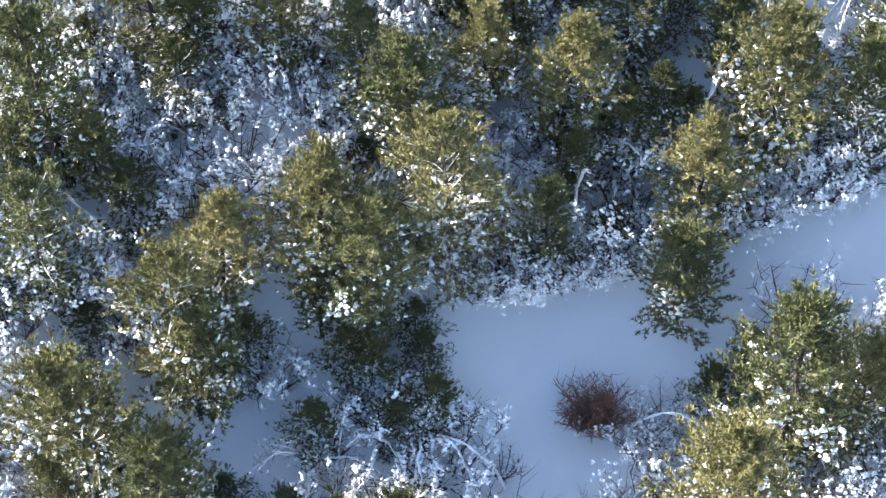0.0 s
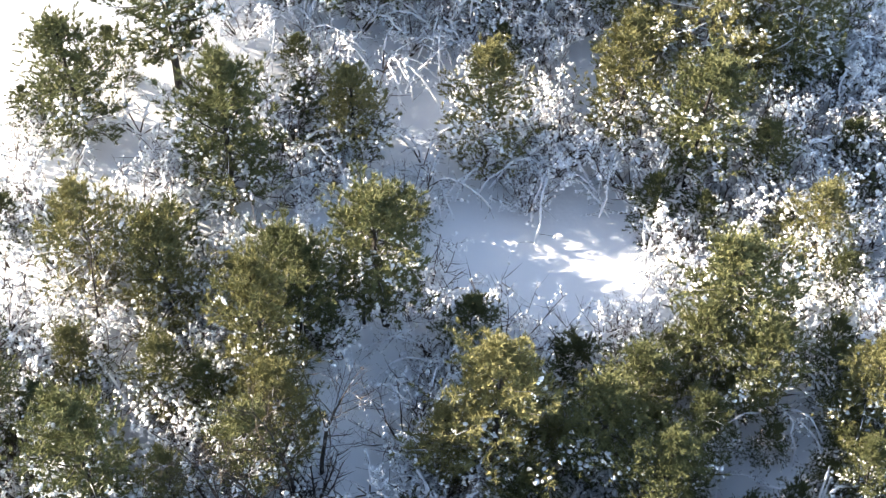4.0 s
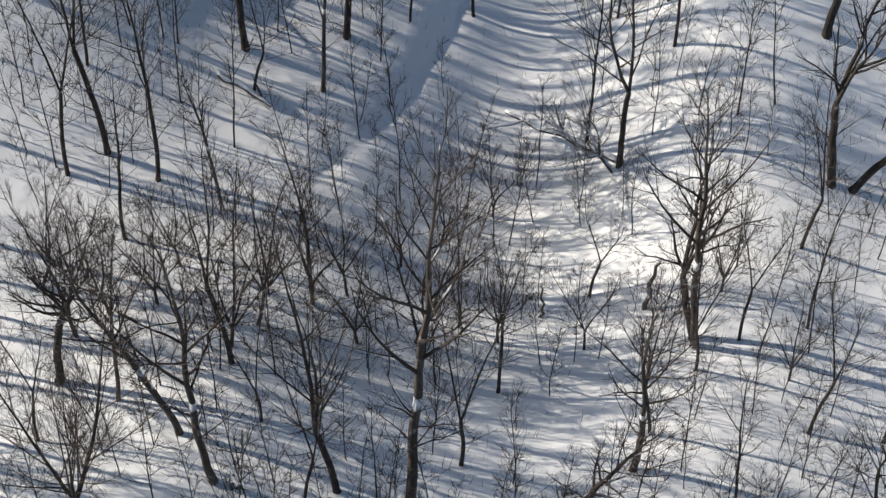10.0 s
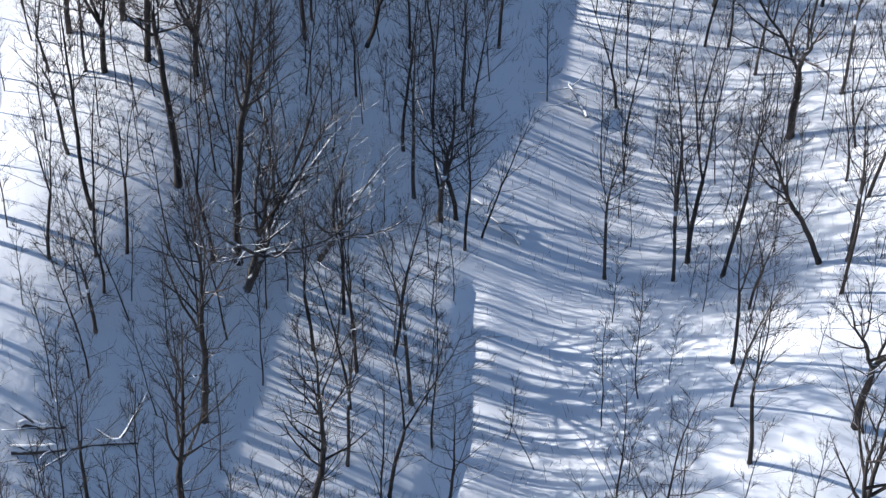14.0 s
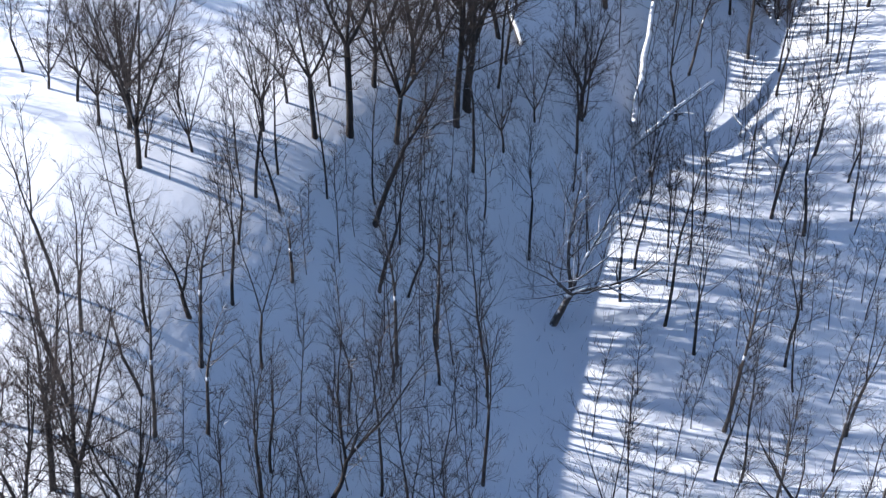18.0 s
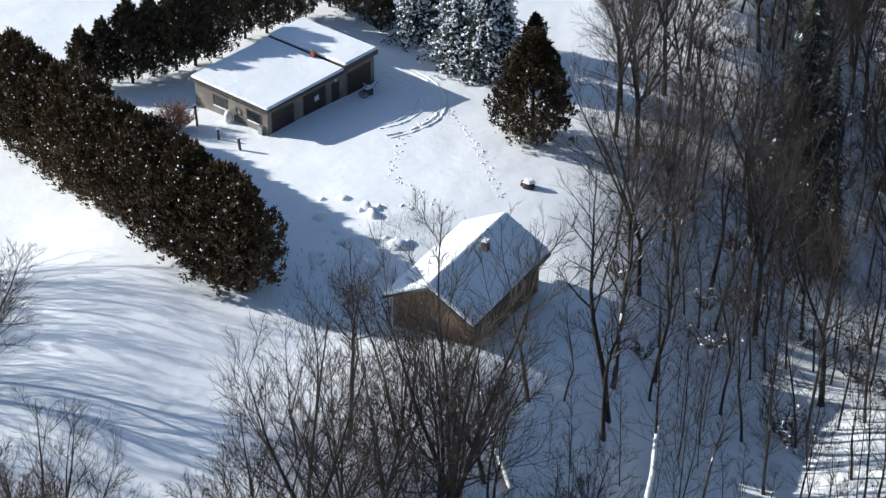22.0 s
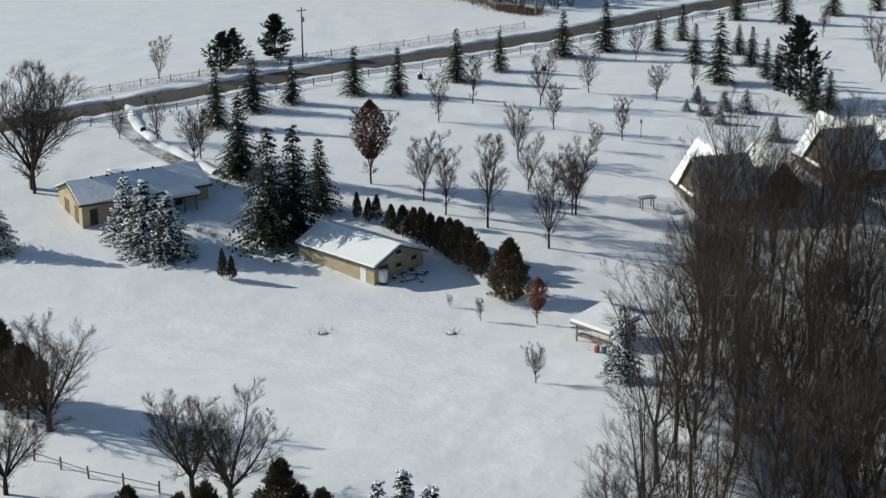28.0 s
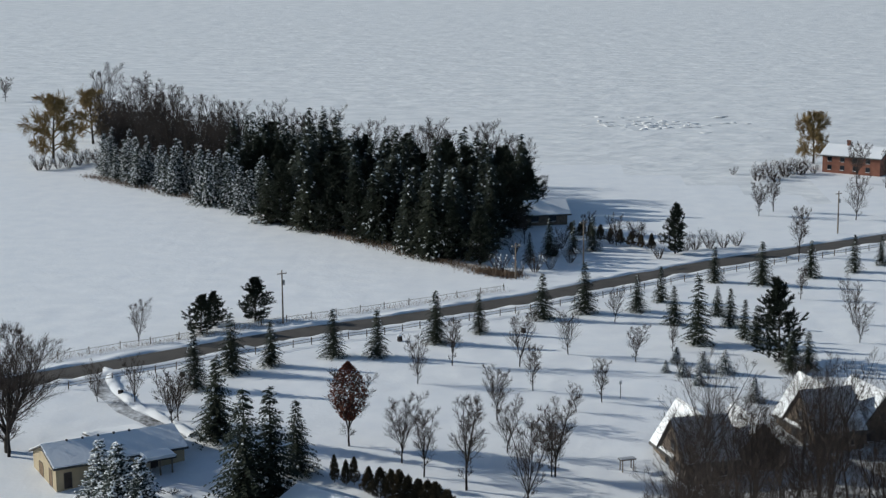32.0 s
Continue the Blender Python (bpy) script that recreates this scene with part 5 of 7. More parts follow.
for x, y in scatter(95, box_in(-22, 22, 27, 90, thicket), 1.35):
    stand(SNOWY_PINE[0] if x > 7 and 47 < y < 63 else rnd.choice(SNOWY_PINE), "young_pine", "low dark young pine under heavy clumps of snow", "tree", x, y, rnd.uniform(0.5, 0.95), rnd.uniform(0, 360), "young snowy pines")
SHRUB_SPOTS_A = [(-8, 83.8), (-7.7, 82.3), (-6.4, 84.1), (-4.3, 82.3), (-2.4, 84.1), (-0.9, 84.9), (0.6, 83.5), (-0.8, 82.9), (1.5, 85.2), (-2.2, 81.5), (5.6, 81.9), (8.3, 81.9), (3.7, 80.6), (14.3, 78.5), (12.4, 80.9), (-9.2, 85.5), (2.6, 83.3), (9.5, 81.5), (0.9, 41.1), (2.1, 41.5), (3.4, 41.8), (5, 42.2), (6.1, 42.5), (7.2, 42.8), (8.3, 43.1), (9.6, 43.5), (11, 43.9)]
SHRUB_SPOTS_B = [(11.6, 44.0), (9.9, 43.6), (13.1, 44.4), (14.2, 44.7), (15.3, 45.0), (16.1, 45.2), (12.1, 44.2), (8.3, 43.1), (6.5, 42.7), (4.3, 42.1), (2, 41.7), (0.2, 41.1), (-5.2, 46), (-3.9, 45.7), (-2.8, 51), (-1.4, 51.6), (-3.7, 52), (-2.4, 52.9), (-0.6, 52), (-10.9, 47.8), (-12.3, 48.6), (-7.7, 48.6), (-7.1, 49.3), (-10, 47.5), (3.5, 58.3), (5, 59.2), (2.1, 59), (6.4, 58.3)]
for x, y in SHRUB_SPOTS_A + SHRUB_SPOTS_B:
    taken.append((x, y))
    stand(BUSHES[rnd.randrange(0, 2) if y < 44 else rnd.randrange(1, 4)], "snowy_shrub" if y < 57 else "snowy_bramble", "tangled bare shrub weighed down with snow", "shrub", x, y, rnd.uniform(0.8, 1.15), rnd.uniform(0, 360), "snowy shrubs")
for x, y in [(-3.2, 37), (-2.1, 35.1), (-1.3, 37.8), (-5.2, 34.9), (-4.1, 37.7), (9.9, 37), (10.9, 37.1)]:
    taken.append((x, y))
    stand(SNOWY_PINE[0], "young_pine", "low dark young pine speckled with snow", "tree", x, y, rnd.uniform(0.55, 0.75), rnd.uniform(0, 360), "young snowy pines")
for x, y in [(7.8, 34.4), (7.2, 35.5), (8.5, 35.5), (8.3, 36.4), (-2.2, 52.2), (-0.8, 51.1), (-1.4, 53.6), (0.2, 50.0), (-2.6, 54.9), (-0.6, 54.6), (0.6, 57.9), (1.4, 58.8), (3.6, 57.7), (4.6, 58.9), (2.6, 57.2), (-6.4, 47.0), (-5.0, 46.6), (-9.2, 47.4), (-8.2, 64.2), (-6.8, 66.4), (-9.6, 66.0), (-4.8, 67.2), (-11.4, 67.6), (-7.4, 68.2), (-15.0, 47.7), (-12.6, 45.7), (-8.8, 48.9), (-7.3, 50.3), (-16.6, 44.9), (-2.8, 50.8), (-11.1, 50.2), (-4.4, 47.3), (-16.3, 41.4), (-13.6, 46.9), (-14.6, 44.6), (-6.0, 49.4), (-13.8, 49.2)]:
    stand(BUSHES[3], "snowy_shrub", "shrub buried in bright clumps of snow", "shrub", x, y, 0.8, rnd.uniform(0, 360), "snowy shrubs")
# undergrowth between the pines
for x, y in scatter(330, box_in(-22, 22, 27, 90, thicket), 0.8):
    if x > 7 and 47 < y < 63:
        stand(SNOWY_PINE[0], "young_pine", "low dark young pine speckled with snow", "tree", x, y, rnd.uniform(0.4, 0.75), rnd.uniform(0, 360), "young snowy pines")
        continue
    stand(rnd.choice(BUSHES), "snowy_shrub" if y < 57 else "snowy_bramble", "tangled bare shrub weighed down with snow", "shrub", x, y, rnd.uniform(0.7, 1.4) * (1.1 if x < 0 and 45 < y < 62 else 1.0), rnd.uniform(0, 360), "snowy shrubs")
for x, y in scatter(190, box_in(-22, 22, 27, 90, thicket), 0.75):
    stand(rnd.choice(ARCHED), "bowed_sapling", "thin saplings bowed over under a load of snow", "sapling", x, y, rnd.uniform(0.55, 1.1), rnd.uniform(0, 360), "bowed saplings")
for x, y in ((-7.0, 80.6), (-5.6, 79.6), (-4.4, 81.2), (-3.4, 79.4), (-8.2, 81.6), (-2.2, 80.4), (-6.2, 82.4), (0.4, 81.0), (1.6, 82.2)):
    stand(rnd.choice(ARCHED), "bowed_sapling", "thin saplings bowed over under a load of snow", "sapling", x, y, rnd.uniform(0.8, 1.15), rnd.uniform(0, 360), "bowed saplings")
for x, y, dx in POLE_TREES:
    reared(MED[:1] + MED[2:3], "med", x, y, rnd.uniform(6.5, 9.0), dx, 0.3, "pole trees among pines")
stand(RED_BUSH, "reddish_shrub", "round reddish-brown bare shrub on open snow", "shrub", 5.4, 36.6, 1.15, 0, "")
for x, y in scatter(34, box_in(-21, -4, 46, 62), 0.8):
    stand(rnd.choice(BARE_BUSH), "bare_shrub", "grey leafless brush among the pole trees", "shrub", x, y, rnd.uniform(1.0, 1.8), rnd.uniform(0, 360), "bare shrubs")
stand(BARE_BUSH[0], "bare_shrub", "low dark bare shrub on open snow", "shrub", 1.9, 34.3, 0.9, 0, "bare shrubs")


def in_lane(x, y):
    """Kept free of chance trees: the open lane, the yard and the timber house."""
    return (-0.3 < x - 0.02 * (y - 120) < 7 and 128 < y < 190) or (-11 < x < 6 and 218 < y < 238) or (x < -8 and y > 192)


# thin growth of the gully and of the lane's far side
for n, box, kits, size, k in ((18, (-17, 0, 158, 214), MED, "med", 0.8), (46, (-17, 1, 158, 214), SLIM, "slim", 1.0), (16, (7, 25, 168, 214), MED, "med", 0.8), (55, (7, 25, 160, 216), SLIM, "slim", 1.0)):
    for x, y in scatter(n, box_in(*box, lambda x, y: not in_lane(x, y)), 1.2):
        bare(kits, size, x, y, k * rnd.uniform(0.8, 1.15))
for x, y in scatter(46, box_in(-30, -9, 124, 166), 1.0):
    bare(SLIM, "slim", x, y, rnd.uniform(1.0, 1.35))
for x, y in scatter(14, box_in(-22, 20, 92, 124), 1.4):
    bare(MED, "med", x, y, rnd.uniform(0.6, 0.85))
for x, y in ((-38.0, 99.5), (-33.0, 93.5)):
    bare(WIDE, "big", x, y, 1.0)
# saplings of the hardwood stand
for x, y in scatter(115, box_in(-24, 24, 91, 128, lambda x, y: not in_lane(x, y)), 0.9):
    bare(SLIM, "slim", x, y, rnd.uniform(0.6, 1.0))
for x, y in scatter(340, box_in(-30, 32, 90, 232, lambda x, y: not in_lane(x, y)), 1.0):
    bare(SLIM, "slim", x, y, rnd.uniform(0.5, 1.0))
for x, y in scatter(64, box_in(-30, 34, 92, 225, lambda x, y: (abs(x) > 20 or y > 195 and x > 8) and not in_lane(x, y) and not (x < 0 and y > 180)), 2.6):
    bare(MED, "med", x, y)
for x, y in scatter(18, box_in(-44, -26, 86, 150), 3.2):
    bare(BIG, "big", x, y, 0.95)
for x, y in scatter(34, box_in(-22, 24, 108, 200, lambda x, y: not in_lane(x, y)), 2.4):
    bare(MED, "med", x, y, rnd.uniform(0.75, 1.0))
for x, y in scatter(9, box_in(-12, 9, 199, 220), 2.2):
    bare(rnd.choice((BIG, MED)), "med", x, y, 0.74)
for x, y in scatter(9, box_in(-9, -1.5, 140, 192, lambda x, y: not in_lane(x, y)), 1.6):
    bare(MED, "med", x, y, 0.85)
for x, y in scatter(18, box_in(-9, 0, 138, 192, lambda x, y: not in_lane(x, y)), 0.8):
    bare(SLIM, "slim", x, y, 0.9)
for x, y in scatter(15, box_in(-62, -47, 200, 234), 4.0):
    bare(WIDE, "big", x, y, 1.0, "trees beyond the field")
# young trees between the lane and the yard wood
for x, y in scatter(16, box_in(12, 26, 214, 236), 1.2):
    bare(MED, "med", x, y, rnd.uniform(0.6, 0.85), "trees of the yard wood")
# the wood on the slope beside the yard


def wood_edge(y):
    pts = ((200, 12), (237, 8), (262, 8), (285, 9.5), (305, 13), (330, 17), (349, 19), (372, 20), (392, 20))
    for (a, b), (c, d) in zip(pts, pts[1:]):
        if a <= y <= c:
            return b + (d - b) * (y - a) / (c - a)
    return 20


for x, y in scatter(205, box_in(6, 64, 222, 388, lambda x, y: x > wood_edge(y) and not (y < 276 and x > 15 and rnd.random() < 0.4) and not (y > 374 and x > 18 and rnd.random() < 0.4) and not (y > 350 and x < 42 and rnd.random() < 0.25) and not (-11 < x < 6 and y < 238)), 1.7):
    k = rnd.random()
    bare(WOOD_EDGE if k < 0.8 else MED, "big" if k < 0.8 else "med", x, y, 0.98 if y < 330 else 0.88, "trees of the yard wood")
for x, y in scatter(48, box_in(7, 40, 214, 272, lambda x, y: x > wood_edge(y)), 1.3):
    bare(MED, "med", x, y, rnd.uniform(0.7, 1.0), "trees of the yard wood")
for x, y in scatter(7, box_in(18, 34, 228, 258), 1.6):
    bare(WOOD_EDGE, "big", x, y, rnd.uniform(0.6, 0.9), "trees of the yard wood")
for x, y in scatter(12, box_in(17, 44, 276, 336), 1.7):
    bare(WOOD_EDGE, "big", x, y, rnd.uniform(0.8, 1.0), "trees of the yard wood")
for x, y in scatter(8, box_in(30, 60, 364, 373), 2.2):
    bare(WIDE, "big", x, y, 0.75, "trees of the yard wood")
for x, y in scatter(60, box_in(8, 60, 226, 372, lambda x, y: x > wood_edge(y)), 1.2):
    bare(SLIM, "slim", x, y, 0.9, "saplings of the yard wood")
for x, y in scatter(120, box_in(8, 46, 222, 372, lambda x, y: x > wood_edge(y)), 1.2):
    stand(rnd.choice(BARE_BUSH), "underbrush", "dark leafless brush under the wood trees", "shrub", x, y, rnd.uniform(1.3, 2.2), rnd.uniform(0, 360), "underbrush", (0, 0), rnd.uniform(0.9, 1.5))
# orchard, lawn and yard trees
for k, (x, y, h) in enumerate(YARD):
    stand(YARD_OAK[k % 2], "oak_tree", "spreading leafless oak beside the yard", "tree", x, y, max(h, 9.5) / 11.0 * (1.2 if -30 < x < -20 else 1.05), rnd.uniform(0, 360), "yard oaks", (0, 0), max(h, 9.5) / 11.0 * (1.02 if -30 < x < -20 else 0.88))
for x, y, h in ORCHARD:
    e = stand(rnd.choice(ROUND), "lawn_tree", "leafless round-crowned lawn tree standing in snow", "tree", x, y, h / 9.0 * 0.95, rnd.uniform(0, 360), "lawn trees")
for x, y, h in SPRUCE_SPOTS:
    if 24 < x < 37 and 404 < y < 427:
        continue
    stand(rnd.choice(SPRUCES), "spruce_tree", "dark green spruce on the snowy lawn", "tree", x, y, h / 9.4 * 1.12, rnd.uniform(0, 360), "lawn spruces", (0, 0), h / 9.4)
for x, y, k in ((27.1, 419.6, 0.33), (30.4, 422.1, 0.36), (26.7, 427.0, 0.3), (29.0, 414.8, 0.3), (33.5, 420.6, 0.42), (36.4, 407.0, 0.4), (24.6, 421.5, 0.22)):
    stand(rnd.choice(SNOWSPRUCE), "spruce_tree", "small bushy spruce flecked with snow on the lawn bed", "tree", x, y, k * 1.7, rnd.uniform(0, 360), "bed spruces", (0, 0), k)
for x, y, h in PINE_FIELD:
    stand(rnd.choice(DARK_PINE), "pine_tree", "dark bushy pine beside the road", "tree", x, y, h / 8.0 * (1.5 if x < -20 else 1.0), rnd.uniform(0, 360), "roadside pines", (0, 0), h / 8.0 * 1.05)
for x, y, h in HOUSE_SPRUCE:
    stand(rnd.choice(SPRUCES), "spruce_tree", "tall dark spruce beside the bungalow", "tree", x, y, h / 10.0 * 1.15, rnd.uniform(0, 360), "bungalow spruces", (0, 0), h / 10.0)
for x, y, h in SNOW_SPRUCE:
    stand(rnd.choice(SNOWSPRUCE), "spruce_tree", "spruce with snow caked on its boughs", "tree", x, y, h / 9.0 * (1.75 if x < -40 else 1.12), rnd.uniform(0, 360), "snowy spruces", (0, 0), h / 9.0 * 1.05)
for x, y, h in CEDAR_SPOTS:
    if -40 < x < -20 and 260 < y < 280:
        x, y, h = x + 1.0, y - 0.4, h * 1.03
    if h > 7.8 and -10 < x < 5:
        stand(BRONZE, "cedar_tree", "broad bronze-green cedar flecked with snow", "tree", x, y, h / 9.0, rnd.uniform(0, 360), "")
    else:
        w = 0.62 if (h < 3.5 or (-23 < x < -18 and y > 370)) else 1.0
        stand(rnd.choice(CEDARS), "cedar_tree", "dark upright cedar of a windbreak row", "tree", x, y, max(h, 3.6) / 7.0 * w, rnd.uniform(0, 360), "cedars", (0, 0), max(h, 3.6) / 7.0 * rnd.uniform(0.9, 1.12))
for x, y, h in HEDGE_SPOTS:
    stand(rnd.choice(HEDGE), "hedge_cedar", "tall dense brown-green cedar of a long hedge", "tree", x + rnd.uniform(-.3, .3), y + rnd.uniform(-.3, .3), h / 7.0 * rnd.uniform(1.12, 1.36), rnd.uniform(0, 360), "hedge cedars", (0, 0), h / 7.0 * rnd.uniform(1.16, 1.3))
for x, y, h in DARK_SPOTS + [(24.5, 256.0, 13.0), (25.6, 248.5, 9.0)]:
    stand(SPRUCES[1], "spruce_tree", "dark spruce half hidden among bare trees", "tree", x, y, h / (8.0 if h < 7 else 12.5), rnd.uniform(0, 360), "wood spruces", (0, 0), h / 10.0)
for x, y, h in GOLD_SPOTS:
    stand(GOLDEN, "willow_tree", "golden-twigged willow by the frozen lake", "tree", x, y, h / 15.0 * 0.85, rnd.uniform(0, 360), "willows", (0, 0), h / 15.0 * 1.05)
for x, y, h in FAR_BARE:
    stand(rnd.choice(ROUND), "bare_tree", "leafless tree at the edge of the lake", "tree", x, y, h / 9.0, rnd.uniform(0, 360), "lakeside trees")
# evergreen belt beyond the road


def in_belt():
    a, b = rnd.random(), rnd.random()
    fx, fy = -111 + 105 * a, 626 - 125 * a - 6 * math.sin(a * 3.1)
    bx, by = -119 + 125 * a, 680 - 105 * a
    return fx + (bx - fx) * b + rnd.uniform(-1, 1), fy + (by - fy) * b


for x, y in scatter(290, in_belt, 2.3):
    front = y < 626 + (x + 111) * -1.19 + 14
    if x < -55 and front:
        stand(DUSTED, "spruce_tree", "snow-dusted young spruce at the field edge", "tree", x, y, rnd.uniform(1.0, 1.45), rnd.uniform(0, 360), "field edge spruces")
    elif x < -72 and not front and rnd.random() < 0.4:
        continue
    elif x < -72 and not front:
        stand(rnd.choice(ROUND), "bare_tree", "leafless tree behind the evergreen belt", "tree", x, y, rnd.uniform(1.2, 1.8), rnd.uniform(0, 360), "belt bare trees")
    else:
        stand(rnd.choice(SPRUCES + DARK_PINE), "evergreen_tree", "tall dark evergreen of a dense belt", "tree", x, y, rnd.uniform(1.35, 2.0), rnd.uniform(0, 360), "belt evergreens", (0, 0), rnd.uniform(1.2, 1.9))

for k in range(16):
    a = 0.05 + 0.06 * k
    stand(ROUND[k % 3], "bare_tree", "tall leafless tree behind the evergreen belt", "tree", -119 + 125 * a + rnd.uniform(-3, 3), 683 - 105 * a + rnd.uniform(-2, 3), rnd.uniform(1.6, 2.1), rnd.uniform(0, 360), "belt bare trees")
for k in range(14):
    stand(rnd.choice(BARE_BUSH), "shore_brush", "brown leafless brush along the lake shore", "shrub", -128 + k * 1.9 + rnd.uniform(-1, 1), 640 + rnd.uniform(-7, 8), rnd.uniform(1.8, 3.0), rnd.uniform(0, 360), "shore brush")

# ---- buildings ----


def slab(name, corners, thick, material, parent, label="", bevel=0.0):
    """A plate with the given upper corners."""
    s = Shape()
    c = [V(p) for p in corners]
    s.v += [p - V((0, 0, thick)) for p in c] + c
    s.f += [(3, 2, 1, 0), (4, 5, 6, 7), (0, 1, 5, 4), (1, 2, 6, 5), (2, 3, 7, 6), (3, 0, 4, 7)]
    return part(name, s, material, parent, label, False, bevel)


def opening(kind, parent, side, pos, z0, w, h, depth, material=None, label=""):
    """A window or door on a face: side is 'x0','x1','y0','y1' with the coordinate depth; pos runs along the face."""
    e = {"x0": (-1, 0), "x1": (1, 0), "y0": (0, -1), "y1": (0, 1)}[side]

    def bx(name, a0, a1, b0, b1, d0, d1, m, par, lab="", bev=0.0):
        if e[0]:
            x0, x1 = sorted((depth + e[0] * d0, depth + e[0] * d1))
            return block(name, par, m, x0, a0, b0, x1, a1, b1, lab, bev)
        y0, y1 = sorted((depth + e[1] * d0, depth + e[1] * d1))
        return block(name, par, m, a0, y0, b0, a1, y1, b1, lab, bev)

    body = bx(kind, pos - w / 2, pos + w / 2, z0, z0 + h, -0.05, 0.02, material or GLASS, parent, label)
    t = 0.08
    for a0, a1, b0, b1 in ((pos - w / 2 - t, pos - w / 2, z0 - t, z0 + h + t), (pos + w / 2, pos + w / 2 + t, z0 - t, z0 + h + t), (pos - w / 2, pos + w / 2, z0 + h, z0 + h + t), (pos - w / 2, pos + w / 2, z0 - t, z0)):
        bx("frame", a0, a1, b0, b1, -0.05, 0.05, TRIM, body)
    if kind == "window":
        bx("sill_snow", pos - w / 2, pos + w / 2, z0 - 0.02, z0 + 0.06, 0.0, 0.14, SNOW_TUFT, body, "snow on the sill", 0.02)
    return body


def shell(parent, L, W, H, mat, base=-0.6, t=0.2):
    block("wall", parent, mat, 0, 0, base, L, t, H)
    block("wall", parent, mat, 0, W - t, base, L, W, H)
    block("wall", parent, mat, 0, t, base, t, W - t, H)
    block("wall", parent, mat, L - t, t, base, L, W - t, H)


def gable(parent, L, W, H, rise, mat, over=0.45, snow=0.28, x0=0.0, y0=0.0, axis="x", roof_mat=None, bare_edge=0.12):
    """Gable roof with ridge along the axis, with snow lying on both slopes."""
    def P(a, b, z):
        return (x0 + a, y0 + b, z) if axis == "x" else (x0 + b, y0 + a, z)
    for end in (0.0, L - 0.2):
        s = Shape()
        p = [P(end, 0, H - 0.02), P(end, W, H - 0.02), P(end, W / 2, H + rise)]
        q = [P(end + 0.2, 0, H - 0.02), P(end + 0.2, W, H - 0.02), P(end + 0.2, W / 2, H + rise)]
        s.v += [V(a) for a in p + q]
        s.f += [(0, 1, 2), (5, 4, 3), (0, 3, 4, 1), (1, 4, 5, 2), (2, 5, 3, 0)]
        part("gable_wall", s, mat, parent)
    k = rise / (W / 2)
    for sg in (0, 1):
        e = -over if sg == 0 else W + over
        ze = H - over * k
        r = [P(-over, e, ze + 0.12), P(L + over, e, ze + 0.12), P(L + over, W / 2, H + rise + 0.12), P(-over, W / 2, H + rise + 0.12)]
        slab("roof", r, 0.14, roof_mat or SHINGLE, parent)
        e2 = e + (bare_edge if sg == 0 else -bare_edge)
        z2 = ze + bare_edge * k
        r = [P(-over + 0.06, e2, z2 + 0.13 + snow), P(L + over - 0.06, e2, z2 + 0.13 + snow), P(L + over - 0.06, W / 2, H + rise + 0.13 + snow), P(-over + 0.06, W / 2, H + rise + 0.13 + snow)]
        slab("roof_snow", r, snow - 0.005, SNOW, parent, "smooth thick snow", 0.08)


def at(name, label, category, ax, ay, bx, by, z=None):
    """A building whose front corner is a and whose x axis runs to b."""
    zz = min(ground(ax, ay), ground(bx, by)) if z is None else z
    return thing(name, label, category, ax, ay, zz, math.degrees(math.atan2(by - ay, bx - ax)))


# garage with two snow-covered flat roofs
g = at("garage", "low concrete-block garage with dark doors under deep roof snow", "garage", -20.6, 253.9, -12.9, 264.6)
GL, GW, GH = 13.2, 8.6, 2.75
shell(g, GL, GW, GH, BLOCK)
slab("roof", [(-0.35, -0.35, GH + 0.14), (9.2, -0.35, GH + 0.14), (9.2, GW + 0.3, GH + 0.14), (-0.35, GW + 0.3, GH + 0.14)], 0.16, TRIM, g)
slab("roof_snow", [(-0.32, -0.3, GH + 0.44), (9.15, -0.3, GH + 0.44), (9.15, GW + 0.25, GH + 0.46), (-0.32, GW + 0.25, GH + 0.46)], 0.295, SNOW, g, "thick soft snow", 0.13)
slab("roof", [(9.2, -0.2, GH + 0.40), (GL + 0.35, -0.2, GH + 0.40), (GL + 0.35, GW + 0.3, GH + 0.40), (9.2, GW + 0.3, GH + 0.40)], 0.40, TRIM, g)
slab("roof_snow", [(9.25, -0.25, GH + 0.72), (GL + 0.3, -0.25, GH + 0.72), (GL + 0.3, GW + 0.25, GH + 0.72), (9.25, GW + 0.25, GH + 0.72)], 0.315, SNOW, g, "thick soft snow", 0.14)
block("chimney", g, BRICK, 8.7, 2.9, GH, 9.1, 3.3, GH + 0.95)
for pos, w in ((1.75, 2.5), (5.6, 2.6), (11.2, 2.9)):
    opening("garage_door", g, "y0", pos, 0.0, w, 2.25, 0.0, DARK_DOOR)
opening("door", g, "y0", 8.2, 0.0, 0.85, 2.0, 0.0, DARK_DOOR)
block("notice", g, WHITE, 5.6, -0.06, 1.3, 6.1, -0.03, 1.75, "small white notice")
for pos in (1.6, 5.6):
    opening("window", g, "x0", pos, 1.1, 1.5, 0.95, 0.0)
block("lamp", g, WHITE, 8.1, -0.18, 2.2, 8.3, 0.0, 2.38, "white wall lamp")
opening("vent_cover", g, "x0", 3.4, 1.3, 0.5, 0.4, 0.0, METAL)
block("wall_box", g, METAL, -0.35, 0.4, 0.3, -0.02, 0.9, 1.2, "grey utility box")
e = thing("snow_blower", "dark snow blower dusted with snow beside the garage", "snow blower", -13.2, 262.0, None, 50)
block("body", e, TRIM, -0.35, -0.3, 0.25, 0.45, 0.3, 0.7, "", 0.05)
block("auger", e, METAL, -0.75, -0.4, 0.02, -0.35, 0.4, 0.55, "", 0.05)
s = Shape()
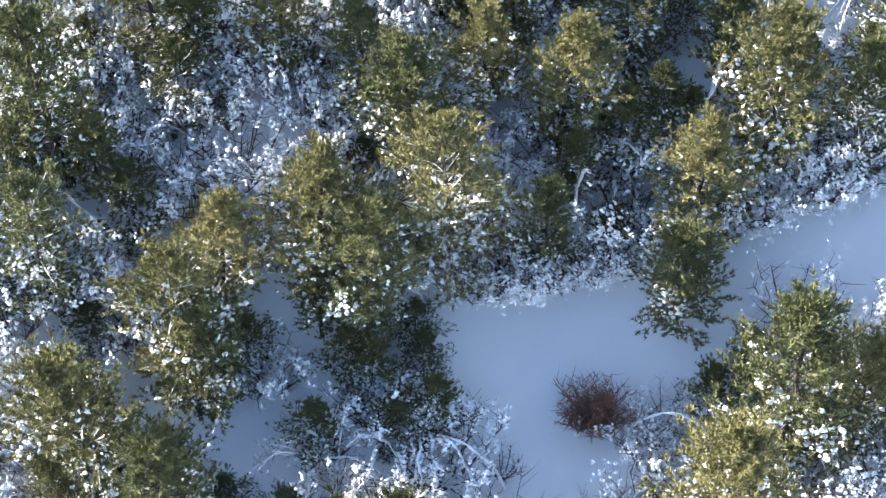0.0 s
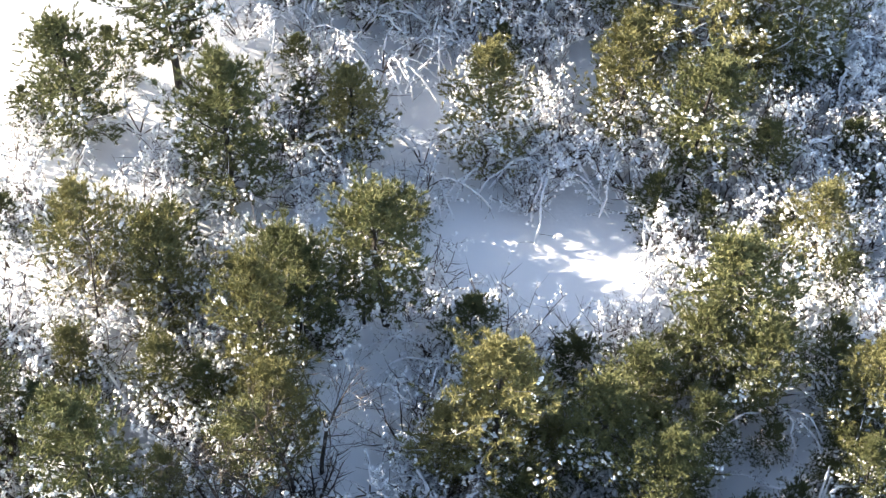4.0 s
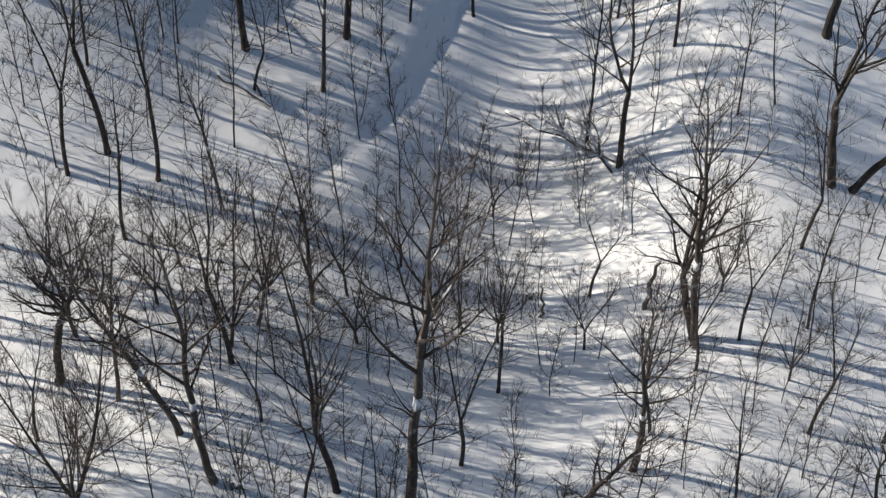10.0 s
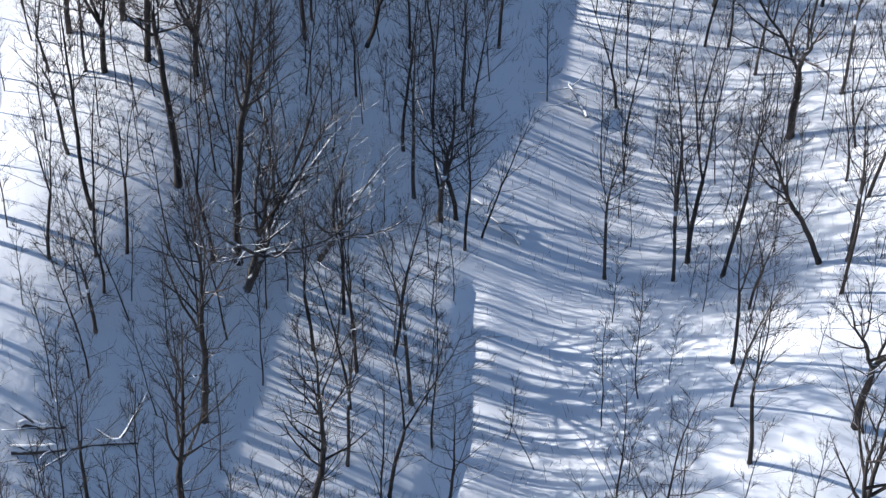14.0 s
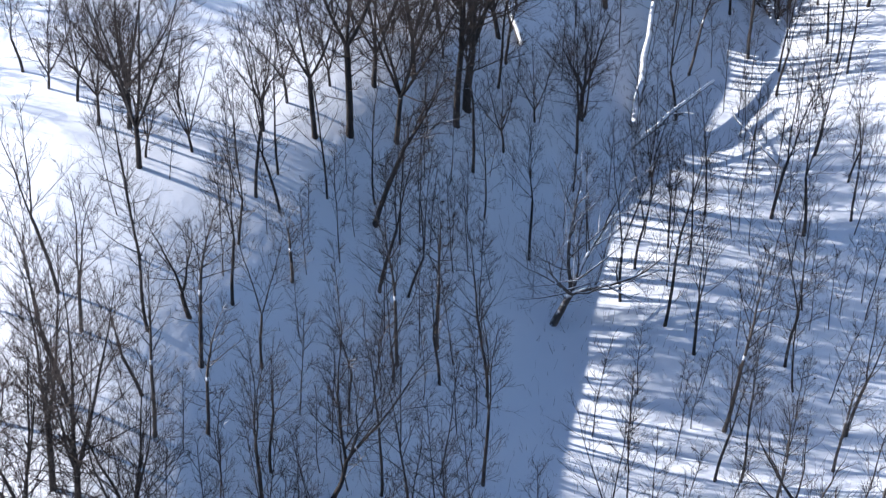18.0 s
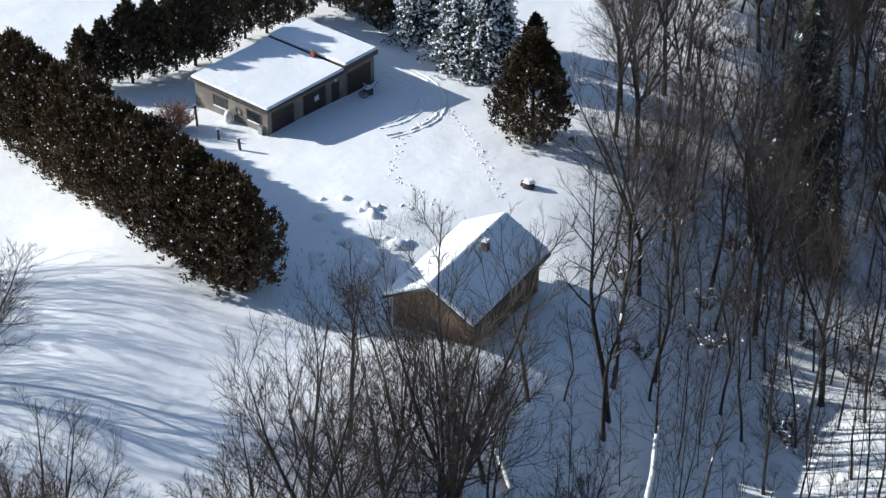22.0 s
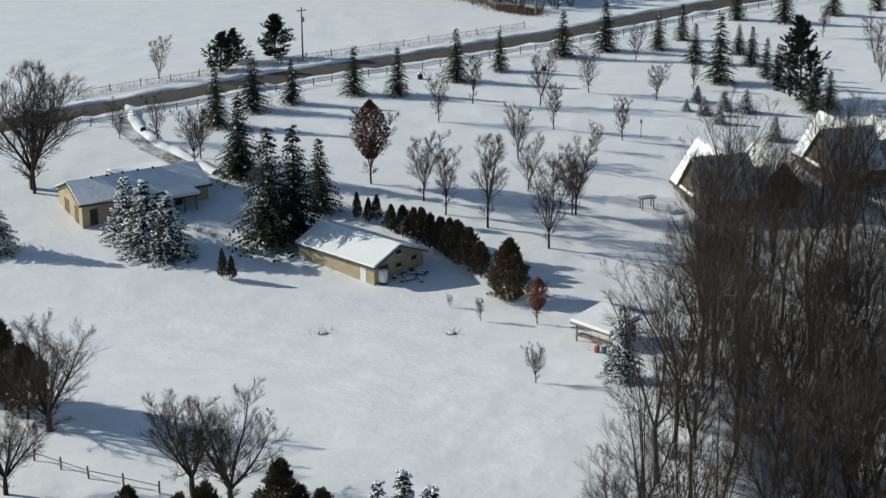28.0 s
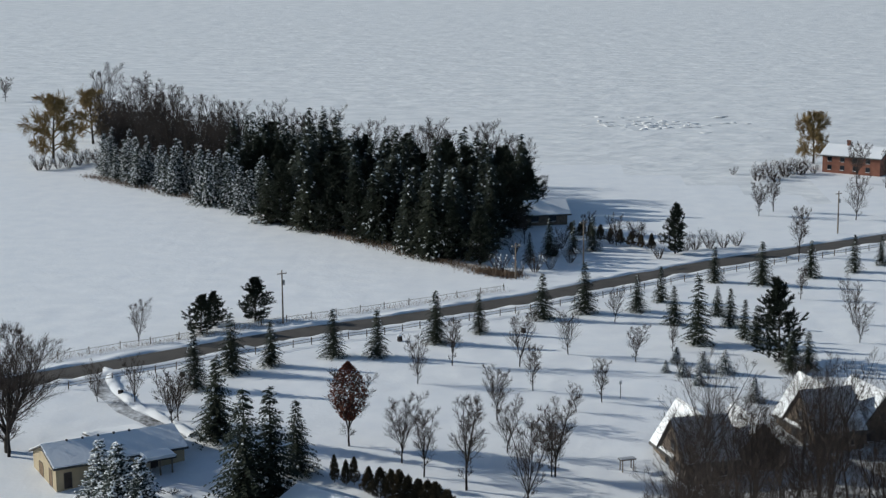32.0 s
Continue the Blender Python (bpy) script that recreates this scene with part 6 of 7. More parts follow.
s.tube([V((-0.2, 0, 0.68)), V((-0.25, 0, 1.1)), V((-0.45, 0, 1.35))], (0.12, 0.1, 0.12), 8)
part("chute", s, METAL, e)
for yy in (-0.2, 0.2):
    s = Shape()
    s.tube([V((0.4, yy, 0.6)), V((0.95, yy, 1.0)), V((1.15, yy, 1.02))], (0.025, 0.025, 0.025), 5)
    part("handle", s, TRIM, e)
for yy in (-0.34, 0.3):
    s = Shape()
    s.tube([V((0.15, yy, 0.2)), V((0.15, yy + 0.1, 0.2))], (0.22, 0.22), 10)
    part("wheel", s, TRIM, e)
block("snow", e, SNOW_TUFT, -0.33, -0.28, 0.7, 0.42, 0.28, 0.85, "", 0.05)
e = thing("propane_tank", "small white propane tank against the garage wall", "tank", -24.3, 256.0)
s = Shape()
s.tube([V((0, 0, -0.1)), V((0, 0, 0.15)), V((0, 0, 0.8)), V((0, 0, 1.0))], (0.2, 0.36, 0.36, 0.15), 10)
part("body", s, WHITE, e, "", True)
s = Shape()
s.blob(V((0, 0, 0.98)), 0.3, 0.3, 0.2, rnd)
part("snow", s, SNOW_TUFT, e)
stand(RED_BUSH, "reddish_shrub", "thin reddish shrub beside the garage", "shrub", -28.5, 254.5, 1.3, 0, "")
# long shed
b = at("shed", "long tan shed with a snow-covered gable roof", "shed", -28.5, 367.0, -18.1, 358.1)
BL, BW, BH = 13.7, 8.7, 2.35
shell(b, BL, BW, BH, TAN)
gable(b, BL, BW, BH, 1.7, TAN_GREY)
for pos in (3.0, 6.2, 9.4):
    block("vent", b, TRIM, pos - 0.35, -0.04, BH - 0.45, pos + 0.35, 0.0, BH - 0.2)
block("panel", b, WHITE, 11.3, -0.03, 0.1, 12.3, 0.0, BH - 0.2, "pale patched wall panel")
opening("door", b, "x1", 1.6, 0.0, 1.5, 2.1, BL, DARK_DOOR)
for pos, z in ((4.3, 1.2), (4.35, 2.9), (7.0, 1.5)):
    opening("window", b, "x1", pos, z, 0.75, 0.55, BL)
# timber house at the edge of the wood
h = at("timber_house", "brown timber house with a snow-laden gable roof", "house", -7.48, 225.68, -1.96, 222.87, min(rolling(-8.1, 226.2), rolling(-2.1, 222.3)))
shell(h, 6.2, 9.65, 3.0, BROWN, -2.0)
gable(h, 9.65, 6.2, 3.0, 1.7, BROWN, 0.6, 0.35, 0, 0, "y")
opening("window", h, "y0", 3.1, 0.9, 1.0, 1.0, 0.0)
block("chimney", h, STONE, 3.7, 5.6, 4.0, 4.15, 6.05, 5.3)
block("chimney_snow", h, SNOW_TUFT, 3.65, 5.55, 5.31, 4.2, 6.1, 5.5, "cap of snow", 0.07)
# bungalow
n = at("bungalow", "long buff bungalow with an attached garage and snowy roof", "house", -58.1, 374.3, -43.0, 384.1, -3.9)
NH = 2.95
shell(n, 18.0, 9.2, NH, TAN, -1.2)
gable(n, 18.0, 9.2, NH, 1.8, TAN, 0.5, 0.22)
for pos in (2.1, 5.9):
    opening("garage_door", n, "x0", pos, 0.0, 1.5 if pos > 3 else 1.1, 2.2, 0.0, BROWN)
opening("door", n, "y0", 1.6, 0.0, 0.95, 2.05, 0.0, DARK_DOOR)
opening("window", n, "y0", 9.4, 0.9, 2.2, 1.3, 0.0)
block("porch", n, TAN_GREY, 11.8, -2.6, -0.5, 12.1, -0.01, 2.5)
block("porch_post", n, WOOD, 15.1, -2.6, -0.5, 15.3, -2.4, 2.5)
block("porch_post", n, WOOD, 13.4, -2.6, -0.5, 13.6, -2.4, 2.5)
slab("porch_roof", [(11.5, -2.9, 2.65), (15.7, -2.9, 2.65), (15.7, -0.02, 2.85), (11.5, -0.02, 2.85)], 0.14, SHINGLE, n)
slab("porch_snow", [(11.4, -3.0, 3.1), (15.8, -3.0, 3.1), (15.75, -0.02, 3.3), (11.45, -0.02, 3.3)], 0.44, SNOW, n, "puffy overhanging snow", 0.2)
opening("door", n, "y0", 13.6, 0.0, 1.0, 2.1, 0.0, DARK_DOOR)
for k in range(5):
    block("roof_vent", n, TRIM, 3.0 + k * 2.2, 4.3, NH + 1.5, 3.25 + k * 2.2, 4.55, NH + 2.3)
block("rear_wing", n, TAN_GREY, 9.0, 9.21, -0.5, 16.0, 13.6, 2.7)
slab("rear_roof", [(8.6, 8.7, 3.3), (16.4, 8.7, 3.3), (16.4, 14.0, 2.75), (8.6, 14.0, 2.75)], 0.14, SHINGLE, n)
slab("rear_snow", [(8.65, 8.7, 3.6), (16.35, 8.7, 3.6), (16.35, 13.9, 3.05), (8.65, 13.9, 3.05)], 0.27, SNOW, n, "deep snow", 0.1)


def manor(name, label, ax, ay, bx, by):
    """Big stone house: a long steep roof, a cross wing beside it and a taller wing behind."""
    m = at(name, label, "house", ax, ay, bx, by)
    L, W, H, rise, ww = 7.3, 9.0, 2.9, 4.9, 7.6
    shell(m, L, W, H, STONE, -3.0)
    gable(m, L, W, H, rise, STONE, 0.45, 0.12, 0, 0, "x", None, 0.3)
    block("wing_wall", m, STONE, L + 0.01, 1.0, -3.0, L + ww, W + 1.5, H)
    gable(m, W + 0.5, ww, H, rise * 0.9, STONE, 0.4, 0.13, L + 0.01, 1.0, "y", None, 0.25)
    opening("window", m, "y0", L + ww / 2, 0.8, 1.6, 1.5, 1.0)
    opening("window", m, "y0", L + ww / 2, H + 0.5, 1.1, 1.3, 0.99)
    opening("window", m, "y0", L + ww * 0.2, 0.8, 1.2, 1.5, 1.0)
    block("rear_wing", m, STONE, 0.2, W + 0.01, -3.0, 7.2, W + 3.0, H)
    gable(m, 3.0 + W * 0.5, 7.0, H, rise * 1.06, STONE, 0.5, 0.24, 0.2, W * 0.5, "y")
    for pos in (W * 0.3, W * 0.7):
        opening("window", m, "x0", pos, 0.9, 1.2, 1.5, 0.0)
    opening("window", m, "x0", W * 0.5, H + 0.8, 1.1, 1.4, -0.01)
    for pos in (L * 0.25, L * 0.7):
        opening("window", m, "y0", pos, 0.9, 1.5, 1.4, 0.0)
    return m


manor("stone_house", "large stone house with steep snowy gables among trees", 23.9, 377.2, 30.9, 379.4)
manor("stone_house", "second large stone house with steep snowy cross gables", 42.2, 386.7, 49.1, 389.2)
# far houses
q = at("lake_house", "low dark house with snow on its roof behind evergreens", "house", -1.5, 546.0, 12.5, 549.5)
shell(q, 14.4, 8.0, 2.6, STONE)
gable(q, 14.4, 8.0, 2.6, 2.2, STONE, 0.8, 0.2)
for pos in (3.0, 7.0, 11.0):
    opening("window", q, "y0", pos, 0.8, 1.6, 1.2, 0.0)
r = at("brick_house", "red-brick house with a snowy hip roof by the lake", "house", 80.7, 627.0, 94.0, 618.5)
shell(r, 15.8, 9.0, 4.6, BRICK)
gable(r, 15.8, 9.0, 4.6, 2.0, BRICK, 0.6, 0.3)
for pos in (2.0, 5.5, 9.0, 12.5):
    for z in (0.8, 3.0):
        opening("window", r, "y0", pos, z, 1.1, 1.2, 0.0)
block("chimney", r, BRICK, 5.0, 4.0, 5.8, 5.8, 4.8, 8.2)
# open shelter at the wood's edge
u = at("shelter", "small open wooden shelter with a thick cap of snow", "shelter", 6.2, 339.3, 10.2, 335.6)
for x in (0.1, 5.0):
    for y in (0.1, 4.4):
        block("post", u, WOOD, x, y, -0.5, x + 0.16, y + 0.16, 2.1)
block("back_wall", u, BROWN, 0.1, 4.3, -0.4, 5.1, 4.4, 2.1)
block("counter", u, WOOD, 0.3, 0.3, 0.6, 4.9, 0.9, 0.95)
slab("roof", [(-0.4, -0.4, 2.3), (5.6, -0.4, 2.3), (5.6, 5.0, 2.9), (-0.4, 5.0, 2.9)], 0.12, WOOD, u)
slab("roof_snow", [(-0.5, -0.5, 2.75), (5.65, -0.5, 2.7), (5.6, 5.05, 3.4), (-0.45, 5.05, 3.45)], 0.44, SNOW, u, "thick overhanging snow", 0.2)
for k in range(4):
    s = Shape()
    s.tube([V((0, 0, 0)), V((0, 0, 0.45)), V((0, 0, 0.9))], (0.28, 0.31, 0.28), 10)
    e = thing("barrel", "blue plastic barrel beside the shelter" if k else "terracotta-brown barrel beside the shelter", "barrel", 8.6 + 0.75 * k, 334.9 - 0.4 * k)
    part("body", s, BLUE if k else CLAY, e)
    block("snow_cap", e, SNOW_TUFT, -0.24, -0.24, 0.9, 0.24, 0.24, 1.05, "", 0.06)

# ---- fences, poles, small things ----
P_POST, P_RAIL = Shape(), Shape()
P_POST.box(-0.07, -0.07, -0.3, 0.07, 0.07, 1.25)
post_mesh = P_POST.mesh("post", WOOD)


def fence(name, label, line, gap, rails=(0.55, 1.0)):
    f = thing(name, label, "fence", line[0][0], line[0][1], 0.0)
    f.matrix_basis = Matrix.Identity(4)
    pts = []
    for (a, b), (c, d) in zip(line, line[1:]):
        k = max(1, int(math.hypot(c - a, d - b) / gap))
        pts += [(a + (c - a) * i / k, b + (d - b) * i / k) for i in range(k)]
    pts.append(line[-1])
    for x, y in pts:
        o = put("post", post_mesh, f)
        o.matrix_basis = pose(x, y, ground(x, y), rnd.gauss(0, 1.5), rnd.gauss(0, 1.5), rnd.uniform(-10, 10))
    for z in rails:
        s = Shape()
        s.tube([V((x, y, ground(x, y) + z)) for x, y in pts], [0.045] * len(pts), 4)
        part("rail", s, WOOD, f)


fence("road_fence", "weathered post-and-rail fence along the road", [(x + 4.6, y - 6.0) for x, y in ROAD[2:10]], 3.2)
fence("field_fence", "thin wire fence with wooden posts beyond the road", [(x - 5.5, y + 7.5) for x, y in ROAD[2:7]], 4.5, (0.9,))
fence("yard_fence", "short post fence in the snowy yard", [(-44, 297), (-38, 293), (-31, 290)], 3.5, (0.8,))


def pole(x, y, h, box):
    e = thing("utility_pole", "tall weathered wooden utility pole beside the road", "pole", x, y, None, 35, 1.0, "utility poles")
    s = Shape()
    s.tube([V((0, 0, -0.5)), V((0, 0, h / 2)), V((0, 0, h))], (0.17, 0.14, 0.11), 8)
    part("shaft", s, WOOD, e)
    block("crossarm", e, WOOD, -0.9, -0.06, h - 0.7, 0.9, 0.06, h - 0.55)
    for x0 in (-0.8, 0, 0.8):
        block("insulator", e, WHITE, x0 - 0.05, -0.05, h - 0.55, x0 + 0.05, 0.05, h - 0.35)
    if box:
        s = Shape()
        s.tube([V((0.3, 0, h - 2.6)), V((0.3, 0, h - 1.8))], (0.22, 0.22), 8)
        part("transformer", s, METAL, e)


for i, (x, y, hh) in enumerate(POLE_SPOTS):
    pole(x, y, hh, i == 0)
pole(-84, 419, 9.3, False)
pole(70, 538, 9.3, True)
for i, (x, y) in enumerate(((-25.5, 246.2), (-23.6, 244.2), (-29.0, 247.5), (-31.4, 248.6), (-27.2, 244.8))):
    e = thing("yard_post", "short dark post standing in the snow", "post", x, y, None, 0, 1, "yard posts")
    s = Shape()
    s.tube([V((0, 0, -0.2)), V((0.02, 0, 0.8))], (0.09, 0.08), 7)
    part("shaft", s, TRIM, e)
    block("snow_cap", e, SNOW_TUFT, -0.09, -0.09, 0.8, 0.11, 0.09, 0.9, "", 0.03)
# water tank and stacked boards by the shed
e = thing("water_tank", "white plastic water tank beside the shed", "tank", -17.0, 358.6)
s = Shape()
s.tube([V((0, 0, 0.35)), V((0, 0, 0.5)), V((0, 0, 1.75)), V((0, 0, 1.95)), V((0, 0, 2.0))], (0.5, 0.62, 0.62, 0.45, 0.2), 14)
part("body", s, WHITE, e, "", True)
for a in (-0.4, 0.28):
    block("foot", e, WOOD, a, -0.5, -0.3, a + 0.12, 0.5, 0.36)
for k in range(16):
    x, y = -14.8 + rnd.uniform(-1.6, 2.6), 361.3 + rnd.uniform(-1.8, 2.2)
    e = thing("board", "snow-dusted board in a heap by the shed", "board", x, y, ground(x, y) + 0.03 + 0.05 * (k % 4), rnd.uniform(0, 180), 1, "heaped boards", "", (rnd.uniform(-4, 4), 0))
    block("plank", e, rnd.choice((WOOD, TRIM, BLUE)), -0.2, -1.1, 0.0, 0.2, 1.1, 0.09)
    block("snow", e, SNOW_TUFT, -0.17, -0.9, 0.092, 0.17, 0.6, 0.17, "", 0.03)
# planters sunk in the snow of the lawn
for x, y in ((-22.5, 341.1), (-7.8, 341.4)):
    e = thing("flower_bed", "snowed-in raised flower bed with dry stalks", "planter", x, y)
    s = Shape()
    s.tube([V((0, 0, -0.2)), V((0, 0, 0.12)), V((0, 0, 0.15))], (0.55, 0.6, 0.3), 12)
    part("rim", s, STONE, e)
    s = Shape()
    s.blob(V((0, 0, 0.12)), 0.55, 0.5, 0.2, rnd)
    part("snow", s, SNOW_TUFT, e)
    s = Shape()
    for _ in range(40):
        a, d = rnd.random() * 6.28, rnd.uniform(0.2, 2.0)
        p = V((math.cos(a) * d, math.sin(a) * d, -0.05))
        s.tube(bent(rnd, p, V((rnd.uniform(-.5, .5), rnd.uniform(-.5, .5), 1)), rnd.uniform(0.3, 0.9), 3, 0.2, 0.0), (0.015, 0.012, 0.01, 0.006), 3)
    tagged(part("stalks", s, TWIG, e), kind="stuff")
# feeder on the lawn by the timber house
e = thing("bird_feeder", "low dark feeder with a cap of snow on the lawn", "feeder", 1.2, 246.8)
s = Shape()
s.tube([V((0, 0, -0.2)), V((0, 0, 0.3)), V((0, 0, 0.4))], (0.5, 0.52, 0.3), 10)
part("stand", s, DARK_DOOR, e)
s = Shape()
s.tube([V((-0.55, 0.05, 0.1)), V((-0.45, 0.05, 0.5)), V((-0.4, 0.05, 0.62))], (0.1, 0.13, 0.05), 6)
part("body", s, RED_PAINT, e, "dark red side")
s = Shape()
s.blob(V((0.1, 0, 0.5)), 0.62, 0.5, 0.3, rnd)
part("snow", s, SNOW_TUFT, e)
# old snowed-over heaps in the yard
for k in range(22):
    x, y = rnd.uniform(-15, -7), rnd.uniform(232, 243)
    e = thing("snow_heap", "lump of churned snow in the yard", "snow heap", x, y, None, rnd.uniform(0, 360), rnd.uniform(0.5, 1.5), "snow heaps")
    s = Shape()
    s.blob(V((0, 0, 0)), rnd.uniform(0.4, 0.9), rnd.uniform(0.3, 0.7), rnd.uniform(0.25, 0.5), rnd)
    part("snow", s, SNOW, e, "", True)


def log(name, label, a, b, r, snow=True, limbs=0, z=(0.15, 0.2)):
    e = thing(name, label, "log", a[0], a[1], 0.0)
    e.matrix_basis = Matrix.Identity(4)
    p0, p1 = V((a[0], a[1], ground(*a) + z[0])), V((b[0], b[1], ground(*b) + z[1]))
    pts = [p0.lerp(p1, i / 6) + V((rnd.uniform(-.15, .15), rnd.uniform(-.15, .15), 0.05)) for i in range(7)]
    s = Shape()
    s.tube(pts, taper(r, r * 0.5, 7), 8)
    part("trunk", s, BARK_SNOWY, e, "", True)
    if snow:
        s = Shape()
        s.tube([p + V((0, 0, r * 0.75)) for p in pts], taper(r * 0.85, r * 0.4, 7), 6)
        part("snow", s, SNOW_TUFT, e, "ridge of snow", True)
    for _ in range(limbs):
        i = rnd.randint(2, 5)
        s = Shape()
        q = bent(rnd, pts[i], V((rnd.uniform(-1, 1), rnd.uniform(-1, 1), rnd.uniform(0.1, 0.8))), rnd.uniform(1.5, 3.5), 4, 0.25, 0.0)
        s.tube(q, taper(r * 0.4, 0.02, 5), 5)
        part("branch", s, BARK_SNOWY, e, "", True)


log("fallen_trunk", "fallen trunk with broken limbs in shaded snow", (-21.8, 136.5), (-16.1, 138.5), 0.24, True, 5)
log("fallen_trunk", "snow-topped fallen trunk among saplings", (-13.6, 130.1), (-10.7, 128.9), 0.2, True, 1, (0.5, 0.05))
log("fallen_trunk", "broken snowy crown lying on the slope", (8.1, 126.2), (2.0, 130.0), 0.17, True, 9, (0.2, 1.6))
log("dead_tree", "long dead trunk under a ridge of snow", (9.5, 207.4), (10.7, 218.5), 0.34, True, 0, (0.3, 2.4))
log("dead_tree", "half-fallen dark trunk leaning in the wood", (1.2, 210.5), (-1.2, 216.5), 0.26, True, 1, (0.2, 2.5))
log("dead_tree", "snowy leaning trunk propped over the gully", (9.0, 205.0), (15.0, 210.5), 0.17, True, 4, (0.3, 3.4))
log("dead_tree", "thin dark trunk toppled across sunlit snow", (19.7, 204.4), (16.4, 210.0), 0.12, False, 0, (0.1, 1.2))
log("fallen_trunk", "thin snowy trunk leaning in the gully", (-1.4, 157.8), (-4.0, 164.0), 0.09, True, 0, (0.1, 4.0))
log("fallen_trunk", "snowy broken limb by the gully edge", (2.8, 156.1), (0.0, 158.4), 0.10, True, 2, (0.1, 0.7))
log("fallen_trunk", "snow-heaped broken crown at the gully edge", (6.6, 169.5), (5.3, 172.0), 0.14, True, 5, (0.2, 0.8))
log("fallen_trunk", "dark rotten log in shaded snow", (-21.7, 137.9), (-19.5, 138.2), 0.2, True, 2)
log("broken_snag", "pale broken trunk standing in sunlit snow", (9.2, 115.8), (9.8, 116.1), 0.14, False, 0, (-0.2, 3.3))
log("broken_snag", "short pale broken stem in snow", (4.3, 116.6), (4.25, 116.7), 0.08, False, 0, (-0.2, 2.6))
# leaning trees with snow along their limbs
SNOWY_TREE = kit(wood_tree(92, 12, 0.25, 0.22, 4, 13, 5, 6, 0.85, 0.17, 1.0, 0.62), TREE_PARTS, (BARK_SNOWY, BARK_SNOWY, TWIG), ("trunk", "branchwork"))
for x, y, h, dx, dy in ((4.4, 188.6, 12.5, 3.2, 0.3), (7.9, 125.8, 6.5, -5.6, 0.5), (-11.7, 148.2, 12.0, 3.4, 0.5), (-8.2, 151.0, 9.0, 3.6, 0.5)):
    e = new("leaning_tree")
    tilt = V((0, 0, 1)).rotation_difference(V((dx, dy, h))).to_matrix().to_4x4()
    e.matrix_basis = Matrix.Translation((x, y, ground(x, y) - 0.05)) @ tilt @ Matrix.Scale(h / 12.0, 4)
    tagged(e, "crooked leaning tree with snow along its limbs", "tree", "leaning trees")
    for n, me in SNOWY_TREE:
        tagged(put(n, me, e), kind="" if n == "trunk" else "stuff")
# russet tree and brown brush
R = Shape()
rr = random.Random(8)
for _ in range(2600):
    a, f = rr.random() * 6.28, rr.random()
    rad = 2.2 * math.sin(math.pi * min(1, f * 0.9 + 0.08)) * rr.random() ** 0.5
    p = V((math.cos(a) * rad, math.sin(a) * rad, 3.0 + 6.5 * f))
    w = V((rr.uniform(-1, 1), rr.uniform(-1, 1), rr.uniform(-1, 1))).normalized() * 0.14
    c = w.orthogonal().normalized() * 0.10
    R.quad(p - w, p - c, p + w, p + c)
for x, y, hh in RUSSET_SPOT:
    e = stand(ROUND[1], "russet_tree", "tree still holding its dry russet leaves", "tree", x, y, hh / 9.5, 30, "")
    part("leaves", R, RUSSET, e)

# footprints across the yard and brush along the field edge


def steps(line, gap, side):
    out = []
    for (a, b), (c, d) in zip(line, line[1:]):
        ln = math.hypot(c - a, d - b)
        for i in range(int(ln / gap)):
            t = i * gap / ln
            o = side if i % 2 else -side
            out.append((a + (c - a) * t - (d - b) / ln * o, b + (d - b) * t + (c - a) / ln * o))
    return out


F = Shape()
for x, y in steps([(-6.3, 260.8), (-3.6, 254.5), (-1.6, 247.5), (-0.6, 243.8)], 0.75, 0.18) + steps([(-6.6, 261.0), (-9.4, 254.0), (-9.9, 247.1), (-4.6, 241.5)], 0.75, 0.18):
    for k in range(3):
        a = rnd.random() * 6.28
        F.blob(V((x + math.cos(a) * 0.2, y + math.sin(a) * 0.2, ground(x, y) - 0.02)), rnd.uniform(0.07, 0.16), rnd.uniform(0.07, 0.16), rnd.uniform(0.06, 0.13), rnd)
tagged(laid("footprint_trail", F, SNOW, "two lines of footprints across the snowy yard", "footprints", "stuff"), kind="stuff")
PL = Shape()
for r in (5.4, 6.0, 7.4, 7.9):
    arc = []
    for i in range(60):
        a = -1.1 + i * 0.04
        x, y = -14.2 + math.cos(a) * (r + rnd.uniform(-.08, .08)), 261.0 + math.sin(a) * (r + rnd.uniform(-.08, .08))
        arc.append(V((x, y, ground(x, y) - 0.04)))
    PL.tube(arc, [rnd.uniform(0.06, 0.17) for _ in arc], 6)
tagged(laid("wheel_ruts", PL, SNOW, "curved ridges of snow thrown up beside wheel ruts", "ruts", "stuff"), kind="stuff")


def weeds(name, label, line, width, n, lo, hi, material):
    s = Shape()
    for _ in range(n):
        i = rnd.randrange(len(line) - 1)
        (a, b), (c, d) = line[i], line[i + 1]
        t = rnd.random()
        x, y = a + (c - a) * t + rnd.gauss(0, width), b + (d - b) * t + rnd.gauss(0, width)
        p = V((x, y, ground(x, y) - 0.05))
        h = rnd.uniform(lo, hi)
        w = V((rnd.uniform(-.4, .4) * h, rnd.uniform(-.4, .4) * h, h))
        q = V((rnd.uniform(-1, 1), rnd.uniform(-1, 1), 0)).normalized() * (0.05 if hi > 1.1 else 0.014)
        s.quad(p - q, p + q, p + w + q * 0.3, p + w - q * 0.3)
    tagged(laid(name, s, material, label, "weeds", "stuff", False), kind="stuff")


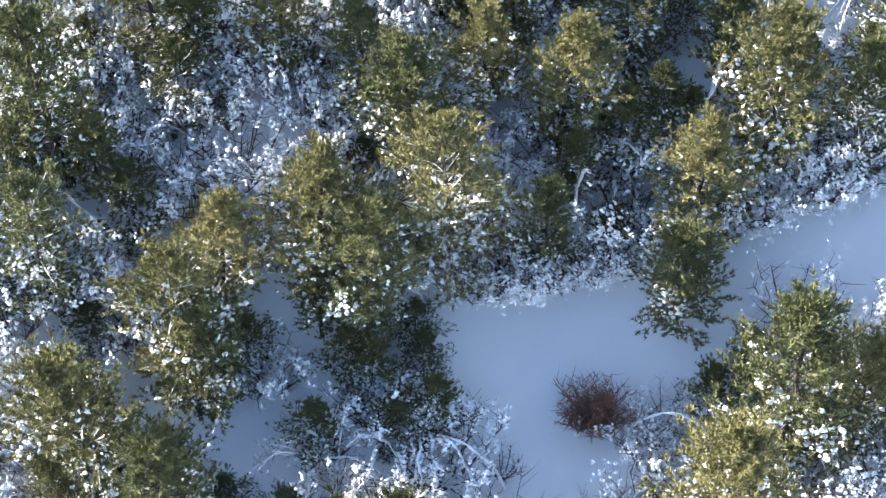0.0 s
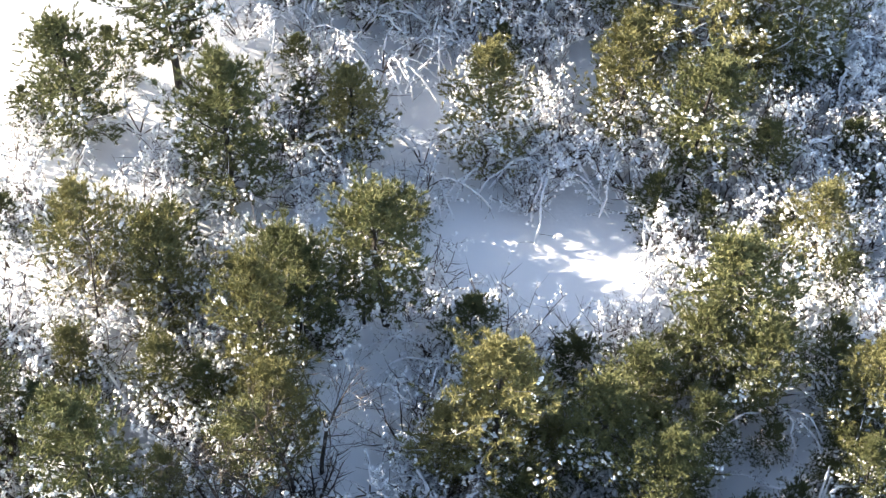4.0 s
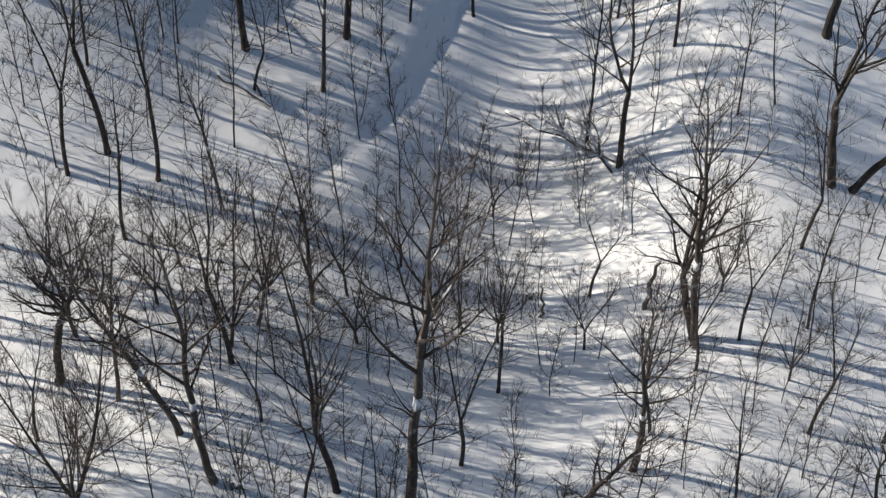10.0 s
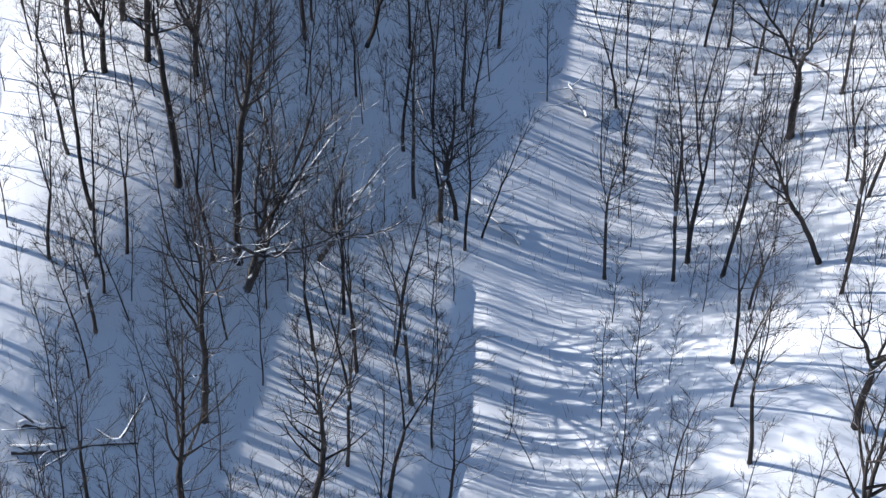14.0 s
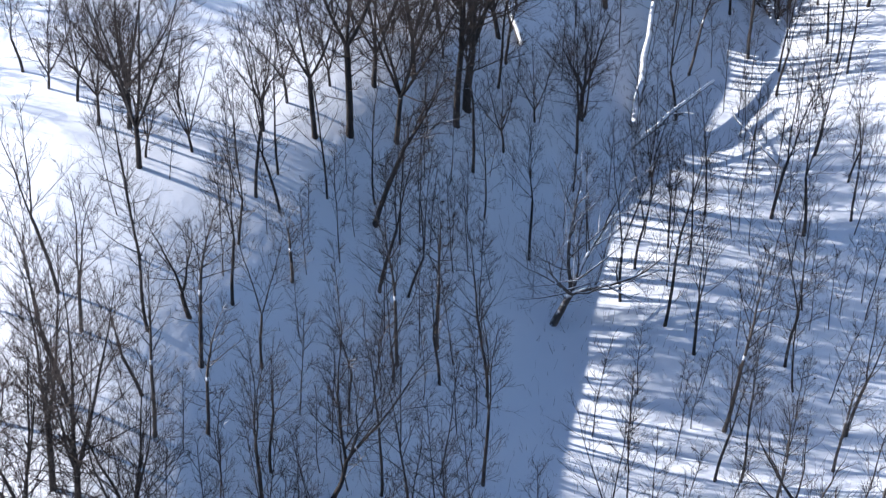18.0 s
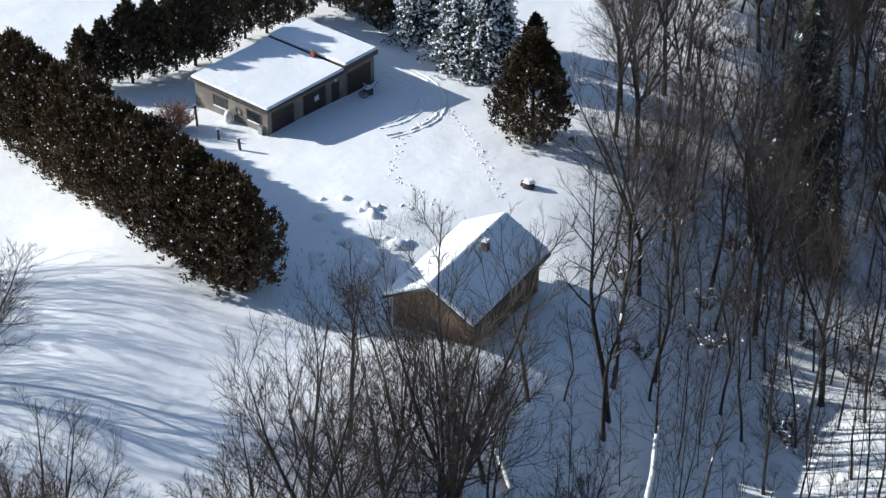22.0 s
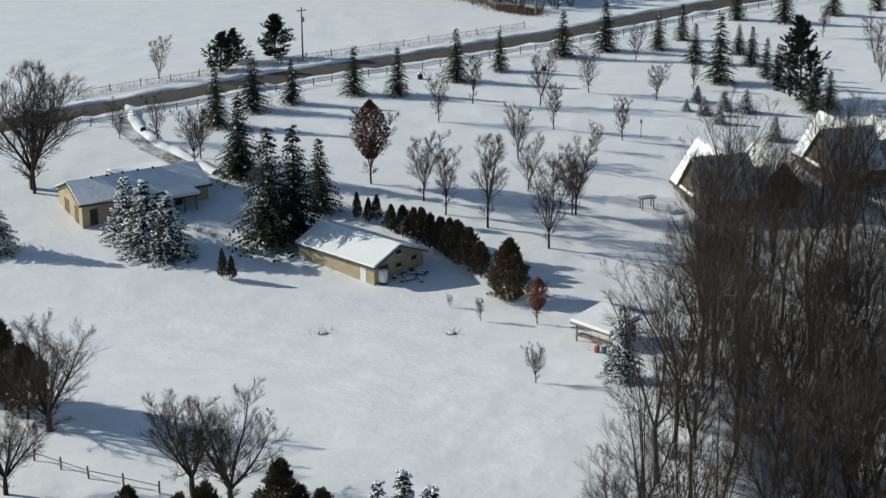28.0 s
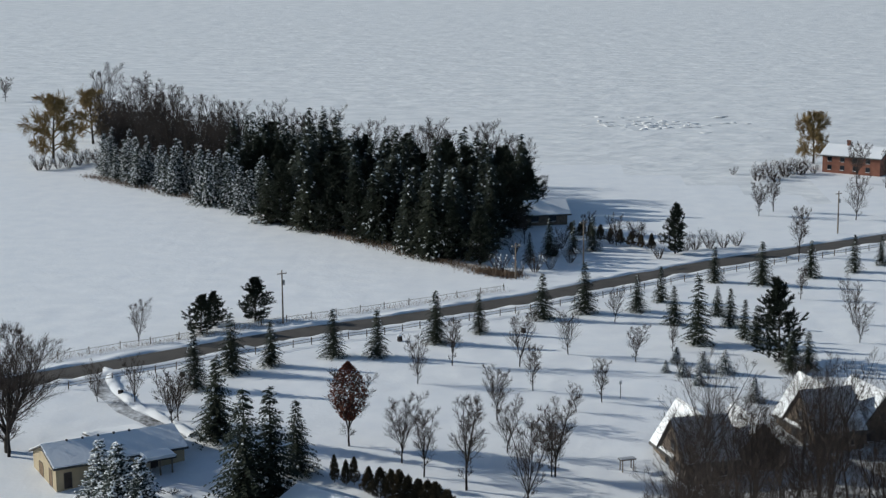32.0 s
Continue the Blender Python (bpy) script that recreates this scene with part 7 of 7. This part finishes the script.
weeds("field_weeds", "strip of dry brown weeds at the foot of the evergreen belt", [(-112, 622), (-68.4, 577), (-34.4, 532), (-5.7, 498), (1, 492)], 1.3, 8000, 0.3, 1.12, GRASS)
weeds("road_weeds", "dry weeds poking through snow along the road fence", [(x - 5.5, y + 7.5) for x, y in ROAD[2:7]], 0.9, 3000, 0.3, 0.9, GRASS)
weeds("yard_weeds", "dry stalks in the snow beside the hedge", [(-14, 228), (-9, 237), (-6, 240)], 1.6, 900, 0.2, 0.7, TWIG)
weeds("forest_weeds", "thin dry stems poking through forest snow", [(-26, 95), (24, 95), (-24, 112), (24, 120), (-22, 140), (25, 150), (-20, 170), (24, 185), (-6, 200), (24, 210)], 4.5, 9000, 0.3, 1.05, TWIG)
for x, y in ((2, 494), (5, 497), (8, 500), (-2, 497), (12, 506), (38, 520), (41, 521), (44, 522), (47, 524), (36, 519), (70, 618), (74, 622), (66, 614), (78, 624), (62, 612)):
    stand(rnd.choice(BARE_BUSH), "brush_clump", "reddish-brown leafless brush near the road", "shrub", x, y, rnd.uniform(1.6, 2.6), rnd.uniform(0, 360), "roadside brush")
for k in range(26):
    x, y = (70 + rnd.gauss(0, 6), 622 + rnd.gauss(0, 5)) if k % 2 else (6 + rnd.uniform(-12, 30), 524 + rnd.uniform(-16, 18))
    stand(rnd.choice(BARE_BUSH), "brush_clump", "reddish-brown leafless brush near the shore", "shrub", x, y, rnd.uniform(1.4, 2.6), rnd.uniform(0, 360), "roadside brush")
for x, y, k in ((-4, 533, 0.9), (3, 526, 0.8), (16, 530, 0.7), (22, 524, 0.75), (86, 606, 1.25), (92, 600, 1.1), (60, 566, 1.0), (56, 560, 0.9)):
    stand(rnd.choice(ROUND), "bare_tree", "leafless tree near the lake house", "tree", x, y, k, rnd.uniform(0, 360), "lakeside trees")
for i in range(9):
    x, y = 13.0 + i * 2.0, 536.0 - i * 2.1
    stand(rnd.choice(CEDARS), "hedge_cedar", "low clipped dark hedge by the lake house", "tree", x, y, rnd.uniform(0.38, 0.5), rnd.uniform(0, 360), "lake hedge")
for x, y, k in ((8, 512, 0.8), (13, 516, 0.7), (17, 519, 0.75), (4, 507, 0.6)):
    stand(rnd.choice(SPRUCES), "spruce_tree", "dark evergreen in front of the lake house", "tree", x, y, k, rnd.uniform(0, 360), "lake house evergreens")

ICE = Shape()
rr = random.Random(77)
for _ in range(70):
    x, y = 42 + rr.gauss(0, 11), 728 + rr.gauss(0, 9)
    ICE.blob(V((x, y, ground(x, y) + 0.05)), rr.uniform(0.8, 2.6), rr.uniform(0.4, 1.0), rr.uniform(0.08, 0.3), rr)
laid("pressure_ridge", ICE, LAKE, "low broken ridge of ice and snow on the lake", "ice ridge", "stuff")
# lamp post, pergola and boxes on the lawns
e = thing("lamp_post", "slim dark lamp post on the snowy lawn", "lamp", 17.0, 408.2)
s = Shape()
s.tube([V((0, 0, -0.3)), V((0, 0, 2.2))], (0.06, 0.05), 7)
part("shaft", s, TRIM, e)
block("lantern", e, METAL, -0.16, -0.16, 2.2, 0.16, 0.16, 2.65, "", 0.04)
block("snow_cap", e, SNOW_TUFT, -0.18, -0.18, 2.65, 0.18, 0.18, 2.8, "", 0.05)
e = thing("pergola", "small dark wooden pergola topped with snow", "pergola", 15.9, 381.0, None, 20, 0.72)
for a in (0.0, 2.2):
    for b2 in (0.0, 1.2):
        block("post", e, WOOD, a, b2, -0.4, a + 0.16, b2 + 0.16, 2.3)
for b2 in (0.0, 0.6, 1.2):
    block("beam", e, WOOD, -0.4, b2, 2.3, 2.8, b2 + 0.14, 2.5)
    block("snow", e, SNOW_TUFT, -0.4, b2 - 0.02, 2.5, 2.8, b2 + 0.16, 2.66, "", 0.05)
for x, y in ((-17.5, 440.5), (-49.5, 418.5), (2.8, 446.6), (-57.0, 409.0)):
    e = thing("stump", "snow-capped dark stump near the road fence", "stump", x, y, None, rnd.uniform(0, 360), 1, "stumps")
    s = Shape()
    s.tube([V((0, 0, -0.2)), V((0, 0, 0.5)), V((0.05, 0, 0.9))], (0.5, 0.42, 0.36), 9)
    part("wood", s, BARK, e)
    s = Shape()
    s.blob(V((0.05, 0, 0.92)), 0.42, 0.42, 0.25, rnd)
    part("snow", s, SNOW_TUFT, e)
for x, y in ((-38.5, 371.0), (-36.2, 372.2), (-42.8, 374.0), (-40.5, 372.6), (-34.5, 371.2)):
    stand(rnd.choice(BARE_BUSH), "brush_pile", "low dark brush pile beside the bungalow drive", "brush", x, y, rnd.uniform(0.7, 1.2), rnd.uniform(0, 360), "brush piles", (0, 0), 0.4)

for x, y, hh in ((-28.6, 252.8, 0.8), (-26.4, 250.7, 1.0), (-24.6, 252.9, 1.0), (-22.5, 251.1, 1.1), (-26.8, 255.2, 1.9)):
    e = thing("yard_post", "short dark post standing in the yard snow", "post", x, y, None, rnd.uniform(0, 90), 1, "yard posts", "", (rnd.uniform(-4, 4), rnd.uniform(-4, 4)))
    block("post", e, TRIM, -0.09, -0.09, -0.3, 0.09, 0.09, hh)
    block("snow_cap", e, SNOW_TUFT, -0.1, -0.1, hh, 0.1, 0.1, hh + 0.1, "", 0.04)
e = stand(ROUND[2], "beech_tree", "small beech still holding its brown leaves", "tree", 2.0, 345.6, 0.62, 80, "")
part("leaves", R, RUSSET, e)
